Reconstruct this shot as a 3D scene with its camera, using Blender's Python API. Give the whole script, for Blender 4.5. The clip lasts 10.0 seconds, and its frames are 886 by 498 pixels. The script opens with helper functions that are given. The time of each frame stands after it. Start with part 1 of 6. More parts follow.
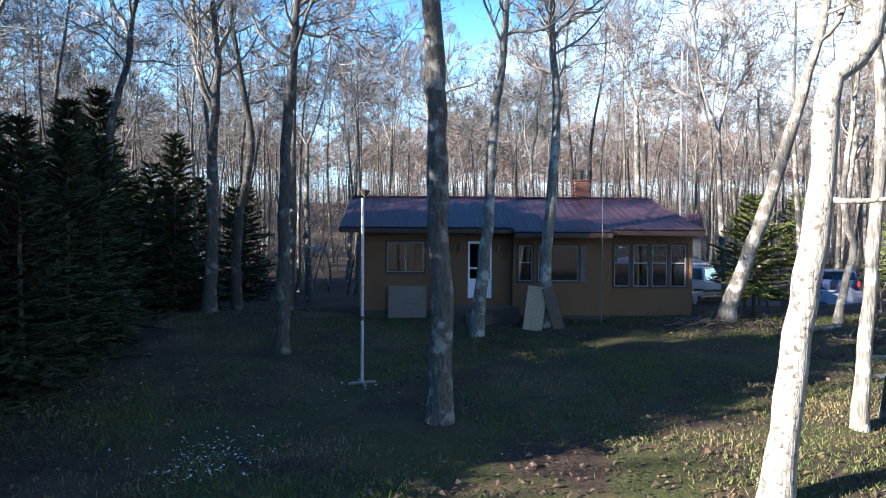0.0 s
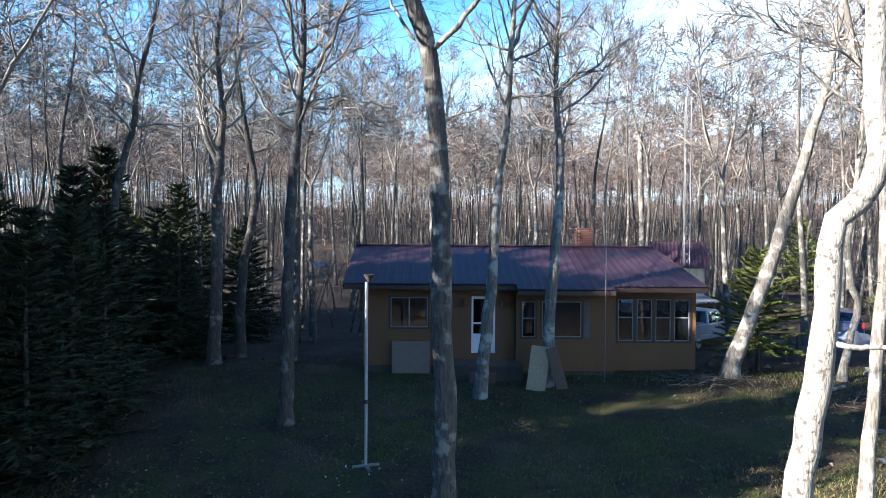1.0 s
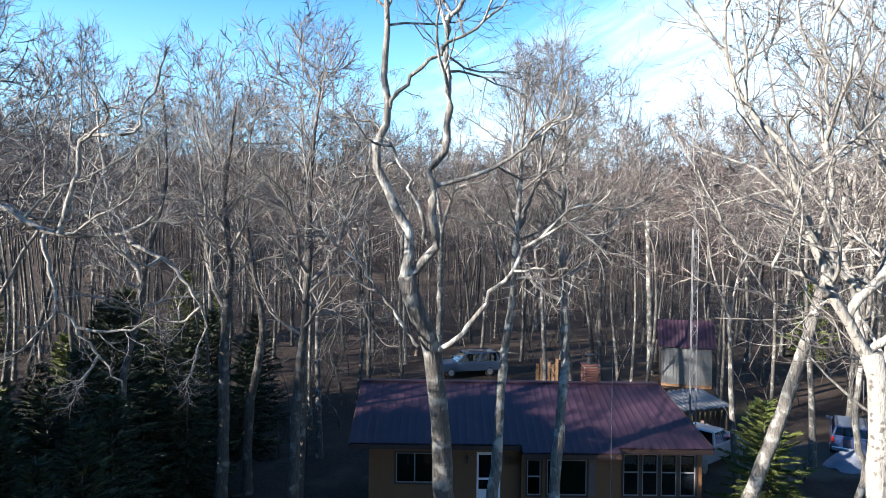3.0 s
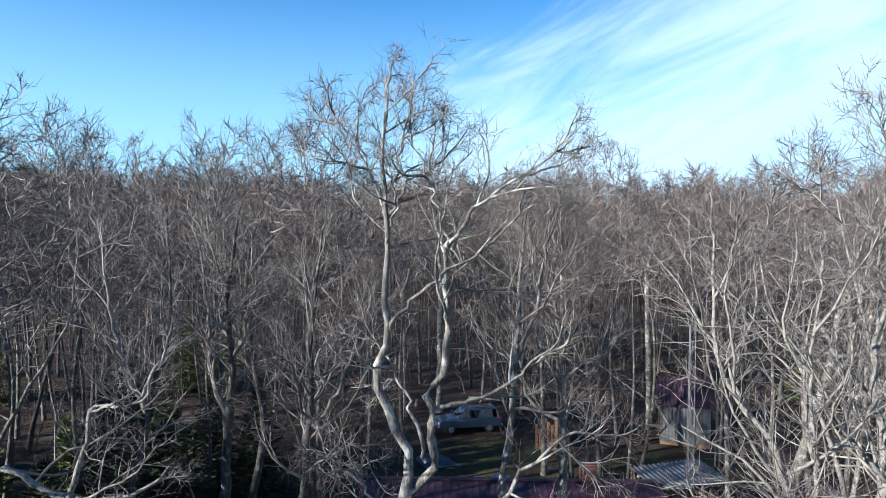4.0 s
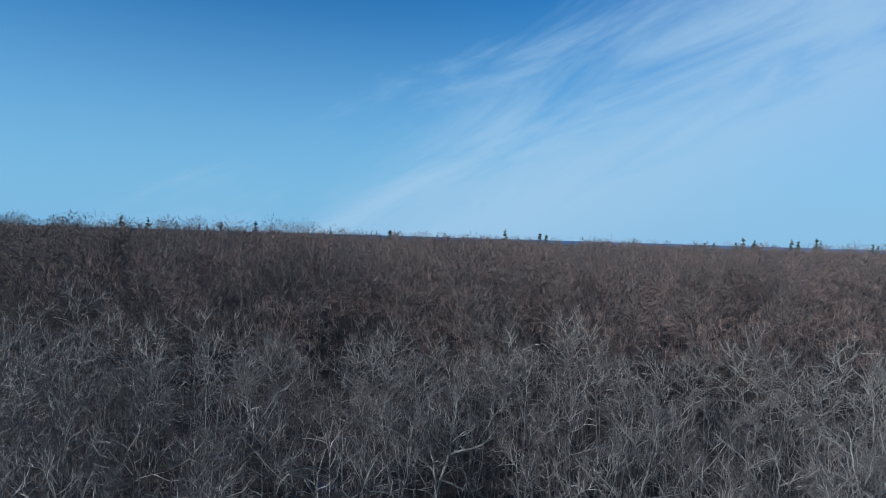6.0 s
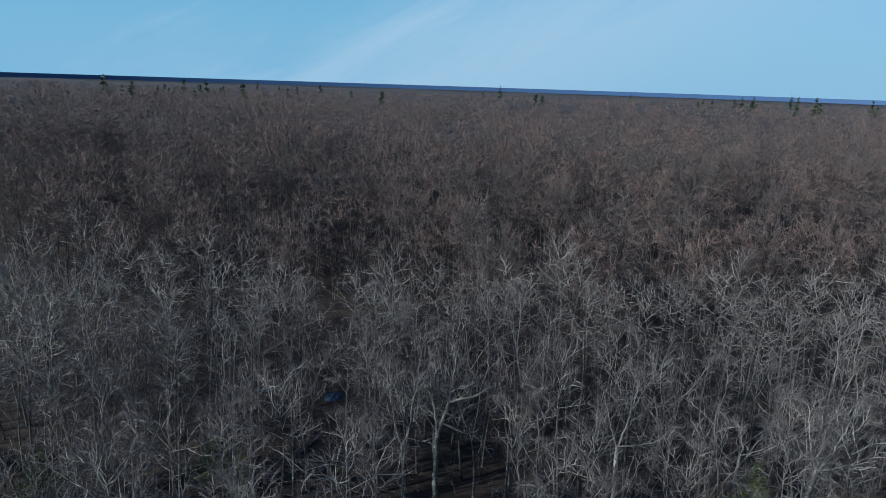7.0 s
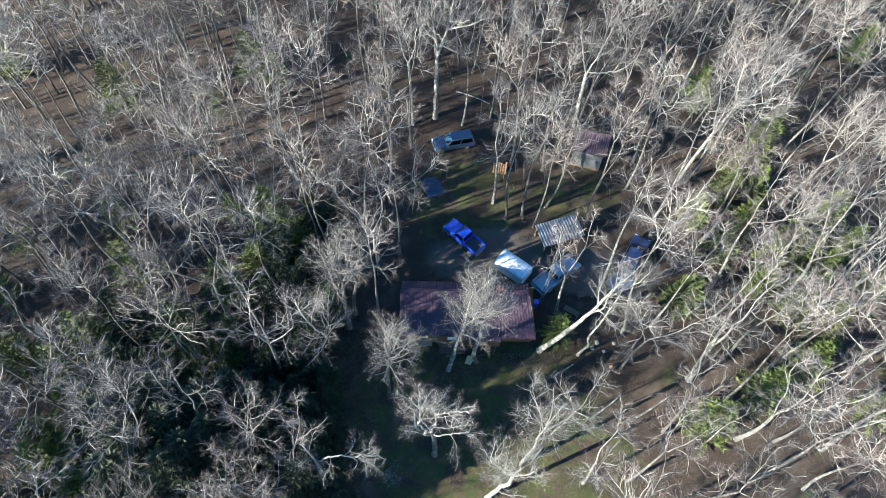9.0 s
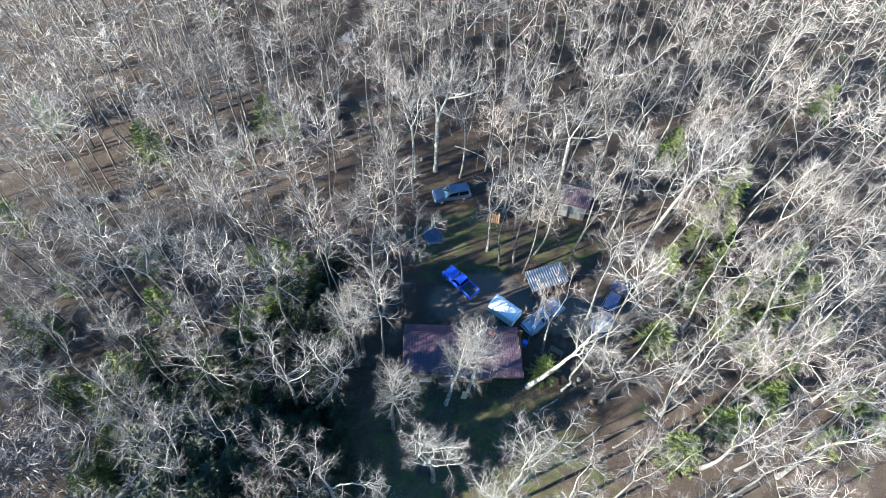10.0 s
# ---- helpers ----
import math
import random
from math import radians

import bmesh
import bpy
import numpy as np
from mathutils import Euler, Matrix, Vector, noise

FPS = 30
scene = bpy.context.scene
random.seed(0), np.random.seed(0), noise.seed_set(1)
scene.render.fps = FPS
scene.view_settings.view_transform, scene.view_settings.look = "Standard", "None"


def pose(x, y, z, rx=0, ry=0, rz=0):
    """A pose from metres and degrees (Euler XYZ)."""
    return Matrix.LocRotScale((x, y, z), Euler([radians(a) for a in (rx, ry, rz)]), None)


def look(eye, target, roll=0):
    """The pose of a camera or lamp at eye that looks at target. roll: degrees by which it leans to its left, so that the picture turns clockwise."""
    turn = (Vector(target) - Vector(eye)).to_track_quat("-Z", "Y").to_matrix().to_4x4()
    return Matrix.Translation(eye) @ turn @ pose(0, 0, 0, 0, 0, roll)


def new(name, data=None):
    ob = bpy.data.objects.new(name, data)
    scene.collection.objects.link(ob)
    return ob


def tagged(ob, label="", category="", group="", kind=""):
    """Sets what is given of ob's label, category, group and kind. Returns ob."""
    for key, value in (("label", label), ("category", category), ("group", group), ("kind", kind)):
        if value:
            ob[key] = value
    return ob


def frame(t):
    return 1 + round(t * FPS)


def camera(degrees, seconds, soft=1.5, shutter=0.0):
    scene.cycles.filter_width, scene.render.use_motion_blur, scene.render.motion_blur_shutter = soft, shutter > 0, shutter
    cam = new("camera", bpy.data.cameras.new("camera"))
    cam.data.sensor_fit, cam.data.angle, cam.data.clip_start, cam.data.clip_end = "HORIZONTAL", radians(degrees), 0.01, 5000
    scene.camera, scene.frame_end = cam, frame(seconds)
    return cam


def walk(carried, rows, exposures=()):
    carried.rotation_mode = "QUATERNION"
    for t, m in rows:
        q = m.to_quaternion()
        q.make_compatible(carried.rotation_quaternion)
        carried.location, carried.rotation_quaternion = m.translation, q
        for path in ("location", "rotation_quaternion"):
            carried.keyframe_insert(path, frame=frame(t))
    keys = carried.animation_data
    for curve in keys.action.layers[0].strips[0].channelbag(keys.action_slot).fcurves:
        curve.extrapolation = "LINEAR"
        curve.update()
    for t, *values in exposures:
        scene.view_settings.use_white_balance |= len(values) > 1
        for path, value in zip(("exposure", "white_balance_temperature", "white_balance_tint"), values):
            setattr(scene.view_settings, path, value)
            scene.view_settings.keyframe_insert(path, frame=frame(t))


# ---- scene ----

# ---------------------------------------------------------------- camera
cam = camera(68.4, 10.0, soft=0.9)
PATH = [
    (0.0, 0.000, 0.000, 2.812, -0.836, -0.995, -0.359),
    (0.5, -0.006, 0.000, 3.789, -0.629, -0.971, -0.474),
    (1.0, -0.016, -0.006, 4.763, -0.527, -0.970, -0.425),
    (1.5, -0.054, 0.003, 5.815, -0.428, -0.984, -0.400),
    (2.0, -0.058, 0.064, 7.095, -0.340, -0.997, -0.400),
    (3.3, 0.038, 0.014, 11.513, 0.280, -1.060, -0.600),
    (3.5, 0.008, -0.044, 12.316, 0.265, -1.039, -0.570),
    (4.0, 0.021, -0.199, 14.377, 0.271, -0.900, -0.677),
    (4.5, 0.271, -0.269, 17.465, 0.700, -1.050, -0.894),
    (5.0, 0.359, -0.258, 21.705, 0.780, -0.910, -1.240),
    (5.5, 0.354, -0.451, 26.525, 0.748, -0.930, -1.636),
    (5.7, 0.338, -0.513, 28.550, 0.735, -1.000, -1.670),
    (6.3, -0.200, -0.850, 34.400, 0.300, -1.500, -1.700),
    (6.8, -0.741, -1.205, 39.281, -0.084, -9.282, -1.719),
    (7.0, -0.752, -1.186, 41.290, -0.033, -14.225, -1.800),
    (7.5, -0.615, -0.990, 45.969, 0.180, -26.505, -1.810),
    (8.0, -0.545, -1.156, 50.359, 0.309, -38.362, -1.703),
    (8.5, -0.602, -1.435, 54.841, 0.354, -49.953, -1.704),
    (8.8, -0.630, -1.610, 57.410, 0.450, -56.600, -1.640),
    (9.0, -0.620, -1.725, 59.106, 0.524, -59.003, -1.620),
    (9.5, -0.580, -2.105, 63.415, 0.696, -58.439, -1.630),
    (10.0, -0.599, -2.610, 67.688, 0.796, -57.883, -1.677),
]
walk(cam, [(t, pose(x, y, z, 90 + p, r, w)) for t, x, y, z, w, p, r in PATH],
     exposures=[(0.0, 2.72, 7000, 14), (2.2, 2.65, 6900, 13), (3.5, 2.0, 6900, 13), (4.0, 1.6, 6500, 11), (4.5, 1.0, 5800, 8), (5.0, 0.75, 5400, 7), (5.5, 0.55, 5500, 5),
                (7.0, 0.45, 5700, 2), (7.5, 2.05, 6200, 0), (8.0, 2.55, 6400, 2), (8.5, 2.7, 6500, 2), (9.0, 2.9, 6600, 2), (10.0, 3.3, 6500, 3)])

# ---------------------------------------------------------------- light
SUN_TO = Vector((-0.896, -0.444, 0.0)).normalized()
SUN_EL = radians(19.0)
world = bpy.data.worlds.new("sky")
scene.world = world
world.use_nodes = True
wn = world.node_tree
wn.nodes.clear()
sky = wn.nodes.new("ShaderNodeTexSky")
sky.sky_type = "NISHITA"
sky.sun_disc = False
sky.sun_elevation = SUN_EL
sky.sun_rotation = math.atan2(SUN_TO.x, SUN_TO.y) % (2 * math.pi)
sky.air_density, sky.dust_density, sky.ozone_density = 1.0, 0.0, 3.0
w_out = wn.nodes.new("ShaderNodeOutputWorld")
w_bg = wn.nodes.new("ShaderNodeBackground")
w_bg.inputs["Strength"].default_value = 0.060


def wnode(kind, **values):
    nd = wn.nodes.new(kind)
    for key, value in values.items():
        nd.inputs[key].default_value = value
    return nd


def wmath(op, a, b=None):
    nd = wn.nodes.new("ShaderNodeMath")
    nd.operation = op
    for k, v in enumerate((a, b)):
        if v is None:
            continue
        if isinstance(v, (int, float)):
            nd.inputs[k].default_value = v
        else:
            wn.links.new(v, nd.inputs[k])
    return nd.outputs[0]


# thin high cloud: a bank of streaks whose edge climbs from low on the left to high on the right
w_tc = wn.nodes.new("ShaderNodeTexCoord")
w_sep = wn.nodes.new("ShaderNodeSeparateXYZ")
wn.links.new(w_tc.outputs["Generated"], w_sep.inputs[0])
w_across = wmath("SUBTRACT", w_sep.outputs["X"], wmath("MULTIPLY", w_sep.outputs["Z"], 2.1))
w_alongside = wmath("ADD", wmath("MULTIPLY", w_sep.outputs["X"], 2.1), w_sep.outputs["Z"])
w_comb = wn.nodes.new("ShaderNodeCombineXYZ")
wn.links.new(wmath("MULTIPLY", w_alongside, 0.75), w_comb.inputs[0])
wn.links.new(wmath("MULTIPLY", w_across, 3.0), w_comb.inputs[1])
wn.links.new(w_sep.outputs["Y"], w_comb.inputs[2])
w_noise = wnode("ShaderNodeTexNoise", Scale=1.9, Detail=9.0, Roughness=0.6, Distortion=0.5)
wn.links.new(w_comb.outputs[0], w_noise.inputs["Vector"])
w_big = wnode("ShaderNodeTexNoise", Scale=1.3, Detail=3.0, Roughness=0.5)
wn.links.new(w_tc.outputs["Generated"], w_big.inputs["Vector"])
w_side = wmath("MULTIPLY", wmath("ADD", w_across, 0.57), 2.4)
w_side = wmath("ADD", w_side, wmath("MULTIPLY", wmath("SUBTRACT", w_noise.outputs["Fac"], 0.5), 3.2))
w_side = wmath("ADD", w_side, wmath("MULTIPLY", wmath("SUBTRACT", w_big.outputs["Fac"], 0.5), 1.2))
w_ramp = wn.nodes.new("ShaderNodeMapRange")
w_ramp.interpolation_type = "SMOOTHSTEP"
w_ramp.inputs["From Min"].default_value = 0.0
w_ramp.inputs["From Max"].default_value = 1.7
w_ramp.inputs["To Max"].default_value = 0.78
wn.links.new(w_side, w_ramp.inputs["Value"])
w_thin = wn.nodes.new("ShaderNodeMapRange")
w_thin.interpolation_type = "SMOOTHSTEP"
w_thin.inputs["From Min"].default_value, w_thin.inputs["From Max"].default_value = -0.05, 0.42
w_thin.inputs["To Min"].default_value, w_thin.inputs["To Max"].default_value = 1.0, 0.42
wn.links.new(w_across, w_thin.inputs["Value"])
w_veil = wmath("MULTIPLY", w_ramp.outputs[0], w_thin.outputs[0])
# paler air towards the horizon
w_low = wn.nodes.new("ShaderNodeMapRange")
w_low.interpolation_type = "SMOOTHSTEP"
w_low.inputs["From Min"].default_value = 0.42
w_low.inputs["From Max"].default_value = -0.04
w_low.inputs["To Max"].default_value = 1.0
wn.links.new(w_sep.outputs["Z"], w_low.inputs["Value"])
w_cloud = wn.nodes.new("ShaderNodeRGB")
w_cloud.outputs[0].default_value = (5.2, 6.9, 8.4, 1)
w_mix = wn.nodes.new("ShaderNodeMix")
w_mix.data_type = "RGBA"
wn.links.new(w_veil, w_mix.inputs["Factor"])
w_sat = wnode("ShaderNodeHueSaturation", Saturation=1.25)
wn.links.new(sky.outputs[0], w_sat.inputs["Color"])
w_tint = wn.nodes.new("ShaderNodeMix")
w_tint.data_type, w_tint.blend_type = "RGBA", "MULTIPLY"
w_tint.inputs["Factor"].default_value = 1.0
w_tint.inputs[7].default_value = (0.66, 1.12, 1.34, 1)
wn.links.new(w_sat.outputs[0], w_tint.inputs[6])
w_haze = wn.nodes.new("ShaderNodeMix")
w_haze.data_type = "RGBA"
w_haze.inputs[7].default_value = (3.0, 5.6, 7.9, 1)
wn.links.new(w_low.outputs[0], w_haze.inputs["Factor"])
wn.links.new(w_tint.outputs[2], w_haze.inputs[6])
wn.links.new(w_haze.outputs[2], w_mix.inputs[6])
wn.links.new(w_cloud.outputs[0], w_mix.inputs[7])
wn.links.new(w_mix.outputs[2], w_bg.inputs["Color"])
wn.links.new(w_bg.outputs[0], w_out.inputs[0])

sun = new("sun", bpy.data.lights.new("sun", "SUN"))
sun.data.energy = 5.0
sun.data.angle = radians(0.55)
sun.data.color = (1.0, 0.965, 0.915)
sun_way = Vector((SUN_TO.x * math.cos(SUN_EL), SUN_TO.y * math.cos(SUN_EL), math.sin(SUN_EL)))
sun.matrix_world = look(sun_way * 60, (0, 0, 0))


# ---------------------------------------------------------------- materials
def material(name, base, base2=None, rough=0.8, scale=4.0, stretch=(1, 1, 1), metal=0.0, bump=0.0, bump_scale=30.0,
             spots=None, spot_scale=2.0, spot_at=(0.52, 0.62), vary=0.0, detail=6.0, spec=0.5, coat=0.0):
    """A surface of two tones mixed by grain, with spots of a third at a larger scale, fine relief and a shift from piece to piece."""
    m = bpy.data.materials.new(name)
    m.use_nodes = True
    nt = m.node_tree
    bsdf = nt.nodes["Principled BSDF"]
    bsdf.inputs["Roughness"].default_value = rough
    bsdf.inputs["Metallic"].default_value = metal
    bsdf.inputs["Specular IOR Level"].default_value = spec
    bsdf.inputs["Coat Weight"].default_value = coat
    tc = nt.nodes.new("ShaderNodeTexCoord")
    mp = nt.nodes.new("ShaderNodeMapping")
    mp.inputs["Scale"].default_value = stretch
    info = nt.nodes.new("ShaderNodeObjectInfo")
    nt.links.new(tc.outputs["Object"], mp.inputs["Vector"])
    base2 = base2 or tuple(c * 0.8 for c in base)
    n1 = nt.nodes.new("ShaderNodeTexNoise")
    n1.inputs["Scale"].default_value = scale
    n1.inputs["Detail"].default_value = detail
    n1.inputs["Roughness"].default_value = 0.62
    nt.links.new(mp.outputs[0], n1.inputs["Vector"])
    rg = nt.nodes.new("ShaderNodeMapRange")
    rg.inputs["From Min"].default_value = 0.33
    rg.inputs["From Max"].default_value = 0.67
    nt.links.new(n1.outputs["Fac"], rg.inputs["Value"])
    mix = nt.nodes.new("ShaderNodeMix")
    mix.data_type = "RGBA"
    mix.inputs[6].default_value = (*base, 1)
    mix.inputs[7].default_value = (*base2, 1)
    nt.links.new(rg.outputs[0], mix.inputs["Factor"])
    colour = mix.outputs[2]
    if spots:
        n2 = nt.nodes.new("ShaderNodeTexNoise")
        n2.inputs["Scale"].default_value = spot_scale
        n2.inputs["Detail"].default_value = 4.0
        nt.links.new(tc.outputs["Object"], n2.inputs["Vector"])
        r2 = nt.nodes.new("ShaderNodeMapRange")
        r2.inputs["From Min"].default_value, r2.inputs["From Max"].default_value = spot_at
        nt.links.new(n2.outputs["Fac"], r2.inputs["Value"])
        mix2 = nt.nodes.new("ShaderNodeMix")
        mix2.data_type = "RGBA"
        mix2.inputs[7].default_value = (*spots, 1)
        nt.links.new(colour, mix2.inputs[6])
        nt.links.new(r2.outputs[0], mix2.inputs["Factor"])
        colour = mix2.outputs[2]
    if vary:
        hsv = nt.nodes.new("ShaderNodeHueSaturation")
        vr = nt.nodes.new("ShaderNodeMapRange")
        vr.inputs["To Min"].default_value, vr.inputs["To Max"].default_value = 1 - vary, 1 + vary
        nt.links.new(info.outputs["Random"], vr.inputs["Value"])
        nt.links.new(vr.outputs[0], hsv.inputs["Value"])
        nt.links.new(colour, hsv.inputs["Color"])
        colour = hsv.outputs[0]
    nt.links.new(colour, bsdf.inputs["Base Color"])
    if bump:
        nb = nt.nodes.new("ShaderNodeTexNoise")
        nb.inputs["Scale"].default_value = bump_scale
        nb.inputs["Detail"].default_value = 5.0
        nt.links.new(mp.outputs[0], nb.inputs["Vector"])
        bp = nt.nodes.new("ShaderNodeBump")
        bp.inputs["Strength"].default_value = bump
        bp.inputs["Distance"].default_value = 0.03
        nt.links.new(nb.outputs["Fac"], bp.inputs["Height"])
        nt.links.new(bp.outputs[0], bsdf.inputs["Normal"])
    return m


def glass(name, tint, mix_glass=0.25):
    """A thin pane: mostly clear, with a mirror gloss that grows at a slant."""
    m = bpy.data.materials.new(name)
    m.use_nodes = True
    nt = m.node_tree
    nt.nodes.remove(nt.nodes["Principled BSDF"])
    out = nt.nodes["Material Output"]
    clear = nt.nodes.new("ShaderNodeBsdfTransparent")
    clear.inputs[0].default_value = (*tint, 1)
    gloss = nt.nodes.new("ShaderNodeBsdfGlossy")
    gloss.inputs["Roughness"].default_value = 0.03
    fres = nt.nodes.new("ShaderNodeFresnel")
    fres.inputs[0].default_value = 1.5
    add = nt.nodes.new("ShaderNodeMath")
    add.inputs[1].default_value = mix_glass * 0.2
    nt.links.new(fres.outputs[0], add.inputs[0])
    mx = nt.nodes.new("ShaderNodeMixShader")
    nt.links.new(add.outputs[0], mx.inputs[0])
    nt.links.new(clear.outputs[0], mx.inputs[1])
    nt.links.new(gloss.outputs[0], mx.inputs[2])
    nt.links.new(mx.outputs[0], out.inputs[0])
    return m


M_BARK = material("grey_bark", (0.105, 0.098, 0.087), (0.031, 0.028, 0.025), 0.92, 20, (1, 1, 0.2), bump=1.0, bump_scale=24,
                  spots=(0.195, 0.193, 0.173), spot_scale=3.4, spot_at=(0.53, 0.63), vary=0.25)
M_BARK_PALE = material("pale_bark", (0.205, 0.198, 0.178), (0.135, 0.128, 0.114), 0.92, 9, (1, 1, 0.35), bump=1.0, bump_scale=24,
                       spots=(0.062, 0.057, 0.050), spot_scale=11.0, spot_at=(0.57, 0.64), vary=0.1)
M_BARK_DARK = material("dark_bark", (0.068, 0.062, 0.056), (0.022, 0.020, 0.018), 0.92, 20, (1, 1, 0.2), bump=1.0, bump_scale=24,
                       spots=(0.136, 0.136, 0.122), spot_scale=3.2, spot_at=(0.54, 0.66), vary=0.2)
M_BARK_MID = material("mottled_bark", (0.168, 0.158, 0.140), (0.048, 0.044, 0.039), 0.92, 20, (1, 1, 0.2), bump=1.0, bump_scale=24,
                      spots=(0.28, 0.278, 0.253), spot_scale=3.0, spot_at=(0.50, 0.62), vary=0.15)
M_LIMB = material("limb_bark", (0.235, 0.220, 0.198), (0.095, 0.086, 0.077), 0.9, 5, vary=0.26, spots=(0.14, 0.13, 0.115), spot_scale=1.5)
M_TWIG = material("twig_bark", (0.086, 0.074, 0.071), (0.047, 0.040, 0.038), 0.85, 1.2, vary=0.24, detail=2)
M_BUD = material("budding_twig", (0.090, 0.066, 0.059), (0.049, 0.037, 0.033), 0.85, 1.0, vary=0.24, detail=2,
                 spots=(0.074, 0.062, 0.058), spot_scale=0.13, spot_at=(0.45, 0.62))
M_FARTWIG = material("budding_crown", (0.168, 0.110, 0.090), (0.060, 0.042, 0.036), 0.85, 0.6, detail=2, spots=(0.072, 0.058, 0.052), spot_scale=0.10, spot_at=(0.47, 0.55))
# bark copy darkened to imitate shade on stems under the far crowns
M_SHADED_STEM = material("shade_darkened_stem", (0.030, 0.026, 0.024), (0.020, 0.018, 0.017), 0.92, 6)
M_SPRUCE = material("spruce_needles", (0.016, 0.028, 0.009), (0.008, 0.015, 0.006), 0.75, 1.6, vary=0.25,
                    spots=(0.040, 0.054, 0.014), spot_scale=0.8, spot_at=(0.5, 0.75))
M_PINE = material("pine_needles", (0.094, 0.121, 0.019), (0.043, 0.066, 0.014), 0.75, 1.6, vary=0.25,
                  spots=(0.113, 0.119, 0.027), spot_scale=0.9, spot_at=(0.5, 0.75))
M_SIDING = material("tan_siding", (0.126, 0.058, 0.023), (0.106, 0.048, 0.020), 0.75, 3, (1, 1, 0.3), bump=0.15, bump_scale=40,
                    spots=(0.090, 0.045, 0.021), spot_scale=1.1, spot_at=(0.55, 0.8))
M_ROOF = material("maroon_metal", (0.037, 0.0195, 0.031), (0.028, 0.015, 0.025), 0.50, 1.5, metal=0.0, bump=0.08, bump_scale=8,
                  spots=(0.044, 0.025, 0.034), spot_scale=0.7, spot_at=(0.5, 0.75), spec=0.3)
M_TRIM = material("dark_brown_trim", (0.030, 0.015, 0.012), None, 0.6, 8, bump=0.1)
M_SASH = material("sash_paint", (0.17, 0.18, 0.20), (0.14, 0.148, 0.163), 0.5, 6)
M_WHITE = material("white_paint", (0.612, 0.620, 0.637), (0.544, 0.552, 0.570), 0.5, 6)
M_BRICK = material("chimney_brick", (0.12, 0.045, 0.036), (0.085, 0.034, 0.028), 0.85, 12, bump=0.3, vary=0.2)
M_MORTAR = material("mortar", (0.20, 0.17, 0.15), None, 0.95, 20)
M_DARK = material("dark_interior", (0.05, 0.042, 0.036), None, 0.9, 2)
M_INNER = material("panelled_interior", (0.05, 0.038, 0.028), (0.035, 0.026, 0.02), 0.8, 2)
# olive colour painted in for a reflection on the large window
M_OLIVE = material("olive_reflection", (0.045, 0.052, 0.012), (0.028, 0.034, 0.008), 0.95, 6, (6, 6, 0.3))
M_GLASS = glass("window_glass", (0.40, 0.46, 0.52))
M_CARGLASS = glass("car_glass", (0.10, 0.12, 0.14), 0.5)
M_PLY = material("weathered_plywood", (0.15, 0.115, 0.095), (0.12, 0.092, 0.078), 0.85, 3, (1, 1, 6), bump=0.1)
M_OSB = material("chip_board", (0.30, 0.24, 0.16), (0.19, 0.15, 0.10), 0.85, 22, (1, 1, 1), bump=0.2)
M_WOOD = material("raw_lumber", (0.21, 0.115, 0.058), (0.145, 0.08, 0.04), 0.85, 5, (4, 4, 0.4), bump=0.2)
M_OLDWOOD = material("old_dark_wood", (0.09, 0.065, 0.05), (0.055, 0.04, 0.032), 0.9, 5, (1, 1, 5), bump=0.3)
M_GALV = material("galvanised_sheet", (0.200, 0.208, 0.212), (0.136, 0.140, 0.140), 0.45, 2, metal=0.45, bump=0.05,
                  spots=(0.26, 0.22, 0.18), spot_scale=1.3, spot_at=(0.55, 0.8))
M_MAST = material("mast_steel", (0.16, 0.17, 0.19), (0.12, 0.125, 0.135), 0.5, 10, metal=0.5)
M_POLE = material("pale_pole", (0.36, 0.39, 0.42), (0.28, 0.31, 0.33), 0.4, 6, metal=0.3)
M_CONCRETE = material("concrete", (0.20, 0.19, 0.175), (0.13, 0.125, 0.115), 0.95, 9, bump=0.3)
M_BLUE = material("royal_blue_paint", (0.012, 0.055, 0.42), (0.010, 0.045, 0.36), 0.28, 2, coat=0.6)
M_SILVER = material("silver_grey_paint", (0.27, 0.29, 0.33), (0.24, 0.26, 0.30), 0.3, 2, metal=0.35, coat=0.5)
M_STEELBLUE = material("steel_blue_paint", (0.05, 0.08, 0.13), (0.042, 0.07, 0.115), 0.3, 2, metal=0.3, coat=0.5)
M_NAVY = material("dark_blue_paint", (0.02, 0.035, 0.09), None, 0.3, 2, coat=0.5)
M_TYRE = material("tyre_rubber", (0.025, 0.025, 0.026), None, 0.85, 10)
M_RIM = material("alloy_rim", (0.45, 0.46, 0.48), None, 0.35, 4, metal=0.8)
M_BLACK = material("black_plastic", (0.03, 0.03, 0.032), None, 0.6, 5)
M_LAMPGLASS = material("headlamp_lens", (0.75, 0.77, 0.80), None, 0.15, 4)
M_REDLENS = material("tail_lamp_lens", (0.35, 0.02, 0.02), None, 0.2, 4)
M_CHROME = material("chrome", (0.62, 0.63, 0.65), None, 0.2, 4, metal=0.9)
M_TARP = material("blue_tarp", (0.016, 0.035, 0.065), (0.011, 0.024, 0.045), 0.5, 2, bump=0.6, bump_scale=6)
M_RUST = material("rusted_iron", (0.13, 0.055, 0.028), (0.085, 0.036, 0.02), 0.85, 10, bump=0.3)
M_LANTERN = material("amber_lamp_glass", (0.12, 0.085, 0.05), None, 0.2, 5)
M_WATER = material("lake_water", (0.03, 0.075, 0.17), (0.035, 0.085, 0.19), 0.6, 0.002)
M_CHIP = material("pale_chip", (0.36, 0.37, 0.40), (0.28, 0.28, 0.30), 0.8, 5)
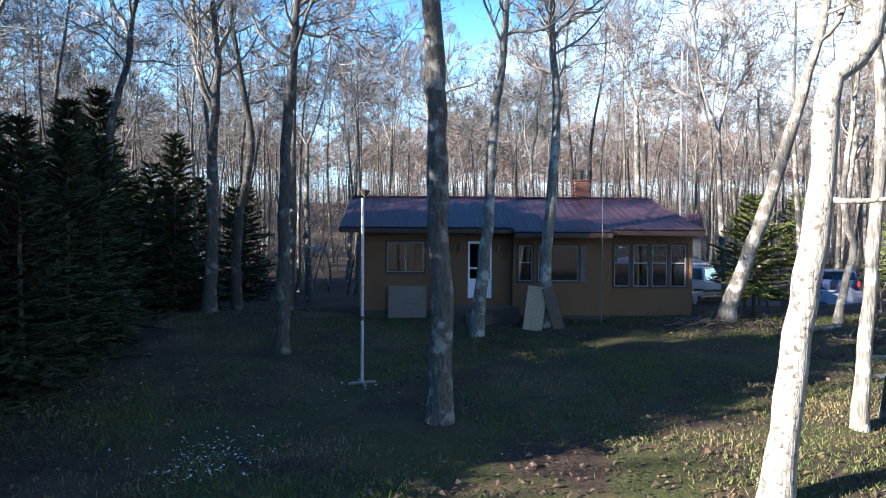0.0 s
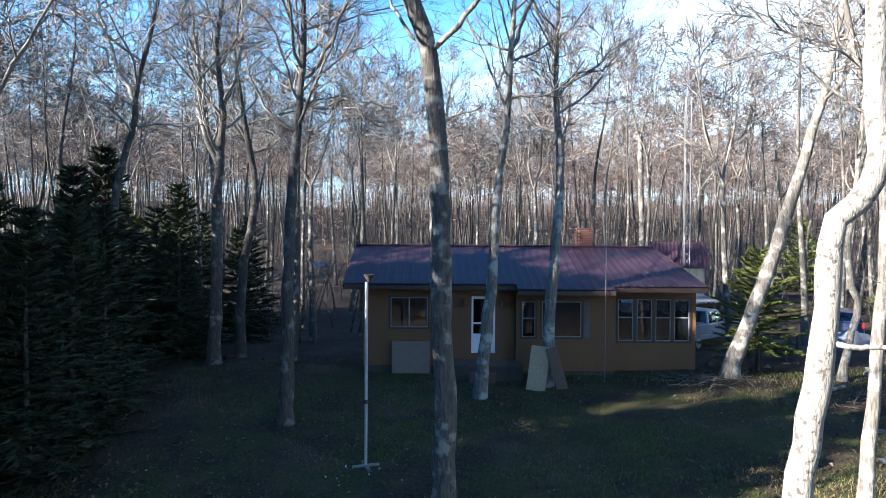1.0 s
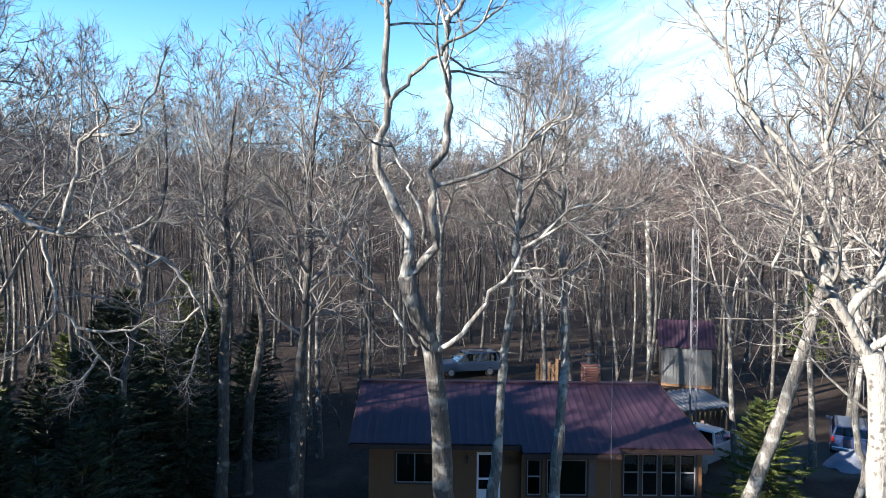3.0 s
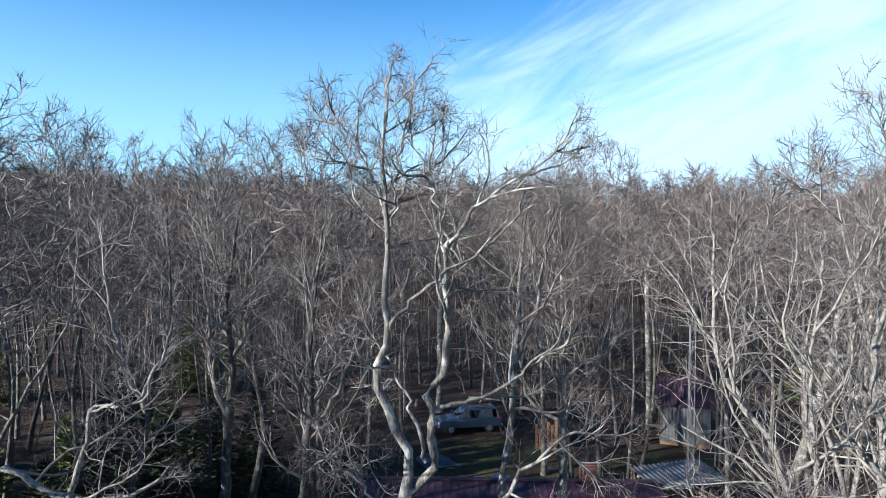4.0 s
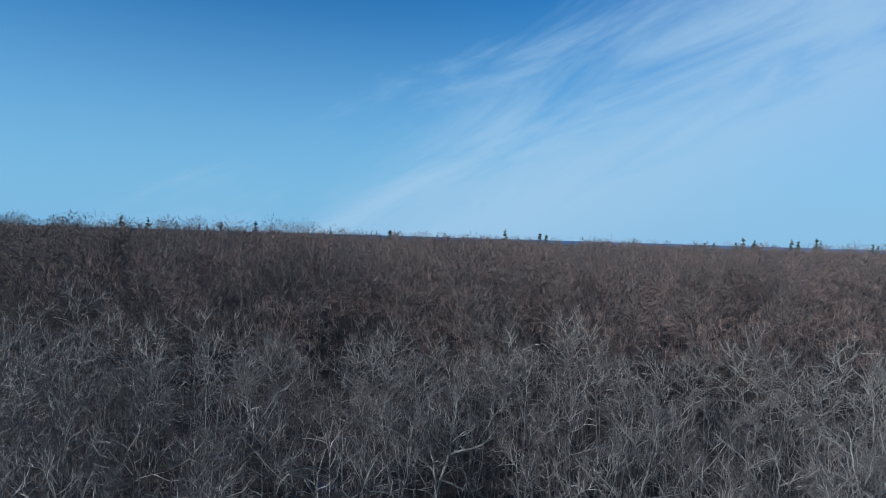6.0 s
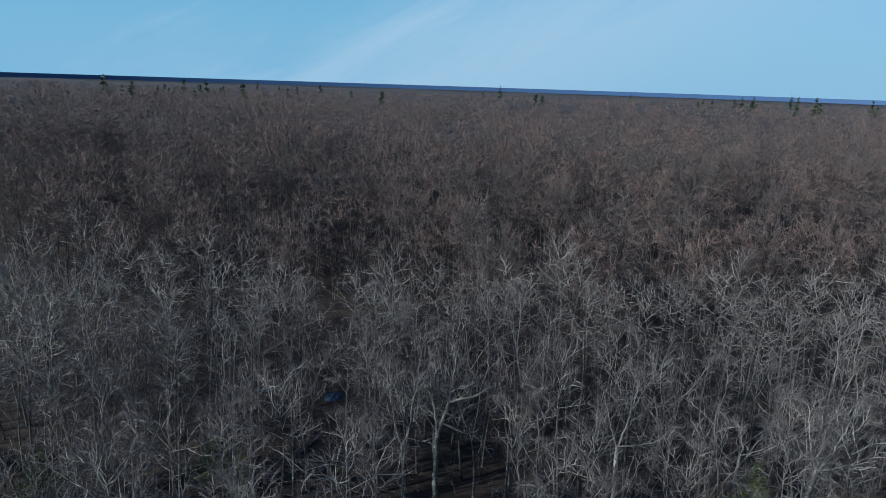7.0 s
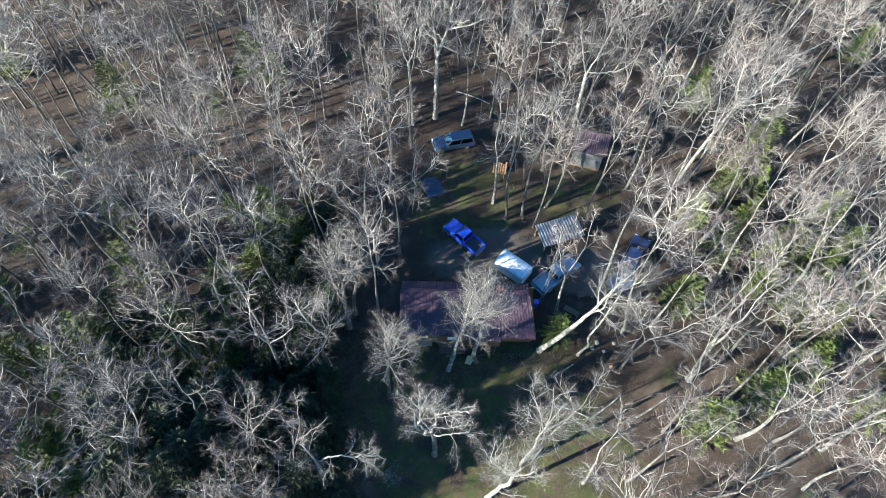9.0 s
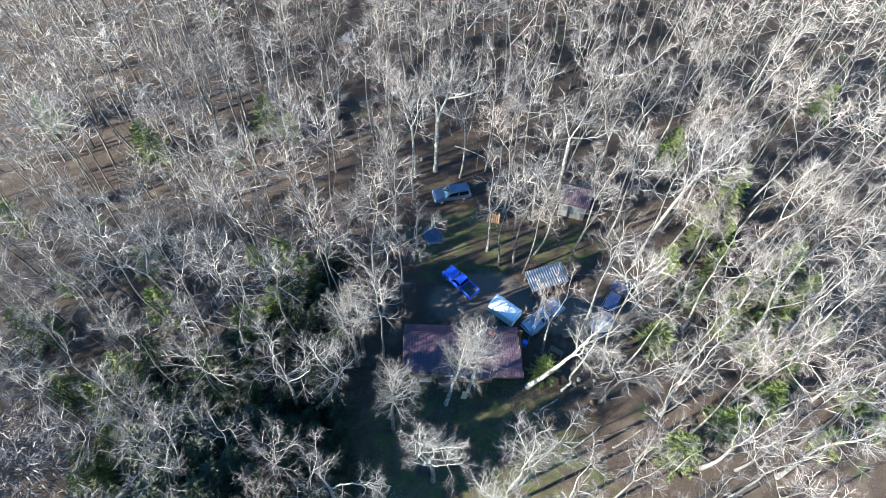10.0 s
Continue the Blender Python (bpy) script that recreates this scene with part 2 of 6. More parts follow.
M_LEAF = material("dead_leaf", (0.089, 0.054, 0.031), (0.054, 0.031, 0.019), 0.9, 0.9, detail=3, spots=(0.12, 0.088, 0.06), spot_scale=2.3)
M_GRASS = material("spring_grass", (0.070, 0.093, 0.017), (0.039, 0.054, 0.012), 0.85, 0.6, detail=3, spots=(0.13, 0.105, 0.050), spot_scale=0.35)
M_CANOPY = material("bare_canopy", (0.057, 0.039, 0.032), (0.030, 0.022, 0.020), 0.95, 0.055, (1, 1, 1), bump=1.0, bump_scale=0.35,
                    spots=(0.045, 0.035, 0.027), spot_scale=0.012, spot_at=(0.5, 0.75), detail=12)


def ground_material():
    """Leaf litter in the woods; grass, moss and worn earth in the clearing, all broken up at several scales."""
    m = bpy.data.materials.new("woodland_ground")
    m.use_nodes = True
    nt = m.node_tree
    bsdf = nt.nodes["Principled BSDF"]
    bsdf.inputs["Roughness"].default_value = 0.95
    bsdf.inputs["Specular IOR Level"].default_value = 0.2
    geo = nt.nodes.new("ShaderNodeNewGeometry")

    def noise_at(scale, detail=6.0, rough=0.65):
        nd = nt.nodes.new("ShaderNodeTexNoise")
        nd.inputs["Scale"].default_value = scale
        nd.inputs["Detail"].default_value = detail
        nd.inputs["Roughness"].default_value = rough
        nt.links.new(geo.outputs["Position"], nd.inputs["Vector"])
        return nd.outputs["Fac"]

    def ramp(value, lo, hi):
        nd = nt.nodes.new("ShaderNodeMapRange")
        nd.interpolation_type = "SMOOTHSTEP"
        nd.inputs["From Min"].default_value, nd.inputs["From Max"].default_value = lo, hi
        nt.links.new(value, nd.inputs["Value"])
        return nd.outputs[0]

    def calc(op, a, b):
        nd = nt.nodes.new("ShaderNodeMath")
        nd.operation = op
        for k, v in enumerate((a, b)):
            if isinstance(v, (int, float)):
                nd.inputs[k].default_value = v
            else:
                nt.links.new(v, nd.inputs[k])
        return nd.outputs[0]

    def blend(fac, a, b):
        nd = nt.nodes.new("ShaderNodeMix")
        nd.data_type = "RGBA"
        nt.links.new(fac, nd.inputs["Factor"])
        for k, v in ((6, a), (7, b)):
            if isinstance(v, tuple):
                nd.inputs[k].default_value = (*v, 1)
            else:
                nt.links.new(v, nd.inputs[k])
        return nd.outputs[2]

    sep = nt.nodes.new("ShaderNodeSeparateXYZ")
    nt.links.new(geo.outputs["Position"], sep.inputs[0])

    def oval(cx, cy, rx, ry):
        ax = calc("POWER", calc("DIVIDE", calc("SUBTRACT", sep.outputs["X"], cx), rx), 2)
        ay = calc("POWER", calc("DIVIDE", calc("SUBTRACT", sep.outputs["Y"], cy), ry), 2)
        return calc("ADD", ax, ay)

    litter = blend(ramp(noise_at(9.0, 8), 0.35, 0.65), (0.043, 0.029, 0.021), (0.016, 0.012, 0.0098))
    litter = blend(ramp(noise_at(38.0, 4), 0.56, 0.70), litter, (0.118, 0.088, 0.066))
    litter = blend(ramp(noise_at(0.35, 5), 0.50, 0.66), litter, (0.056, 0.041, 0.030))
    litter = blend(ramp(noise_at(0.16, 4), 0.60, 0.72), litter, (0.04, 0.047, 0.018))
    grass = blend(ramp(noise_at(14.0, 8), 0.36, 0.64), (0.045, 0.053, 0.016), (0.024, 0.029, 0.011))
    grass = blend(ramp(noise_at(1.1, 7), 0.46, 0.60), grass, (0.055, 0.044, 0.023))
    grass = blend(ramp(noise_at(0.5, 6), 0.44, 0.60), grass, litter)
    wobble = calc("MULTIPLY", calc("SUBTRACT", noise_at(0.22, 6), 0.5), 1.5)
    yard = calc("MINIMUM", oval(4.0, 15.5, 11.5, 9.0), oval(3.0, 40.0, 6.0, 6.0))
    yard = calc("MINIMUM", yard, oval(15.5, 41.0, 5.0, 3.0))
    yard = calc("MINIMUM", yard, oval(13.0, 12.0, 6.0, 4.0))
    colour = blend(ramp(calc("ADD", yard, wobble), 0.75, 1.25), grass, litter)
    drive = calc("MINIMUM", oval(6.0, 33.0, 7.5, 4.0), oval(17.0, 31.5, 7.0, 3.2))
    colour = blend(ramp(calc("ADD", drive, wobble), 1.1, 0.6), colour, (0.075, 0.062, 0.050))
    nt.links.new(colour, bsdf.inputs["Base Color"])
    bp = nt.nodes.new("ShaderNodeBump")
    bp.inputs["Strength"].default_value = 0.8
    bp.inputs["Distance"].default_value = 0.08
    nt.links.new(noise_at(11.0, 9, 0.7), bp.inputs["Height"])
    nt.links.new(bp.outputs[0], bsdf.inputs["Normal"])
    return m


M_GROUND = ground_material()


# ---------------------------------------------------------------- building helpers
class Geo:
    """Collects points and faces, with a material slot each, for one mesh."""

    def __init__(self):
        self.v, self.q, self.t, self.n = [], [], [], 0

    def add(self, verts, quads=None, tris=None, slot=0):
        verts = np.asarray(verts, float).reshape(-1, 3)
        if quads is not None and len(quads):
            self.q.append((np.asarray(quads, int) + self.n, slot))
        if tris is not None and len(tris):
            self.t.append((np.asarray(tris, int) + self.n, slot))
        self.v.append(verts)
        self.n += len(verts)

    def mesh(self, name, mats, smooth=True):
        me = bpy.data.meshes.new(name)
        verts = np.concatenate(self.v)
        loops, starts, slots, at = [], [], [], 0
        for faces, size in ((self.q, 4), (self.t, 3)):
            for f, slot in faces:
                loops.append(f.ravel())
                starts.append(at + size * np.arange(len(f)))
                slots.append(np.full(len(f), slot))
                at += f.size
        loops, starts, slots = np.concatenate(loops), np.concatenate(starts), np.concatenate(slots)
        me.vertices.add(len(verts))
        me.vertices.foreach_set("co", verts.ravel())
        me.loops.add(len(loops))
        me.loops.foreach_set("vertex_index", loops.astype(np.int32))
        me.polygons.add(len(starts))
        me.polygons.foreach_set("loop_start", starts.astype(np.int32))
        me.polygons.foreach_set("material_index", slots.astype(np.int32))
        if smooth:
            me.polygons.foreach_set("use_smooth", np.ones(len(starts), bool))
        for m in mats:
            me.materials.append(m)
        me.update(calc_edges=True)
        return me


def unit(v):
    v = np.asarray(v, float)
    return v / (np.linalg.norm(v, axis=-1, keepdims=True) + 1e-9)


def tube(geo, pts, rad, sides, slot=0):
    pts, rad = np.asarray(pts, float), np.asarray(rad, float)
    tan = unit(np.gradient(pts, axis=0))
    ref = np.array([1.0, 0.13, 0.05]) if abs(tan[0, 2]) > 0.6 else np.array([0.05, 0.1, 1.0])
    u = unit(np.cross(tan, ref))
    w = np.cross(tan, u)
    a = np.arange(sides) * 2 * np.pi / sides
    ring = pts[:, None] + rad[:, None, None] * (np.cos(a)[None, :, None] * u[:, None] + np.sin(a)[None, :, None] * w[:, None])
    n = len(pts)
    i = np.arange(n - 1)[:, None] * sides
    j = np.arange(sides)[None]
    k = (j + 1) % sides
    quads = np.stack([i + j, i + k, i + sides + k, i + sides + j], -1).reshape(-1, 4)
    cap = [[(n - 1) * sides, (n - 1) * sides + m, (n - 1) * sides + m + 1] for m in range(1, sides - 1)]
    geo.add(ring.reshape(-1, 3), quads, cap, slot)


def spikes(geo, base, way, length, width, rng, slot=0):
    """Fine twigs: a narrow tapering blade each."""
    base, way = np.asarray(base), unit(way)
    side = unit(np.cross(way, rng.normal(size=way.shape)))
    half = side * (np.asarray(width)[:, None] * 0.5)
    n = len(base)
    pts = np.stack([base - half, base + half, base + way * np.asarray(length)[:, None]], 1).reshape(-1, 3)
    geo.add(pts, None, np.arange(3 * n).reshape(-1, 3), slot)


def part(name, bm, mat, parent=None, label=""):
    """One mesh object from a bmesh, under a thing or a part."""
    me = bpy.data.meshes.new(name)
    bm.normal_update()
    bm.to_mesh(me)
    bm.free()
    for m in mat if isinstance(mat, (list, tuple)) else (mat,):
        me.materials.append(m)
    ob = new(name, me)
    if parent is not None:
        ob.parent = parent
    return tagged(ob, label)


def geo_part(name, geo, mats, parent=None, smooth=True, label=""):
    ob = new(name, geo.mesh(name, mats, smooth))
    if parent is not None:
        ob.parent = parent
    return tagged(ob, label)


def box(bm, x0, x1, y0, y1, z0, z1, bevel=0.0):
    made = bmesh.ops.create_cube(bm, size=1.0)["verts"]
    for v in made:
        v.co = Vector((x0 if v.co.x < 0 else x1, y0 if v.co.y < 0 else y1, z0 if v.co.z < 0 else z1))
    if bevel:
        edges = list({e for v in made for e in v.link_edges})
        bmesh.ops.bevel(bm, geom=edges, offset=bevel, segments=2, profile=0.6, affect="EDGES")
    return bm


def boxed(*dims, bevel=0.0):
    return box(bmesh.new(), *dims, bevel=bevel)


def rod(bm, a, b, r, sides=8):
    a, b = Vector(a), Vector(b)
    m = Matrix.Translation((a + b) / 2) @ (b - a).to_track_quat("Z", "Y").to_matrix().to_4x4()
    bmesh.ops.create_cone(bm, cap_ends=True, segments=sides, radius1=r, radius2=r, depth=(b - a).length, matrix=m)
    return bm


def empty(name, m, label, category, group="", kind=""):
    ob = new(name)
    ob.matrix_world = m
    return tagged(ob, label, category, group, kind)


def terrain(x, y):
    """The lie of the land: it falls from the cabin towards the lens, and rises gently into the woods behind."""
    x, y = np.asarray(x, float), np.asarray(y, float)
    fall = -0.07 * np.clip(23 - y, 0, 16) - 0.02 * np.clip(7 - y, 0, 60)
    rise = 0.03 * np.clip(y - 36, 0, 30) - 0.022 * np.clip(y - 24, 0, 12) + 0.022 * np.clip(y - 40, 0, 12) + 13.0 * (1 - np.cos(np.clip((y - 60) / 190, 0, 1) * np.pi)) / 2
    far = -13.0 * np.clip((y - 400) / 1700, 0, 1)
    roll = 0.10 * np.sin(x * 0.31 + 1) * np.sin(y * 0.27) + 0.05 * np.sin(x * 0.83) * np.cos(y * 0.71 + 2)
    wide = np.clip((np.hypot(x, y - 40) - 70) / 200, 0, 1) * 2.0 * np.sin(x * 0.013 + 0.6) * np.cos(y * 0.011)
    hump = 3.0 * np.exp(-((x + 100) / 80) ** 2 - ((y - 210) / 90) ** 2)
    return fall + rise + far + roll + wide + hump


# ---------------------------------------------------------------- ground and distance
def make_ground():
    near = np.arange(-40, 60.01, 0.8)
    steps = 60 * 1.16 ** np.arange(1, 31)
    steps = steps[steps < 4700]
    xs = np.concatenate([-(steps[::-1]) + 20, near, steps, [4700.0]])
    ys = np.concatenate([-(steps[::-1]) + 20, near + 8, steps + 8, [4700.0]])
    gx, gy = np.meshgrid(xs, ys)
    gz = terrain(gx, gy)
    rng = np.random.default_rng(5)
    close = (np.abs(gx - 8) < 52) & (np.abs(gy - 16) < 52)
    gz = gz + close * rng.normal(0, 0.018, gx.shape)
    w = len(xs)
    i = (np.arange(len(ys) - 1)[:, None] * w + np.arange(w - 1)[None]).ravel()
    geo = Geo()
    geo.add(np.stack([gx, gy, gz], -1), np.stack([i, i + 1, i + w + 1, i + w], -1))
    ob = geo_part("ground", geo, [M_GROUND])
    tagged(ob, "leaf-littered woodland ground with mossy grass in the clearing", "ground", kind="structure")


make_ground()


def make_far_lake():
    a = np.radians(np.linspace(20, 160, 60))
    low = np.stack([4650 * np.cos(a), 4650 * np.sin(a), np.full(60, -80.0)], -1)
    high = low.copy()
    high[:, 2] = 27.0
    geo = Geo()
    i = np.arange(59)
    geo.add(np.concatenate([low, high]), np.stack([i, i + 1, i + 61, i + 60], -1))
    ob = geo_part("backdrop_lake", geo, [M_WATER])
    tagged(ob, "dark blue lake along the far horizon", "water", kind="structure")


make_far_lake()


def make_far_canopy():
    """Distant tree tops: a rough, clumpy sheet from mid distance to the far shore."""
    rad = 300 * (2700 / 300) ** (np.linspace(0, 1, 150))
    ang = np.radians(np.linspace(38, 142, 240))
    r, a = np.meshgrid(rad, ang, indexing="ij")
    x, y = r * np.cos(a), r * np.sin(a)
    rng = np.random.default_rng(3)
    lump = np.zeros_like(x)
    for k in range(26):
        f = 0.02 * 1.27 ** (k % 13)
        t = rng.uniform(0, 2 * np.pi)
        lump += np.sin((x * math.cos(t) + y * math.sin(t)) * f + rng.uniform(0, 6)) / (1 + 0.25 * (k % 13))
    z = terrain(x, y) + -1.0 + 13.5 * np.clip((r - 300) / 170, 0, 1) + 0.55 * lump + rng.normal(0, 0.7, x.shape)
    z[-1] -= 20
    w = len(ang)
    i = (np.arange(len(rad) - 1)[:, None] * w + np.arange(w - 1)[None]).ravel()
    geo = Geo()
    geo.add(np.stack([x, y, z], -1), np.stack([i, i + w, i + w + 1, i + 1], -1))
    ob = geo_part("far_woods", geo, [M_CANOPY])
    tagged(ob, "reddish brown leafless canopy of the distant woods", "woods", kind="stuff")


make_far_canopy()


# ---------------------------------------------------------------- trees
def limb_line(rng, p, d, length, n, wander, up):
    pts, d = [np.array(p, float)], unit(d)
    for _ in range(n):
        d = unit(d + wander * rng.normal(size=3) + np.array([0, 0, up]))
        pts.append(pts[-1] + d * length / n)
    return np.array(pts)


def along(pts, t):
    seg = np.linalg.norm(np.diff(pts, axis=0), axis=1)
    s = np.concatenate([[0], np.cumsum(seg)])
    want = t * s[-1]
    k = min(int(np.searchsorted(s, want, "right")) - 1, len(seg) - 1)
    f = (want - s[k]) / (seg[k] + 1e-9)
    return pts[k] + f * (pts[k + 1] - pts[k]), unit(pts[k + 1] - pts[k])


def aside(rng, d, angle, turn):
    """A direction at that angle from d, turned round it."""
    u = unit(np.cross(d, [0.31, 0.17, 0.93] if abs(d[2]) < 0.9 else [1.0, 0.2, 0.1]))
    w = np.cross(d, u)
    return unit(d * math.cos(angle) + (u * math.cos(turn) + w * math.sin(turn)) * math.sin(angle))


def ribbon(geo, rng, line, rad, slot=0):
    """A fine branch seen from afar: a narrow crooked strip."""
    side = unit(np.cross(unit(np.gradient(line, axis=0)), rng.normal(size=3))) * np.asarray(rad)[:, None]
    n = len(line)
    i = np.arange(n - 1)
    geo.add(np.concatenate([line - side, line + side]), np.stack([i, i + 1, i + n + 1, i + n], -1), None, slot)


def sweep(rng, p, d, size, segs, wander, up):
    """Crooked lines grown from many points at once, each with its own direction and length."""
    pts, d = [p], unit(d)
    for _ in range(segs):
        d = unit(d + wander * rng.normal(size=d.shape) + np.array([0, 0, up]))
        pts.append(pts[-1] + d * (size / segs)[:, None])
    return np.stack(pts, 1)


def fork_off(rng, lines, rads, per, lo, spread):
    """Places, directions and radii of side shoots along many lines, spiralling round each."""
    n, s = lines.shape[:2]
    k = np.arange(per)[None]
    t = lo + (0.98 - lo) * (k + rng.uniform(0.1, 0.9, (n, per))) / per
    at = t * (s - 1)
    i = np.minimum(at.astype(int), s - 2)
    f = at - i
    row = np.arange(n)[:, None]
    p = lines[row, i] * (1 - f)[..., None] + lines[row, i + 1] * f[..., None]
    d = unit(lines[row, i + 1] - lines[row, i])
    r = rads[row, i] * (1 - f) + rads[row, i + 1] * f
    turn = rng.uniform(0, 6.28, (n, 1)) + k * 2.4 + rng.normal(0, 0.4, (n, per))
    ref = np.where(np.abs(d[..., 2:]) < 0.9, np.array([0.31, 0.17, 0.93]), np.array([1.0, 0.2, 0.1]))
    u = unit(np.cross(d, ref))
    w = np.cross(d, u)
    ang = (spread * rng.uniform(0.65, 1.3, (n, per)))[..., None]
    way = d * np.cos(ang) + (u * np.cos(turn)[..., None] + w * np.sin(turn)[..., None]) * np.sin(ang)
    return p.reshape(-1, 3), way.reshape(-1, 3), r.ravel(), t.ravel()


def tubes(geo, lines, rads, sides, slot=0):
    """Many tapering round branches of equal point count."""
    n, s = lines.shape[:2]
    tan = unit(np.gradient(lines, axis=1))
    ref = np.where(np.abs(tan[:, :1, 2:]) > 0.6, np.array([1.0, 0.13, 0.05]), np.array([0.05, 0.1, 1.0]))
    u = unit(np.cross(tan, ref))
    w = np.cross(tan, u)
    a = np.arange(sides) * 2 * np.pi / sides
    ring = lines[:, :, None] + rads[:, :, None, None] * (np.cos(a)[:, None] * u[:, :, None] + np.sin(a)[:, None] * w[:, :, None])
    i = np.arange(s - 1)[:, None] * sides
    j = np.arange(sides)[None]
    k = (j + 1) % sides
    quads = np.stack([i + j, i + k, i + sides + k, i + sides + j], -1).reshape(-1, 4)
    geo.add(ring.reshape(-1, 3), (quads[None] + (np.arange(n) * s * sides)[:, None, None]).reshape(-1, 4), None, slot)


def ribbons(geo, rng, lines, rads, slot=0):
    """Many fine branches seen from afar: narrow crooked strips."""
    n, s = lines.shape[:2]
    side = unit(np.cross(unit(np.gradient(lines, axis=1)), rng.normal(size=(n, 1, 3)))) * rads[..., None]
    i = np.arange(s - 1)
    quads = np.stack([i, i + 1, i + s + 1, i + s], -1)
    geo.add(np.concatenate([lines - side, lines + side], 1).reshape(-1, 3), (quads[None] + (np.arange(n) * 2 * s)[:, None, None]).reshape(-1, 4), None, slot)


def ramify(geo, rng, lines, rads, spec, twig):
    """Side branches on branches, level by level, down to fine twigs.
    spec: for each level (count, bare share, angle, share of the parent's length, sides or 0, steps, least radius, slot)."""
    for per, lo, spread, share, sides, segs, least, slot in spec:
        length = np.linalg.norm(np.diff(lines, axis=1), axis=2).sum(1)
        p, way, r, t = fork_off(rng, lines, rads, per, lo, spread)
        size = np.repeat(length, per) * share * (1.25 - 0.75 * t) * rng.uniform(0.65, 1.3, len(t))
        lines = sweep(rng, p, way, size, segs, 0.17, 0.03)
        r0 = np.maximum(r * rng.uniform(0.5, 0.72, len(r)), least)
        rads = r0[:, None] * np.linspace(1, 0.42, segs + 1)[None]
        if sides:
            tubes(geo, lines, rads, sides, slot)
        else:
            ribbons(geo, rng, lines, rads, slot)
    per, size, width = twig
    p, way, _, _ = fork_off(rng, lines, rads, per, 0.12, 0.62)
    spikes(geo, p, way + np.array([0, 0, 0.12]), size * rng.uniform(0.5, 1.4, len(p)), np.full(len(p), width), rng, 1)


def limbs_on(rng, line, rad, lo, count, wide, steep, crown_at=0.3):
    """The main limbs of a stem: long and flat low in the crown, short and steep towards its rounded top."""
    n = max(3, count)
    p, _, r, t = fork_off(rng, line[None], rad[None], n, lo, 0.9)
    _, d0 = along(line, 0.9)
    f = (t - lo) / (1 - lo)
    turn = rng.uniform(0, 6.28) + np.arange(n) * 2.4 + rng.normal(0, 0.3, n)
    ang = steep * rng.uniform(0.8, 1.2, n) * (1.12 - 0.62 * f)
    u = unit(np.cross(d0, [1.0, 0.2, 0.1]))
    w = np.cross(d0, u)
    way = d0 * np.cos(ang)[:, None] + (u * np.cos(turn)[:, None] + w * np.sin(turn)[:, None]) * np.sin(ang)[:, None]
    size = wide * np.sqrt(np.maximum(0.12, 1 - ((f - crown_at) / 0.78) ** 2)) * rng.uniform(0.75, 1.15, n)
    return p, way, size, np.maximum(r * rng.uniform(0.36, 0.6, n), 0.026)


def stem_line(rng, height, lean, crook, n=10):
    z = np.linspace(0, 1, n)
    ph = rng.uniform(0, 6.28, 4)
    x = lean[0] * z ** 1.2 + crook * (np.sin(z * 5 + ph[0]) - math.sin(ph[0])) + 0.4 * crook * np.sin(z * 11 + ph[1]) * z
    y = lean[1] * z ** 1.2 + crook * (np.sin(z * 4.4 + ph[2]) - math.sin(ph[2])) + 0.4 * crook * np.sin(z * 12 + ph[3]) * z
    return np.stack([x * height / 18, y * height / 18, z * height], -1)


def flare(rad, z):
    """The foot of a trunk swells towards its roots."""
    return rad * (1 + 0.45 * np.exp(-np.maximum(z, 0) / 0.35))


def tree_meshes(name, seed, height, r0, clear, wide, form, bark, limb, fine, fork=0.0, crook=0.35, sides=8):
    """Trunk and crown meshes of one bare hardwood. clear: the share of its height without limbs; fork: where the stem divides."""
    rng = np.random.default_rng(seed)
    count, steps, limb_sides, spec, twig = form
    t_geo, c_geo = Geo(), Geo()
    line = stem_line(rng, height, (0, 0), crook, 12)
    line[0, 2] -= 0.35
    rad = r0 * np.maximum(1 - 1.0 * np.linspace(0, 1, 12) ** 1.1, 0.08)
    top = max(4, int(12 * fork)) if fork else 12
    tube(t_geo, line[:top], flare(rad[:top], line[:top, 2]), sides, 0)
    leaders = []
    if fork:
        p, d = line[top - 1], unit(line[top - 1] - line[top - 2])
        rest = height - p[2]
        turn = rng.uniform(0, 6.28)
        n = int(rng.integers(2, 4))
        for k in range(n):
            way = aside(rng, d, rng.uniform(0.28, 0.52), turn + k * 6.28 / n + rng.normal(0, 0.3))
            lead = limb_line(rng, p - d * 0.05, way, rest * rng.uniform(0.85, 1.1), 11, 0.12, 0.10)
            lr = np.linspace(rad[top - 1] * rng.uniform(0.62, 0.8), 0.015, 12)
            tube(c_geo, lead, lr, max(5, sides - 2), 0)
            leaders.append((lead, lr, 0.14, 0.70))
    else:
        leaders.append((line, rad, clear, 1.0))
    grown = []
    for lead, lr, lo, share in leaders:
        n = max(4, round(count / len(leaders) * (1.25 if len(leaders) > 1 else 1)))
        p, way, size, r = limbs_on(rng, lead, lr, lo, n, wide * share, 1.22)
        ln = sweep(rng, p, way, size, steps, 0.17, 0.06)
        rr = r[:, None] * np.linspace(1, 0.3, steps + 1)[None]
        tubes(c_geo, ln, rr, limb_sides, 0)
        grown.append((ln, rr))
    ln, rr = (np.concatenate([g[k] for g in grown]) for k in (0, 1))
    ramify(c_geo, rng, ln, rr, spec, twig)
    return t_geo.mesh(name + "_trunk", [bark]), c_geo.mesh(name + "_crown", [limb, fine])


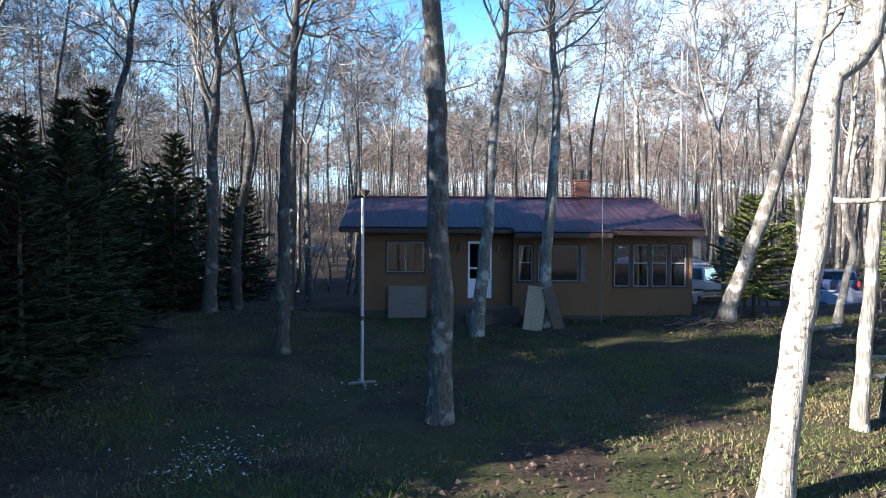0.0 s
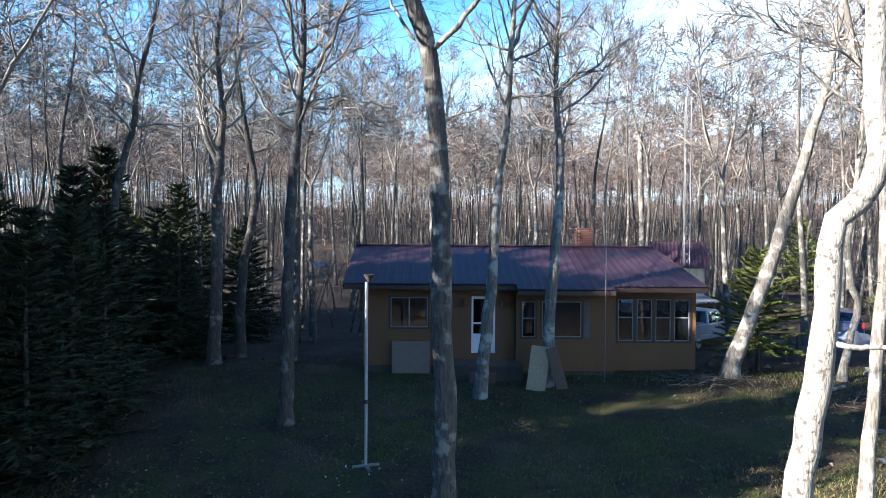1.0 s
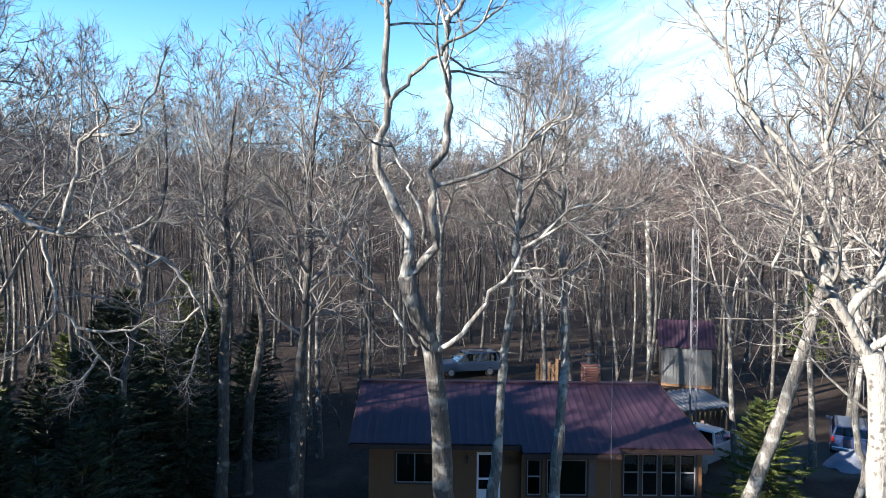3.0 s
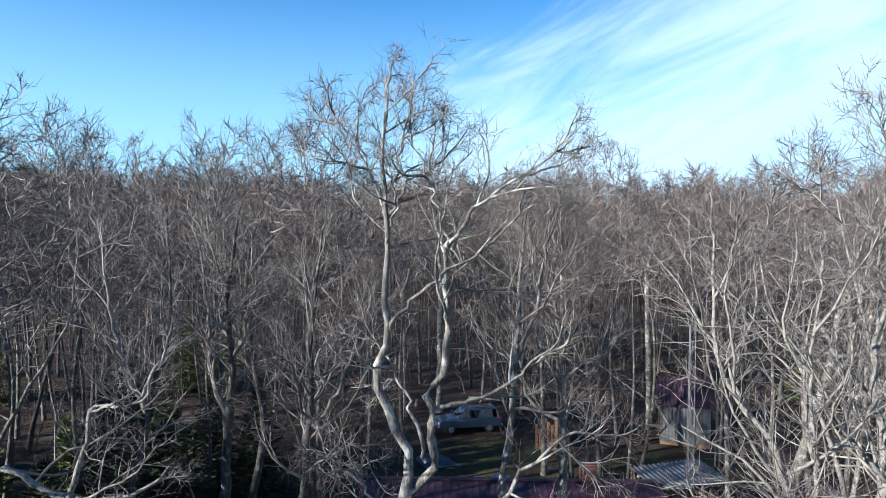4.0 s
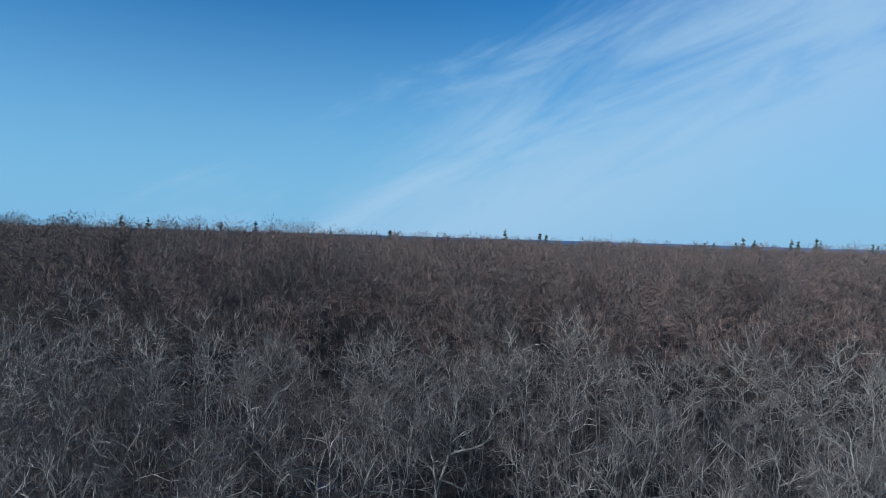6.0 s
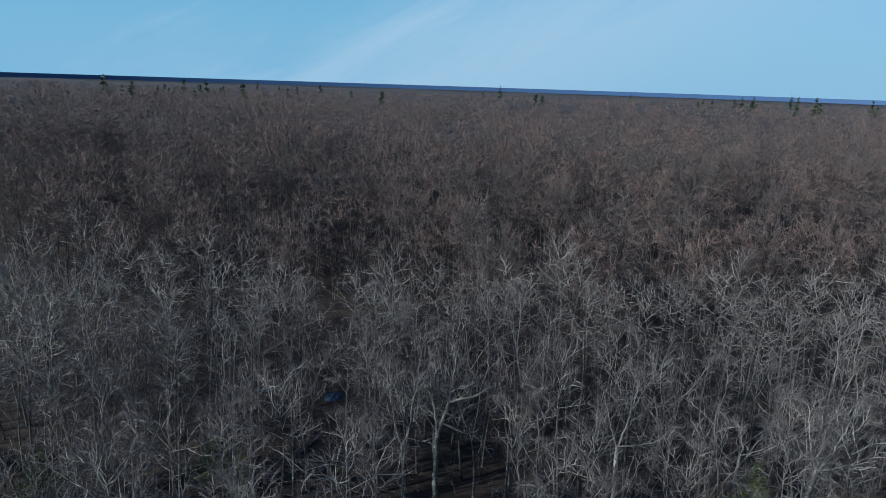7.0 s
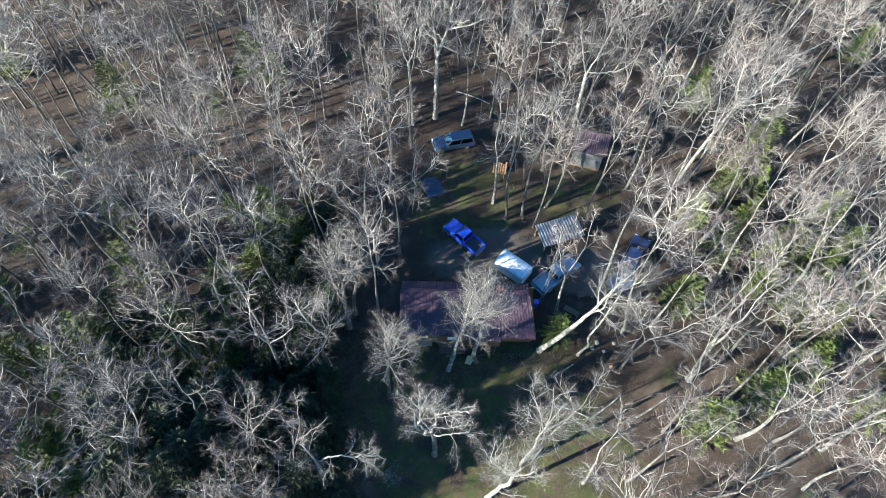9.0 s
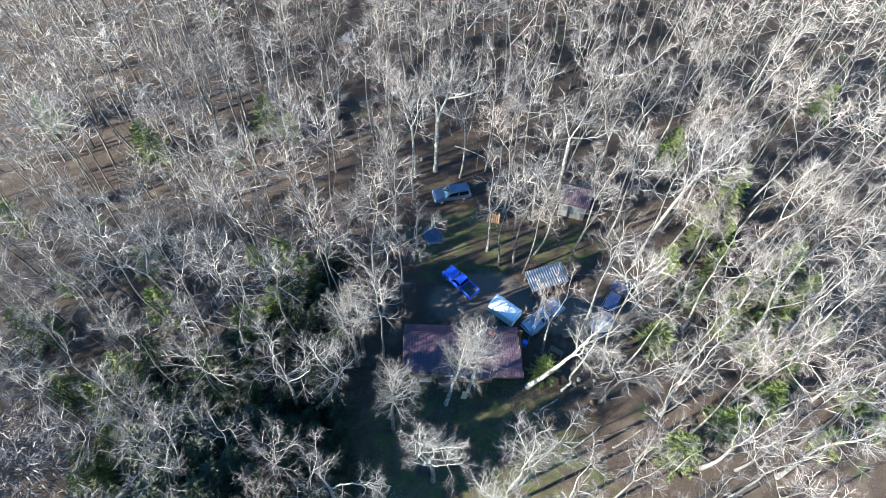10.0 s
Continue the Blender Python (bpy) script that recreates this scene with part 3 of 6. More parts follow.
def put_tree(meshes, m, label, group="", size=1.0, name="tree"):
    ob = empty(name, m @ Matrix.Scale(size, 4), label, "tree", group)
    for nm, me in zip(("trunk", "crown"), meshes):
        child = new(nm, me)
        child.parent = ob
    return ob


# how finely a crown divides: limbs, steps and sides of a limb, the levels after it, the twigs
NEAR = (13, 7, 5, [(6, 0.15, 0.75, 0.52, 3, 5, 0.008, 0), (5, 0.12, 0.75, 0.52, 3, 3, 0.006, 0), (2, 0.15, 0.7, 0.6, 0, 2, 0.0045, 1)], (2, 0.30, 0.007))
MID = (13, 5, 4, [(6, 0.14, 0.74, 0.54, 0, 4, 0.026, 0), (6, 0.15, 0.72, 0.55, 0, 2, 0.012, 1)], (3, 0.45, 0.020))
LOW = (11, 3, 3, [(6, 0.15, 0.75, 0.55, 0, 3, 0.030, 0)], (5, 0.7, 0.036))
THIN = (10, 4, 3, [(6, 0.15, 0.7, 0.55, 0, 2, 0.010, 1)], (5, 0.5, 0.014))


def world_line(points, n=14):
    """A smooth run of points through a few given ones."""
    p = np.array(points, float)
    s = np.concatenate([[0], np.cumsum(np.linalg.norm(np.diff(p, axis=0), axis=1))])
    out = []
    for u in np.linspace(0, s[-1], n):
        k = min(max(int(np.searchsorted(s, u, "right")) - 1, 0), len(p) - 2)
        f = (u - s[k]) / (s[k + 1] - s[k])
        a, b, c, d = p[max(k - 1, 0)], p[k], p[k + 1], p[min(k + 2, len(p) - 1)]
        out.append(0.5 * (2 * b + (c - a) * f + (2 * a - 5 * b + 4 * c - d) * f * f + (3 * b - a - 3 * c + d) * f ** 3))
    return np.array(out)


def grown_tree(seed, base, stems, label, bark=None, limb=None, fine=None, spec=NEAR, wide=3.2, sides=12, count=14):
    """A tree by the course of its stems. stems: (points from the foot, radius at the start, at the end, the share kept bare)."""
    rng = np.random.default_rng(seed)
    t_geo, c_geo, grown = Geo(), Geo(), []
    base = np.array([base[0], base[1], float(terrain(base[0], base[1]))])
    for k, (points, r0, r1, bare) in enumerate(stems):
        line = world_line(points, 26 if k == 0 else 20)
        wig = rng.normal(0, 0.035, line.shape) * np.array([1, 1, 0])
        line[1:] = line[1:] + wig[1:] * (0.5 if k == 0 else 1.0)
        if k:
            r0 = r0 * 0.88
        rad = np.linspace(1, 0, len(line)) ** 0.9 * (r0 - r1) + r1
        rad = rad * (1 + rng.normal(0, 0.04, len(rad)))
        if k == 0:
            line[0, 2] -= 0.3
            rad = flare(rad, line[:, 2])
        tube(t_geo if k == 0 else c_geo, line, rad, sides if k == 0 else max(6, sides - 3), 0)
        if bare >= 1:
            continue
        length = np.linalg.norm(np.diff(line, axis=0), axis=1).sum()
        p, way, size, r = limbs_on(rng, line, rad, bare, round(count * length * (1 - bare) / 8), wide * (0.35 + 0.65 * min(1, length / 6)), 1.0, 0.15)
        ln = sweep(rng, p, way, size, spec[1], 0.19, 0.09)
        rr = r[:, None] * np.linspace(1, 0.28, spec[1] + 1)[None]
        tubes(c_geo, ln, rr, spec[2], 0)
        grown.append((ln, rr))
    ob = empty("tree", Matrix.Translation(base), label, "tree", "trees round the cabin")
    bark, limb, fine = bark or M_BARK, limb or M_LIMB, fine or M_TWIG
    geo_part("trunk", t_geo, [bark], ob)
    if grown:
        ln, rr = (np.concatenate([g[k] for g in grown]) for k in (0, 1))
        ramify(c_geo, rng, ln, rr, spec[3], spec[4])
        geo_part("crown", c_geo, [limb, fine], ob)
    return ob


# the tall double-stemmed tree in front of the cabin
grown_tree(11, (0.15, 12.65), [
    ([(0, 0, 0), (0.02, 0, 2.7), (-0.08, -0.1, 4.2), (-0.1, -0.2, 6.0), (-0.22, -0.4, 7.8), (-0.36, -0.55, 9.0), (-0.65, -0.8, 9.8), (-0.85, -0.9, 10.4)], 0.23, 0.155, 1),
    ([(-0.85, -0.9, 10.35), (-0.82, -0.9, 11.2), (-1.15, -0.9, 11.8), (-1.36, -0.85, 12.4), (-1.35, -0.8, 12.9), (-1.17, -0.8, 13.4), (-1.26, -0.8, 14.5), (-1.2, -0.7, 15.4), (-1.35, -0.6, 16.6), (-1.32, -0.5, 18.2)], 0.115, 0.012, 0.55),
    ([(-0.85, -0.9, 10.35), (-0.58, -0.9, 10.6), (-0.3, -0.95, 11.0), (-0.38, -0.95, 11.9), (-0.44, -0.95, 12.25), (-0.13, -0.95, 12.6), (-0.11, -0.9, 13.45), (-0.15, -0.9, 14.5), (-0.1, -0.9, 15.0)], 0.10, 0.055, 0.7),
    ([(-0.1, -0.9, 14.95), (0.35, -1.0, 15.6), (1.26, -1.1, 16.3), (2.1, -1.1, 16.9)], 0.05, 0.01, 0.2),
    ([(-0.1, -0.9, 14.95), (-0.37, -0.8, 16.0), (-0.89, -0.7, 17.0)], 0.04, 0.01, 0.2),
    ([(-1.15, -0.8, 13.4), (-1.06, -0.8, 13.65), (-0.45, -0.9, 14.25), (0.46, -1.0, 14.9), (1.47, -1.1, 15.8)], 0.05, 0.01, 0.35),
    ([(-0.45, -0.9, 11.0), (-0.74, -0.85, 12.0), (-1.16, -0.7, 12.8), (-1.7, -0.6, 13.4)], 0.05, 0.01, 0.45),
    ([(-0.36, -0.55, 8.95), (0.16, -0.8, 9.3), (0.82, -1.0, 10.25), (1.63, -1.1, 11.2), (2.14, -1.15, 11.65), (2.96, -1.2, 11.6)], 0.065, 0.015, 0.4),
    ([(-0.33, -0.95, 12.0), (0.69, -1.05, 12.3), (1.51, -1.1, 12.9), (2.3, -1.1, 13.4)], 0.05, 0.01, 0.3),
    ([(-0.6, -0.8, 9.1), (-1.03, -0.85, 9.7), (-1.66, -0.9, 10.6), (-2.28, -0.95, 11.25)], 0.038, 0.008, 0.35),
    ([(-1.2, -0.7, 15.4), (-1.7, -0.6, 16.7), (-2.13, -0.5, 17.2), (-2.6, -0.5, 17.8)], 0.03, 0.008, 0.15),
    ([(-1.2, -0.7, 15.4), (-1.0, -0.6, 16.7), (-0.75, -0.5, 17.7)], 0.03, 0.008, 0.15),
    ([(-1.25, -0.75, 15.0), (-0.92, -0.7, 16.1), (-0.35, -0.6, 16.5), (-0.15, -0.6, 17.3)], 0.03, 0.008, 0.2),
], "tall grey hardwood with a crooked trunk dividing into two leafless stems", bark=M_BARK, limb=M_BARK_MID, fine=M_BUD, wide=2.3, count=17)

grown_tree(12, (1.35, 20.5), [
    ([(0, 0, 0), (0.25, 0, 2.4), (0.42, 0.1, 4.3), (0.5, 0, 6.2), (0.75, -0.3, 8.8), (0.9, -0.4, 11.5), (1.0, -0.3, 13.4), (1.3, 0.1, 16.2)], 0.21, 0.025, 0.55),
    ([(0.85, -0.35, 10.8), (1.5, -0.5, 12.6), (1.8, -0.6, 14.8), (2.2, -0.4, 16.0)], 0.09, 0.02, 0.3),
], "straight leafless hardwood with patchy grey bark", bark=M_BARK_MID, wide=3.5, count=24)

grown_tree(13, (3.65, 21.6), [
    ([(0, 0, 0), (0.12, 0, 2.6), (0.3, 0, 5.2), (0.42, 0.1, 7.3), (0.32, 0.1, 8.6), (0.22, 0.1, 10.4), (0.3, 0.1, 13), (0.2, 0.3, 16.0)], 0.22, 0.025, 0.5),
    ([(0.3, 0.1, 9.6), (0.9, 0.0, 10.3), (1.6, -0.1, 10.6), (2.2, -0.1, 11.6)], 0.06, 0.015, 0.3),
    ([(0.25, 0.1, 11.2), (-0.5, 0.2, 12.8), (-0.9, 0.2, 15.4)], 0.07, 0.015, 0.3),
], "leafless hardwood with mottled grey bark close to the cabin", bark=M_BARK_MID, wide=3.5, count=24)

grown_tree(14, (-4.1, 17.8), [
    ([(0, 0, 0), (0.03, 0, 3.0), (0.1, 0, 6.0), (0.3, 0.05, 8.6), (0.42, 0.05, 10.5), (0.45, 0.1, 12.6), (0.7, 0.2, 15.2)], 0.20, 0.02, 0.5),
    ([(0.35, 0.05, 9.3), (1.0, 0.1, 10.1), (1.5, 0.1, 11.4), (2.2, 0.3, 13.2)], 0.08, 0.02, 0.25),
    ([(0.35, 0.05, 8.9), (0.9, 0.1, 8.6), (1.6, 0.2, 8.9), (2.2, 0.3, 8.2)], 0.06, 0.012, 0.3),
], "slender dark-barked leafless tree at the yard's edge", bark=M_BARK_DARK, wide=3.5, count=24)

grown_tree(15, (-8.4, 24.6), [
    ([(0, 0, 0), (0.1, 0, 4.0), (0.1, 0, 6.2), (0.3, 0, 9.4), (0.1, 0, 12), (0.5, 0.2, 15.6)], 0.25, 0.03, 0.5),
    ([(0.2, 0, 7.4), (-0.5, 0, 9.2), (-0.6, 0, 11.6), (-1.2, 0.2, 14.8)], 0.13, 0.02, 0.3),
    ([(0.3, 0, 9.6), (0.9, 0.1, 11.4), (1.0, 0.2, 14.6)], 0.1, 0.02, 0.2),
], "dark leafless hardwood parting into several upright stems", bark=M_BARK_DARK, wide=3.3)

grown_tree(16, (-7.9, 26.2), [
    ([(0, 0, 0), (0.1, 0, 3.4), (0.6, 0, 6.4), (0.3, 0, 8.6), (-0.1, 0, 11), (-0.2, 0, 13), (0.4, 0, 15.8)], 0.21, 0.025, 0.5),
], "crooked leafless hardwood at the yard's edge", bark=M_BARK_DARK, wide=3.3)

grown_tree(17, (-9.9, 19.9), [
    ([(0, 0, 0), (-0.1, 0, 3.0), (0.15, 0, 6.2), (0.7, 0, 8.4), (0.8, 0, 9.6), (1.4, 0, 12), (1.2, 0.2, 15)], 0.16, 0.02, 0.5),
    ([(0.75, 0, 8.9), (0.1, 0, 10.2), (-0.5, 0.1, 12.0), (-0.8, 0.1, 14.8)], 0.09, 0.02, 0.3),
], "dark leafless tree with a curving trunk", bark=M_BARK_DARK, wide=3.3)

# pale trees at the right of the yard
grown_tree(21, (4.75, 9.0), [
    ([(0, 0, 0), (0.1, 0, 0.5), (0.44, -0.05, 3.3), (0.58, -0.1, 4.6), (0.66, -0.1, 5.7), (0.72, -0.1, 6.0), (1.1, -0.1, 6.3), (1.25, -0.1, 6.8), (1.23, -0.1, 8.0), (1.2, -0.1, 9.2), (1.08, -0.1, 9.75)], 0.20, 0.13, 1),
    ([(1.08, -0.1, 9.65), (0.5, -0.1, 10.6), (0.2, -0.1, 11.55), (0.0, -0.1, 12.2), (-0.15, -0.1, 12.6), (-0.6, 0.0, 13.1), (-0.85, 0.1, 13.7), (-0.8, 0.3, 15.4)], 0.09, 0.012, 0.15),
    ([(1.08, -0.1, 9.65), (0.78, -0.15, 10.35), (1.1, -0.2, 10.8), (1.3, -0.2, 11.6), (1.4, -0.2, 12.4), (1.25, -0.1, 13.6), (1.75, 0.1, 15.5)], 0.09, 0.012, 0.15),
    ([(1.08, -0.1, 9.7), (1.6, -0.2, 10.4), (2.2, -0.3, 11.2), (2.5, -0.3, 12.8)], 0.07, 0.012, 0.2),
    ([(0.54, -0.1, 4.3), (0.95, -0.3, 4.25), (1.6, -0.5, 4.35), (2.5, -0.6, 4.7)], 0.05, 0.012, 0.35),
    ([(0.55, -0.1, 10.5), (0.05, -0.3, 10.8), (-0.55, -0.4, 11.0), (-1.15, -0.4, 11.4)], 0.045, 0.01, 0.25),
    ([(0.3, -0.1, 11.2), (0.35, -0.4, 12.1), (0.15, -0.5, 13.2), (0.35, -0.4, 15.0)], 0.045, 0.01, 0.2),
], "sunlit whitish grey hardwood with an elbow in its trunk", bark=M_BARK_PALE, limb=M_BARK_PALE, wide=3.0, count=15)

grown_tree(22, (8.05, 12.1), [
    ([(0, 0, 0), (0.12, 0, 2.4), (0.3, 0, 5.0), (0.15, 0, 8.0), (0.3, 0, 11.0), (0.8, 0.3, 15)], 0.14, 0.02, 0.5),
    ([(0.2, 0, 7.4), (0.9, 0, 9.0), (1.3, 0, 11.4), (1.9, 0.2, 15.0)], 0.09, 0.02, 0.25),
], "pale leafless hardwood with lichen patches", bark=M_BARK_MID, limb=M_BARK_MID, wide=3.3)

grown_tree(23, (10.2, 22.6), [
    ([(0, 0, 0), (0.5, -0.2, 1.7), (1.42, -0.3, 4.4), (2.15, -0.4, 7.0), (2.9, -0.4, 9.6), (3.3, -0.4, 11.6), (4.0, -0.2, 13.8), (5.0, 0.1, 16.2)], 0.28, 0.03, 0.62),
    ([(2.85, -0.4, 9.4), (3.6, -0.6, 10.6), (3.5, -0.7, 12.8), (3.9, -0.6, 15.6)], 0.11, 0.02, 0.3),
    ([(3.27, -0.4, 11.4), (4.4, -0.1, 12.6), (5.6, 0.1, 13.9), (6.2, 0.2, 15.6)], 0.09, 0.02, 0.25),
], "thick leafless trunk leaning far over beside the cabin", bark=M_BARK_MID, wide=3.3)

grown_tree(24, (13.9, 22.2), [
    ([(0, 0, 0), (0.25, 0, 1.3), (0.55, 0, 2.6), (0.25, 0, 3.5), (0.2, 0, 5.0), (0.6, 0, 9.0), (0.8, 0, 14.0)], 0.14, 0.02, 0.45),
], "thin pale tree with a bent trunk", bark=M_BARK_MID, wide=2.0, count=7)

# a limb of this one hangs into the view from the side
grown_tree(25, (-9.0, 9.6), [
    ([(0, 0, 0), (0.1, 0, 4.0), (0.2, 0, 8.5), (0.1, 0.1, 12.0), (-0.2, 0.2, 14.6)], 0.24, 0.03, 0.7),
    ([(0.2, 0, 9.8), (1.2, 0.1, 11.1), (2.3, 0.1, 11.7), (3.2, 0.1, 11.3), (4.2, 0.2, 11.3), (4.7, 0.2, 11.6)], 0.10, 0.02, 0.3),
    ([(3.3, 0.1, 11.3), (3.6, 0.0, 12.2), (3.7, 0.0, 12.7), (4.4, 0.0, 12.8), (4.7, 0.1, 13.5)], 0.055, 0.012, 0.3),
    ([(3.0, 0.1, 11.4), (3.2, 0.1, 10.4), (3.7, 0.2, 9.6), (4.2, 0.2, 9.0)], 0.045, 0.01, 0.2),
    ([(4.0, 0.2, 11.3), (4.9, 0.3, 10.8), (5.4, 0.3, 10.0), (5.2, 0.3, 9.4)], 0.04, 0.01, 0.2),
], "leafless hardwood stretching a long crooked limb over the yard", bark=M_BARK_PALE, limb=M_BARK_PALE, wide=2.6, count=9)

# trees known by their forks among the woods
grown_tree(31, (-3.0, 50.7), [
    ([(0, 0, 0), (-0.1, 0, 5), (-0.4, -0.3, 9.8)], 0.17, 0.12, 1),
    ([(-0.4, -0.3, 9.7), (-1.0, -0.2, 11.5), (-1.4, 0, 14), (-1.9, 0.2, 17.0)], 0.09, 0.02, 0.25),
    ([(-0.4, -0.3, 9.7), (0.2, -0.3, 11.4), (0.5, -0.1, 13.8), (0.7, 0.2, 16.6)], 0.09, 0.02, 0.2),
], "slim leafless tree forking high up in the woods", bark=M_BARK_MID, spec=MID, sides=8, wide=3.4, count=15)

grown_tree(32, (-0.4, 51.75), [
    ([(0, 0, 0), (0.05, 0, 5), (0.1, -0.5, 10.4)], 0.27, 0.22, 1),
    ([(0.1, -0.5, 10.3), (-0.1, -0.5, 12.4), (-0.5, -0.4, 14.2), (-0.8, 0, 17.5)], 0.19, 0.02, 0.25),
    ([(0.1, -0.5, 10.3), (0.7, -0.5, 12.2), (1.1, -0.4, 14.2), (1.7, -0.2, 18.5)], 0.21, 0.02, 0.25),
    ([(0.9, -0.45, 13.4), (2.0, -0.6, 13.9), (3.2, -0.6, 14.2), (4.6, -0.5, 15.0)], 0.15, 0.02, 0.3),
    ([(0.5, -0.5, 11.5), (1.6, -0.9, 11.2), (2.8, -1.0, 10.8), (4.0, -1.0, 11.3)], 0.14, 0.02, 0.3),
    ([(0.0, -0.5, 12.0), (-0.9, -0.6, 13.0), (-1.7, -0.6, 14.4)], 0.11, 0.015, 0.3),
], "broad leafless hardwood with pale spreading limbs beyond the parked cars", bark=M_BARK_MID, limb=M_BARK_PALE, spec=MID, sides=8, wide=3.4, count=12)

grown_tree(33, (15.4, 48.6), [
    ([(0, 0, 0), (-0.2, -0.3, 5), (-0.7, -1.2, 12.2)], 0.24, 0.18, 1),
    ([(-0.7, -1.2, 12.0), (-1.4, -1.3, 14), (-2.4, -1.0, 17.5)], 0.11, 0.02, 0.2),
    ([(-0.7, -1.2, 12.0), (-0.2, -1.4, 14.2), (0.6, -1.2, 18.0)], 0.13, 0.02, 0.2),
    ([(-0.6, -1.2, 12.2), (0.8, -1.6, 12.6), (2.4, -1.6, 13.0), (3.6, -1.4, 14.2)], 0.08, 0.02, 0.2),
], "leaning leafless hardwood beside the metal shed", bark=M_BARK_MID, limb=M_BARK_PALE, spec=MID, sides=8, wide=3.4, count=12)

grown_tree(34, (27.0, 43.0), [
    ([(0, 0, 0), (0.3, -0.4, 6), (0.9, -1.3, 14.4)], 0.2, 0.14, 1),
    ([(0.9, -1.3, 14.2), (0.2, -1.2, 16.2), (-0.4, -0.9, 19.5)], 0.12, 0.02, 0.2),
    ([(0.9, -1.3, 14.2), (1.9, -1.4, 16.2), (3.0, -1.2, 19.5)], 0.13, 0.02, 0.2),
    ([(0.9, -1.3, 14.3), (2.4, -1.6, 14.8), (4.2, -1.6, 15.6)], 0.09, 0.02, 0.2),
], "big pale leafless hardwood standing over young conifers", bark=M_BARK_MID, limb=M_BARK_PALE, spec=MID, sides=8, wide=3.4, count=12)


# bare hardwoods of the woods: a few grown forms, set out again and again
FOREST, SLIM = [], []
for k in range(16):
    rr = np.random.default_rng(200 + k)
    tall = 14.2 + 3.4 * rr.random()
    FOREST.append(tree_meshes("woodland_tree", 100 + k, tall, 0.10 + 0.07 * rr.random(), 0.60 + 0.10 * rr.random(), 3.1 + 0.9 * rr.random(), MID,
                              (M_BARK, M_BARK, M_BARK_DARK)[k % 3], M_LIMB, (M_TWIG, M_BUD)[k % 2], fork=(0.0, 0.62, 0.68, 0.0, 0.56)[k % 5], crook=0.2 + 0.3 * rr.random(), sides=7))
OAK = [tree_meshes("spreading_tree", 180 + k, 15.5 + k, 0.19 + 0.02 * k, 0.5, 4.6, (12, 7, 5, [(6, 0.14, 0.8, 0.52, 3, 4, 0.026, 0), (6, 0.15, 0.75, 0.55, 0, 2, 0.012, 1)], (3, 0.45, 0.018)),
                   M_BARK, M_LIMB, M_TWIG, fork=(0.5, 0.6, 0.45)[k], crook=0.45, sides=8) for k in range(3)]
for k in range(6):
    rr = np.random.default_rng(300 + k)
    SLIM.append(tree_meshes("slim_tree", 150 + k, 10 + 4 * rr.random(), 0.055 + 0.03 * rr.random(), 0.5, 1.5, THIN,
                            (M_BARK, M_BARK_DARK)[k % 2], M_LIMB, (M_TWIG, M_BUD)[k % 2], crook=0.3, sides=5))

TREE_SPOTS = [(0.15, 12.65), (1.35, 20.5), (3.65, 21.6), (-4.1, 17.8), (-8.4, 24.6), (-7.9, 26.2), (-9.9, 19.9), (4.95, 9.0), (8.05, 12.1), (10.2, 22.6),
              (13.9, 22.2), (-3.0, 50.7), (-0.4, 51.75), (15.4, 48.6), (27.0, 43.0)]


# worn ways through the woods: from, to and half the width
TRAILS = [(-12.0, 55.0, -31.0, 42.0, 1.1), (-31.0, 42.0, -46.0, 43.0, 1.0), (9.0, 10.0, 23.0, 21.0, 2.4), (27.0, 31.5, 34.0, 38.5, 1.7)]


def open_ground(x, y):
    """Where no forest tree stands: the yard, the cabin, the parking place and the track."""
    if -7.5 < x < 12.5 and 2.0 < y < 24.5 and not (x < -5.5 and y > 21):
        return True
    if y < 25 and -0.78 * y - 5 < x < 0:
        return True
    if -5.5 < x < 11.5 and 21 < y < 32.5:
        return True
    if -3.0 < x < 21.0 and 27.0 < y < 37.5:
        return True
    if -2.5 < x < 6.5 and 36 < y < 50:
        return True
    if 12.5 < x < 19.5 and 36.5 < y < 48.5:
        return True
    if 9.0 < x < 24 and 7.0 < y < 21.0:
        return (x * 7.3 + y * 3.1) % 5 > 0.9
    if ((x + 1) / 8.5) ** 2 + ((y - 54) / 3.4) ** 2 < 1 or ((x + 13.5) / 4.2) ** 2 + ((y - 59) / 5.0) ** 2 < 1:
        return True
    if 60 < y < 92 and abs(x + 12.6 + 0.12 * (y - 72)) < 2.4:
        return True
    for a, b, c, d, half in TRAILS:
        t = min(max(((x - a) * (c - a) + (y - b) * (d - b)) / ((c - a) ** 2 + (d - b) ** 2), 0), 1)
        if math.hypot(x - a - t * (c - a), y - b - t * (d - b)) < half:
            return True
    return math.hypot(x, y) < 4.5


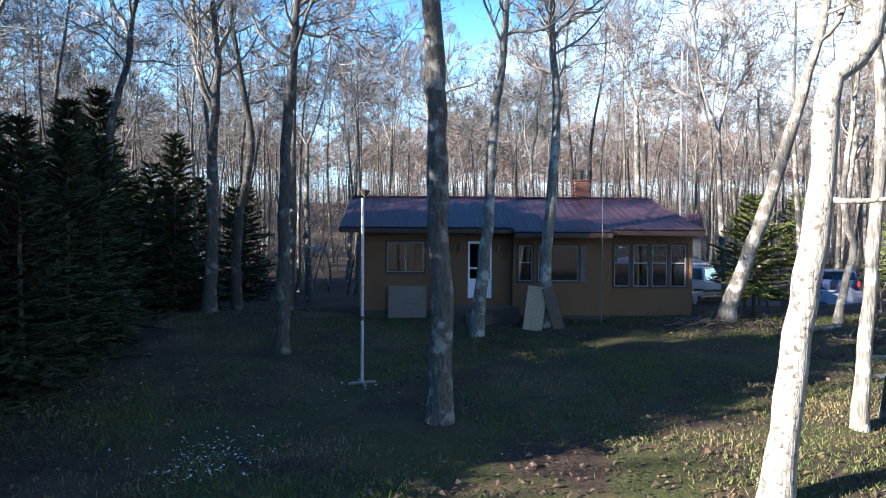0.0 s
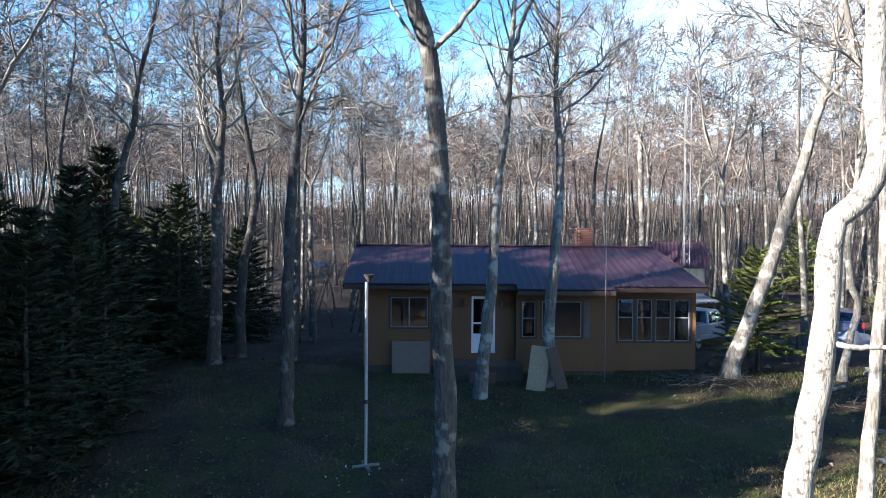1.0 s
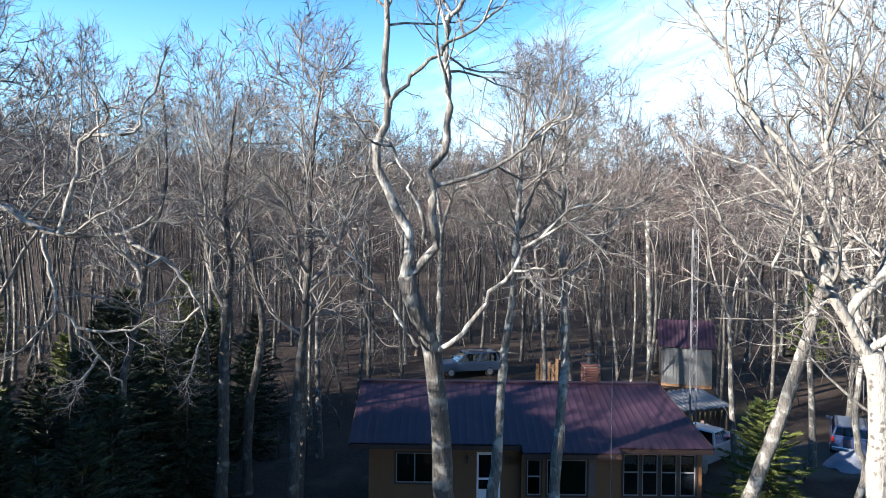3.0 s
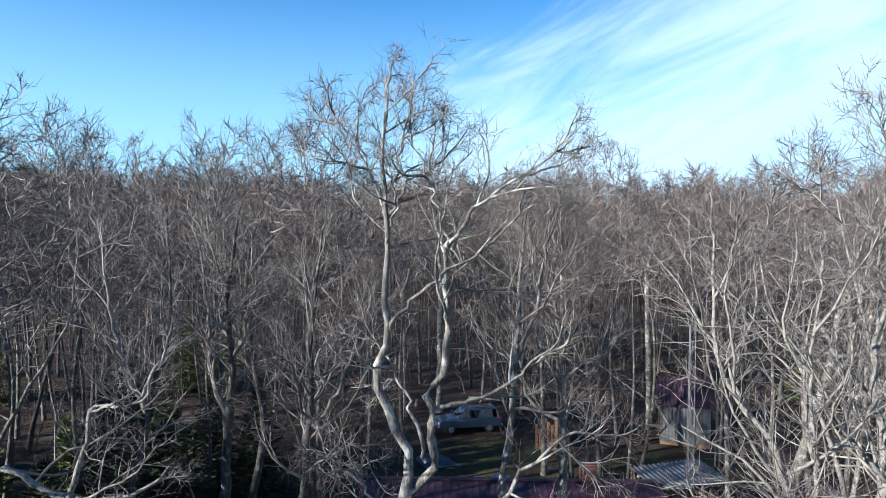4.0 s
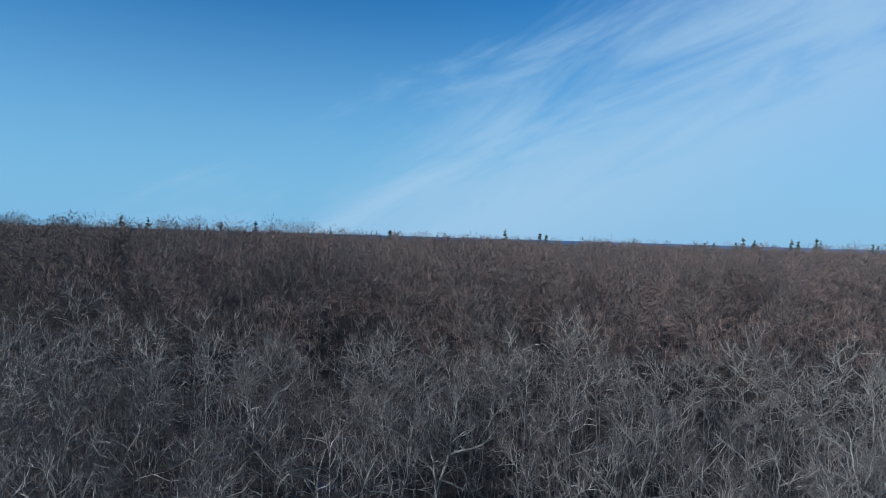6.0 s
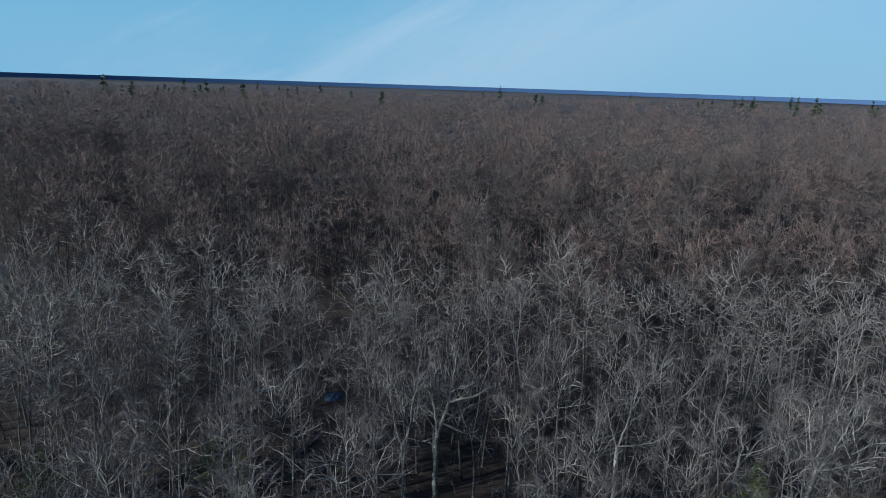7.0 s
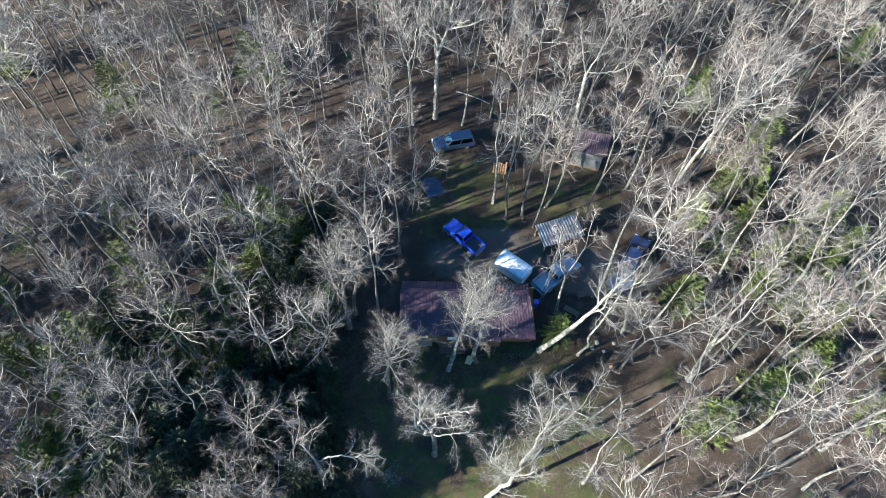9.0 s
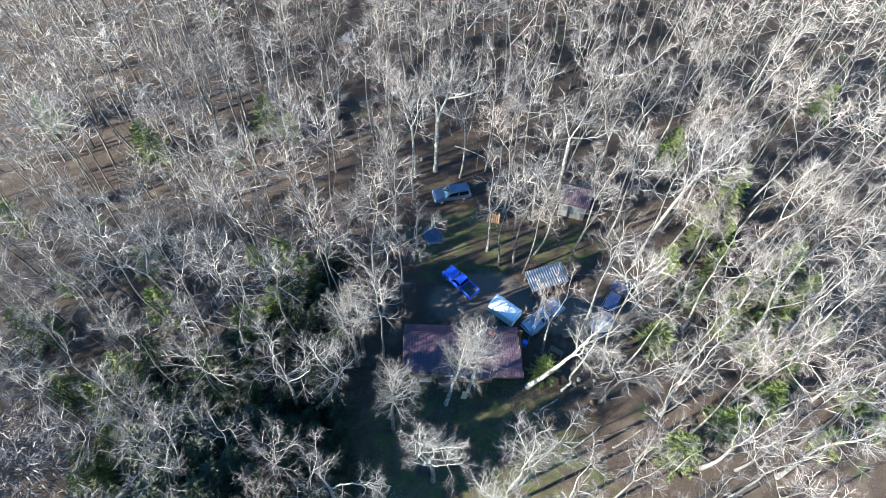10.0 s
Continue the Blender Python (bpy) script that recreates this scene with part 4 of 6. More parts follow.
rng_w = np.random.default_rng(77)
KNOWN = [(-5.84, 30.8), (-3.9, 33.2), (18.0, 21.0), (9.0, 12.6), (6.25, 40.0), (7.6, 37.9), (9.4, 38.4), (16.2, 38.2), (17.2, 30.2), (34.9, 28.5), (32.9, 29.8),
         (-19.1, 54.1), (-13.9, 60.8), (-8.6, 55.6), (-6.0, 55.4), (9.2, 65.7), (12.0, 39.6), (17.7, 41.6), (28.7, 55.4), (21.2, 15.0), (-7.2, 35.4), (-14.1, 38.6),
         (-26.9, 21.5), (-19.3, 13.4), (-24.9, 31.4), (-10.2, 30.0), (23.4, 62.0), (28.3, 43.6), (-13.3, 57.3), (-15.4, 46.2), (10.5, 36.9), (21.5, 25.5), (24.5, 20.0),
         (-17.9, 58.2), (-25.8, 28.7), (-30.2, 31.8), (-23.3, 50.5), (-15.4, 31.6), (-10.9, 37.3), (-14.2, 19.7), (-21.2, 19.5), (-15.3, 11.7), (-28.9, 13.7),
         (-24.7, 11.0), (-21.5, 10.2), (-34.6, 16.6), (-34.1, 20.8), (18.6, 24.5), (21.6, 30.2), (37.8, 39.8), (36.7, 25.6), (27.9, 14.5), (35.6, 13.7), (-29.9, 23.7),
         (-19.5, 24.0), (-28.8, 38.9), (-38.2, 40.8), (-40.0, 32.1), (-38.3, 51.6), (-31.3, 60.5), (-5.3, 40.5), (24.5, 52.5), (37.8, 57.8)]
forest_at = [p for p in KNOWN]
tries = 0
while len(forest_at) < 640 and tries < 40000:
    tries += 1
    x, y = rng_w.uniform(-76, 72), rng_w.uniform(4, 84)
    if abs(x) > 0.72 * y + 26 or open_ground(x, y):
        continue
    gap = 3.4 if rng_w.random() < 0.25 else 5.3
    if any((x - a) ** 2 + (y - b) ** 2 < gap * gap for a, b in forest_at) or any((x - a) ** 2 + (y - b) ** 2 < 4 for a, b in TREE_SPOTS):
        continue
    forest_at.append((x, y))
# the nearest stand as single trees, the rest join the woods
forest_at[len(KNOWN):] = sorted(forest_at[len(KNOWN):], key=lambda p: math.hypot(p[0] - 3, p[1] - 28))
spare_at = forest_at[225:]
# a denser stand in the western woods
rng_d = np.random.default_rng(78)
dense = []
for k in range(150):
    x, y = rng_d.uniform(-60, -31), rng_d.uniform(39, 70)
    if len(dense) < 34 and all((x - a) ** 2 + (y - b) ** 2 > 7 for a, b in forest_at + dense):
        dense.append((x, y))
spare_at += dense
for k, (x, y) in enumerate(forest_at[:225]):
    thin = k >= len(KNOWN) and rng_w.random() < 0.18
    broad = k < len(KNOWN) and (x > 24 or k % 4 == 3 and x < 12)
    meshes = SLIM[rng_w.integers(len(SLIM))] if thin else OAK[k % 3] if broad else FOREST[rng_w.integers(len(FOREST))]
    tip = rng_w.normal(0, 2.2, 2)
    m = Matrix.Translation((x, y, float(terrain(x, y)))) @ pose(0, 0, 0, tip[0], tip[1], rng_w.uniform(0, 360))
    put_tree(meshes, m, "thin leafless sapling in the woods" if thin else "broad leafless hardwood with pale spreading limbs" if broad else "tall leafless hardwood in the woods", "woodland trees", rng_w.uniform(0.94, 1.2))


# ---------------------------------------------------------------- woods further off
def whole_tree(rng, height, r0, wide, form, fork):
    """One bare tree in a single mesh, for the woods further back."""
    geo = Geo()
    count, steps, limb_sides, spec, twig = form
    line = stem_line(rng, height, (0, 0), 0.35, 8)
    line[0, 2] -= 0.4
    rad = r0 * np.maximum(1 - np.linspace(0, 1, 8) ** 1.1, 0.1)
    tube(geo, line, rad, 4, 0)
    p, way, size, r = limbs_on(rng, line, rad, fork, count, wide, 1.22)
    ln = sweep(rng, p, way, size, steps, 0.16, 0.06)
    rr = np.maximum(r, 0.03)[:, None] * np.linspace(1, 0.35, steps + 1)[None]
    inner = Geo()
    tubes(inner, ln, rr, limb_sides, 1)
    ramify(inner, rng, ln, rr, spec, twig)
    geo.v.extend(inner.v)
    geo.q.extend((f + geo.n, 2 if slot == 1 and j else 1) for j, (f, slot) in enumerate(inner.q))
    geo.t.extend((f + geo.n, 2) for f, slot in inner.t)
    geo.n += inner.n
    return geo


def puff_tree(rng, height, twigs, length, width, limbs=0):
    """A tree far off: a stem, some limbs and a rounded haze of twigs."""
    geo = Geo()
    line = stem_line(rng, height * 0.8, (0, 0), 0.3, 3)
    line[0, 2] -= 0.4
    tube(geo, line, [0.10, 0.06, 0.03] if limbs else [0.05, 0.035, 0.02], 3, 0)
    wide, tall = rng.uniform(2.7, 4.1), rng.uniform(3.6, 5.2)
    d = unit(rng.normal(size=(twigs, 3)))
    r = rng.uniform(0.25, 0.9, (twigs, 1)) ** 0.6
    base = d * r * np.array([wide, wide, tall]) + np.array([line[-1][0], line[-1][1], height - tall])
    for k in range(limbs):
        p, e = along(line, rng.uniform(0.6, 0.98))
        ribbon(geo, rng, limb_line(rng, p, aside(rng, e, rng.uniform(0.7, 1.4), k * 2.4), rng.uniform(2.0, 3.4), 4, 0.25, 0.05), np.linspace(0.045, 0.012, 5), 1)
    way = d + np.array([0, 0, 0.3]) + 0.55 * rng.normal(size=(twigs, 3))
    spikes(geo, base, way, length * rng.uniform(0.6, 1.3, twigs), np.full(twigs, width), rng, 2)
    return geo


def woods(name, label, forms, spots, seed, mats):
    """Many simple trees in one mesh: what nobody could count."""
    rng = np.random.default_rng(seed)
    out = Geo()
    which = rng.integers(len(forms), size=len(spots))
    spots = np.asarray(spots, float)
    ground_z = terrain(spots[:, 0], spots[:, 1])
    for f, geo in enumerate(forms):
        idx = np.where(which == f)[0]
        if not len(idx):
            continue
        v = np.concatenate(geo.v)
        a = rng.uniform(0, 2 * np.pi, len(idx))
        s = rng.uniform(0.8, 1.18, len(idx))
        c, sn = np.cos(a) * s, np.sin(a) * s
        x = v[None, :, 0] * c[:, None] - v[None, :, 1] * sn[:, None] + spots[idx, 0][:, None]
        y = v[None, :, 0] * sn[:, None] + v[None, :, 1] * c[:, None] + spots[idx, 1][:, None]
        z = v[None, :, 2] * s[:, None] + ground_z[idx][:, None]
        off = np.arange(len(idx))[:, None, None] * len(v)
        start = out.n
        out.v.append(np.stack([x, y, z], -1).reshape(-1, 3))
        out.n += len(idx) * len(v)
        for fq, slot in geo.q:
            out.q.append(((fq[None] + off).reshape(-1, 4) + start, slot))
        for ft, slot in geo.t:
            out.t.append(((ft[None] + off).reshape(-1, 3) + start, slot))
    ob = geo_part(name, out, mats)
    return tagged(ob, label, "woods", kind="stuff")


def far_pine(rng, height):
    """A dark pine far off: a stem with drooping tufts that thin out towards the tip."""
    geo = Geo()
    tube(geo, np.array([[0, 0, -0.5], [0, 0, height * 0.5], [0, 0, height]]), [0.25, 0.16, 0.05], 4, 0)
    z = height * rng.uniform(0.45, 1.0, 70)
    a = rng.uniform(0, 6.28, 70)
    way = np.stack([np.cos(a), np.sin(a), rng.uniform(-0.3, 0.5, 70)], -1)
    spikes(geo, np.stack([0 * z, 0 * z, z], -1), way, (1.1 - z / height) * 5.5 + 0.9, np.full(70, 1.1), rng, 2)
    return geo


def scatter(rng, n, near, far, slope, keep=None):
    spots = []
    while len(spots) < n:
        y = math.sqrt(rng.uniform(near ** 2, far ** 2))
        x = rng.uniform(-1, 1) * (slope * y + 14)
        if keep is None or keep(x, y):
            spots.append((x, y))
    return spots


rng_f = np.random.default_rng(9)
forms_back = [whole_tree(rng_f, rng_f.uniform(14.5, 18.5), rng_f.uniform(0.10, 0.16), rng_f.uniform(3.3, 4.3), LOW, rng_f.uniform(0.58, 0.68)) for _ in range(14)]
FAR = (10, 2, 3, [(5, 0.2, 0.8, 0.6, 0, 2, 0.03, 1)], (8, 1.0, 0.075))
forms_a = [whole_tree(rng_f, rng_f.uniform(14.5, 19), rng_f.uniform(0.10, 0.16), rng_f.uniform(3.2, 4.4), FAR, rng_f.uniform(0.56, 0.66)) for _ in range(12)]
forms_b = [puff_tree(rng_f, rng_f.uniform(13, 19), 130, 0.95, 0.17) for _ in range(10)]
forms_c = [puff_tree(rng_f, rng_f.uniform(13, 19), 50, 1.6, 0.36) for _ in range(6)]
woods("woodland", "leafless trees further back in the woods", forms_back, spare_at, 6, [M_BARK_DARK, M_LIMB, M_BUD])
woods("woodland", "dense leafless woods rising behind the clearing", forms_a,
      scatter(rng_f, 640, 80, 172, 0.76, lambda x, y: (y > 84 or abs(x) > 60) and not (y < 92 and abs(x + 12.6 + 0.12 * (y - 72)) < 2.5)), 1, [M_SHADED_STEM, M_BARK_DARK, M_FARTWIG])
woods("woodland", "leafless woods on the rise in the middle distance", forms_b, scatter(rng_f, 760, 160, 260, 0.76) + scatter(rng_f, 1300, 255, 440, 0.76), 2, [M_SHADED_STEM, M_SHADED_STEM, M_FARTWIG])
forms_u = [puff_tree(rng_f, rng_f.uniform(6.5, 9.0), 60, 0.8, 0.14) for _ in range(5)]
woods("undergrowth", "low leafless undergrowth on the rise", forms_u, scatter(rng_f, 1400, 110, 290, 0.78), 15, [M_SHADED_STEM, M_SHADED_STEM, M_FARTWIG])
forms_p = [far_pine(rng_f, h) for h in (19, 22, 25)]
pines = [(r * math.sin(a), r * math.cos(a)) for a, r in [(radians(rng_f.uniform(*span)), rng_f.uniform(430, 950)) for span, n in
         (((-26, -13), 16), ((21, 30), 14), ((-34, 34), 22)) for _ in range(n)]]
woods("pine_wood", "dark pines standing out of the far canopy", forms_p, pines, 14, [M_SHADED_STEM, M_SHADED_STEM, M_SPRUCE])
woods("woodland", "tree tops of the far leafless woods", forms_c, scatter(rng_f, 3000, 400, 1050, 0.78), 3, [M_SHADED_STEM, M_SHADED_STEM, M_FARTWIG])
# saplings and brush that fill the woods behind the cabin
def sapling(rng, height):
    geo = Geo()
    line = stem_line(rng, height, rng.normal(0, 4.0, 2), 0.35, 5)
    line[0, 2] -= 0.3
    tube(geo, line, np.linspace(rng.uniform(0.025, 0.06), 0.008, 5), 4, 0)
    for k in range(9):
        p, e = along(line, rng.uniform(0.25, 0.97))
        ribbon(geo, rng, limb_line(rng, p, aside(rng, e, rng.uniform(0.6, 1.2), k * 2.4), rng.uniform(0.4, 1.3), 3, 0.25, 0.1), np.linspace(0.012, 0.004, 4), 1)
    base = [along(line, rng.uniform(0.4, 1.0))[0] + rng.normal(0, 0.35, 3) for _ in range(45)]
    spikes(geo, base, rng.normal(size=(45, 3)) + np.array([0, 0, 0.5]), rng.uniform(0.25, 0.6, 45), np.full(45, 0.008), rng, 2)
    return geo


rng_s = np.random.default_rng(55)
forms_s = [sapling(rng_s, h) for h in (1.8, 2.4, 3.0, 3.6, 4.4, 5.2, 6.5)]
brush_at = []
while len(brush_at) < 1200:
    x, y = rng_s.uniform(-60, 60), rng_s.uniform(14, 92)
    if not open_ground(x, y) and abs(x) < 0.8 * y + 18 and (abs(x) > 16 if y < 30 else abs(x) > 4 - 0.05 * y):
        brush_at.append((x, y))
woods("brushwood", "thin grey saplings and brush between the trees", forms_s, brush_at, 12, [M_BARK_DARK, M_BARK, M_BUD])
# added woods, mostly unseen, to shade the yard; one lane lets sun in
behind = []
rng_b = np.random.default_rng(21)
while len(behind) < 430:
    x, y = rng_b.uniform(-95, 12), rng_b.uniform(-62, 30)
    if (abs(x) > 0.72 * y + 26 or y < 4) and math.hypot(x - 3, y - 2) > 7 and not (x > -8 and y > -2) and not -9.0 < 0.444 * x - 0.896 * y < 2.0:
        behind.append((x, y))
# broad twigs thicken the shade that these trees cast
forms_d = [puff_tree(rng_f, rng_f.uniform(14, 18), 250, 1.0, 0.13) for _ in range(4)]
woods("woodland", "leafless woods added mostly out of view to shade the yard", forms_d, behind, 4, [M_BARK, M_LIMB, M_TWIG])


# ---------------------------------------------------------------- conifers
def conifer_meshes(seed, height, wide, needles, droop, start=0.07, gap=0.27, thick=1.0, fine=1.0):
    rng = np.random.default_rng(seed)
    t_geo, f_geo = Geo(), Geo()
    line = stem_line(rng, height, (0, 0), 0.05, 8)
    line[0, 2] -= 0.3
    tube(t_geo, line, flare(np.linspace(0.016 * height, 0.01, 8), line[:, 2]), 7, 0)
    base, way, length, wid = [], [], [], []
    z = start * height
    while z < height * 0.985:
        f = (z / height - start) / (1 - start) * 0.97 + 0.02
        p0, _ = along(line, min(z / height, 0.999))
        n = int(8 - 3 * f)
        turn = rng.uniform(0, 6.28)
        for k in range(n):
            a = turn + k * 6.28 / n + rng.normal(0, 0.2)
            size = wide * (1 - f) ** 0.8 * rng.uniform(0.5, 1.2) + 0.12
            d = np.array([math.cos(a), math.sin(a), -droop * rng.uniform(0.4, 1.5) * (1 - f) + 0.5 * f])
            ln = limb_line(rng, p0, d, size, 4, 0.07, 0.05)
            ribbon(t_geo, rng, ln, np.linspace(0.016, 0.004, 5))
            m = int((11 + 19 * size) * thick)
            for _ in range(m):
                q, e = along(ln, rng.uniform(0.12, 1.0))
                s = unit(np.cross(e, [0, 0, 1.0])) * rng.choice([-1, 1])
                base.append(q)
                way.append(e * rng.uniform(0.4, 1.0) + s * rng.uniform(0.2, 1.0) + np.array([0, 0, rng.uniform(-0.25, 0.3)]))
                length.append(rng.uniform(0.22, 0.50) * fine)
                wid.append(rng.uniform(0.07, 0.15) * fine)
        z += gap * rng.uniform(0.7, 1.4)
    spikes(f_geo, base, way, np.array(length), np.array(wid), rng, 0)
    return t_geo.mesh("conifer_trunk", [M_BARK_DARK]), f_geo.mesh("conifer_foliage", [needles], False)


SPRUCE = [conifer_meshes(400 + k, (8.8, 7.0, 5.4)[k], (2.5, 2.3, 2.0)[k], M_SPRUCE, 0.3, gap=0.24, thick=1.25, fine=0.95) for k in range(3)]
PINE = [conifer_meshes(410 + k, (6.4, 4.8, 5.6)[k], (2.3, 2.0, 2.1)[k], M_PINE, 0.1) for k in range(3)]


def put_conifer(meshes, x, y, size, label, name, turn):
    ob = empty(name, Matrix.Translation((x, y, float(terrain(x, y)))) @ pose(0, 0, 0, 0, 0, turn) @ Matrix.Scale(size, 4), label, "conifer", "conifers")
    for nm, me in zip(("trunk", "foliage"), meshes):
        child = new(nm, me)
        child.parent = ob


rng_c = np.random.default_rng(31)
DARK_AT = [(-13.5, 27.5), (-15.5, 29.6), (-12.6, 31.5), (-14.8, 34.6), (-16.8, 27.0), (-11.0, 28.0), (-12.8, 24.6), (-17.5, 36.0), (-10.2, 25.8), (-13.2, 36.8), (-15.9, 32.0),
           (-9.6, 18.9), (-9.1, 16.3), (-10.1, 13.3), (-11.4, 15.8), (-12.6, 20.6), (-11.5, 22.6), (-10.0, 9.0), (-9.3, 10.2), (-8.9, 14.2), (-9.5, 11.0), (-9.7, 17.4), (-10.9, 19.6), (-10.4, 15.0), (-12.2, 17.4), (-11.2, 12.4), (-13.6, 13.8), (-15.0, 19.8), (-13.0, 22.5), (-16.5, 24.5), (-11.8, 25.6), (-17.5, 15.5), (-14.2, 9.6),
           (-12.5, 29.0), (-9.6, 31.5), (-19.5, 20.5), (-17.8, 10.4), (-21.3, 19.6), (-23.2, 13.8), (-13.5, 16.3), (-15.2, 33.2), (-21.8, 37.5), (-31.9, 21.8),
           (-32.1, 16.5), (-28.6, 23.2), (-20.5, 28.0), (-25.5, 17.5), (-16.0, 5.0), (-20.5, 4.0), (-10.5, 36.5), (-18.0, 31.0)]
# extra spruces to shade the yard, mostly out of view, clear of the sun lane
while len(DARK_AT) < 80:
    x, y = rng_c.uniform(-34, -9.5), rng_c.uniform(-6, 24)
    if all((x - a) ** 2 + (y - b) ** 2 > 5 for a, b in DARK_AT) and math.hypot(x, y) > 9 and 0.444 * x - 0.896 * y < -9.0:
        DARK_AT.append((x, y))
for x, y in DARK_AT:
    if x < -14 and rng_c.random() < 0.55:
        put_conifer(PINE[rng_c.integers(3)], x, y, rng_c.uniform(0.8, 1.3), "olive green young pine among dark spruces", "pine_tree", rng_c.uniform(0, 360))
        continue
    near_edge = x > -14 and y < 20
    # spruces left of the view are scaled up to cast longer shade
    put_conifer(SPRUCE[0 if near_edge else rng_c.integers(3)], x, y, rng_c.uniform(0.85, 1.1) * (1.3 if x < -0.7 * y - 3 else 0.74 if near_edge else 0.85), "dark green spruce in the shade of the woods", "spruce_tree", rng_c.uniform(0, 360))
# added spruces left of the view, tall enough to shade the cabin front
for x, y in ((-15.5, 13.2), (-17.0, 12.0), (-18.5, 10.5), (-16.2, 15.5), (-18.0, 14.0), (-20.0, 12.2), (-19.5, 9.0), (-21.5, 13.8), (-22.0, 10.6), (-24.0, 12.0), (-15.2, 10.6), (-13.8, 11.8), (-14.6, 14.6), (-23.0, 8.4)):
    put_conifer(SPRUCE[0], x, y, (4.2 + 0.384 * (4 - x)) / 8.8, "tall dark green spruce added to shade the cabin front", "spruce_tree", rng_c.uniform(0, 360))
GREEN_AT = [(33.5, 45.0), (35.4, 42.4), (31.6, 41.0), (38.0, 49.2), (34.6, 33.1), (37.0, 35.4), (35.8, 26.8), (38.6, 29.4), (40.3, 31.8), (53.3, 63.5), (45.1, 21.2),
            (40.9, 16.9), (25.0, 15.4), (47.2, 18.8), (29.6, 33.5), (30.8, 55.0), (27.5, 38.0), (-37.2, 52.4), (-20.0, 57.0), (-22.8, 57.9), (-51.4, 56.7), (-50.3, 41.4),
            (-43.1, 26.7), (36.5, 46.5), (32.6, 36.4), (34.2, 38.8), (37.4, 33.0), (33.0, 29.8), (38.4, 25.0), (42.4, 28.4), (43.0, 34.2), (36.0, 30.4), (-30.0, 29.5), (-38.0, 20.5), (-42.0, 33.0), (42.5, 38.5), (30.5, 18.5), (35.0, 21.0), (-33.5, 36.0), (24.8, 27.8)]
for x, y in GREEN_AT:
    put_conifer(PINE[rng_c.integers(3)], x, y, rng_c.uniform(0.75, 1.25), "yellow-green young pine in the understorey", "pine_tree", rng_c.uniform(0, 360))


# ---------------------------------------------------------------- the cabin
HX, HY = 3.0, 26.0
house = empty("cabin", Matrix.Translation((HX, HY, 0)), "tan single-storey cabin with a maroon ribbed metal roof", "house")


def hbox(bm, x0, x1, y0, y1, z0, z1, bevel=0.0):
    return box(bm, x0 - HX, x1 - HX, y0 - HY, y1 - HY, z0, z1, bevel)


def wall_run(bm, axis, at, thick, a0, a1, z0, z1, holes):
    """A straight wall along one axis, with openings (from, to, low, high) right through it."""
    cuts = sorted({a0, a1, *[h[0] for h in holes], *[h[1] for h in holes]})
    for a, b in zip(cuts, cuts[1:]):
        mid = (a + b) / 2
        here = sorted((h[2], h[3]) for h in holes if h[0] < mid < h[1])
        z = z0
        for lo, hi in here + [(z1, z1)]:
            if lo - z > 1e-4:
                if axis == "x":
                    hbox(bm, a, b, at, at + thick, z, lo)
                else:
                    hbox(bm, at, at + thick, a, b, z, lo)
            z = hi
    bmesh.ops.remove_doubles(bm, verts=bm.verts, dist=1e-4)
    return bm


WIN1 = (-1.66, -0.31, 1.57, 2.67)
DOOR = (1.23, 2.08, 0.66, 2.70)
WIN2 = (2.98, 3.48, 1.29, 2.57)
WIN3 = (3.68, 5.10, 1.29, 2.57)
PORCH = [(6.52 + 0.68 * k, 7.10 + 0.68 * k, 1.08, 2.62) for k in range(4)]
part("wall", wall_run(bmesh.new(), "x", 23.15, 0.14, -2.62, 2.79, 0.22, 3.22, [WIN1, DOOR]), M_SIDING, house)
part("wall", wall_run(bmesh.new(), "x", 22.86, 0.14, 2.79, 6.30, 0.10, 3.10, [WIN2, WIN3]), M_SIDING, house)
part("wall", wall_run(bmesh.new(), "x", 23.42, 0.14, 6.303, 9.36, 0.02, 2.98, PORCH), M_SIDING, house)
part("wall", wall_run(bmesh.new(), "y", -2.62, 0.14, 23.292, 27.15, 0.22, 3.22, [(25.2, 26.3, 1.5, 2.6)]), M_SIDING, house)
part("wall", wall_run(bmesh.new(), "y", 9.22, 0.14, 23.562, 27.15, 0.02, 3.0, [(23.9 + 0.9 * k, 24.7 + 0.9 * k, 1.08, 2.55) for k in range(3)]), M_SIDING, house)
part("wall", wall_run(bmesh.new(), "x", 27.152, 0.14, -2.62, 9.36, 0.10, 4.15, [(-0.5, 0.6, 1.5, 2.5), (7.7, 8.5, 1.7, 2.5)]), M_SIDING, house)
part("inner_wall", wall_run(bmesh.new(), "y", 6.16, 0.10, 23.05, 27.14, 0.3, 3.0, [(25.0, 25.9, 0.3, 2.3)]), M_INNER, house)
part("skirting", hbox(bmesh.new(), -2.56, 9.30, 23.60, 27.1, -0.35, 0.215), M_DARK, house, "dark foundation board under the siding")
bm = bmesh.new()
hbox(bm, -2.58, 2.85, 23.19, 23.3, -0.35, 0.216)
hbox(bm, 2.83, 6.26, 22.9, 23.1, -0.35, 0.096)
part("skirting", bm, M_DARK, house)
part("inner_floor", hbox(bmesh.new(), -2.45, 9.2, 23.7, 27.14, 0.24, 0.30), M_INNER, house)
part("inner_ceiling", hbox(bmesh.new(), -2.45, 9.2, 23.31, 27.14, 2.93, 2.97), M_INNER, house)


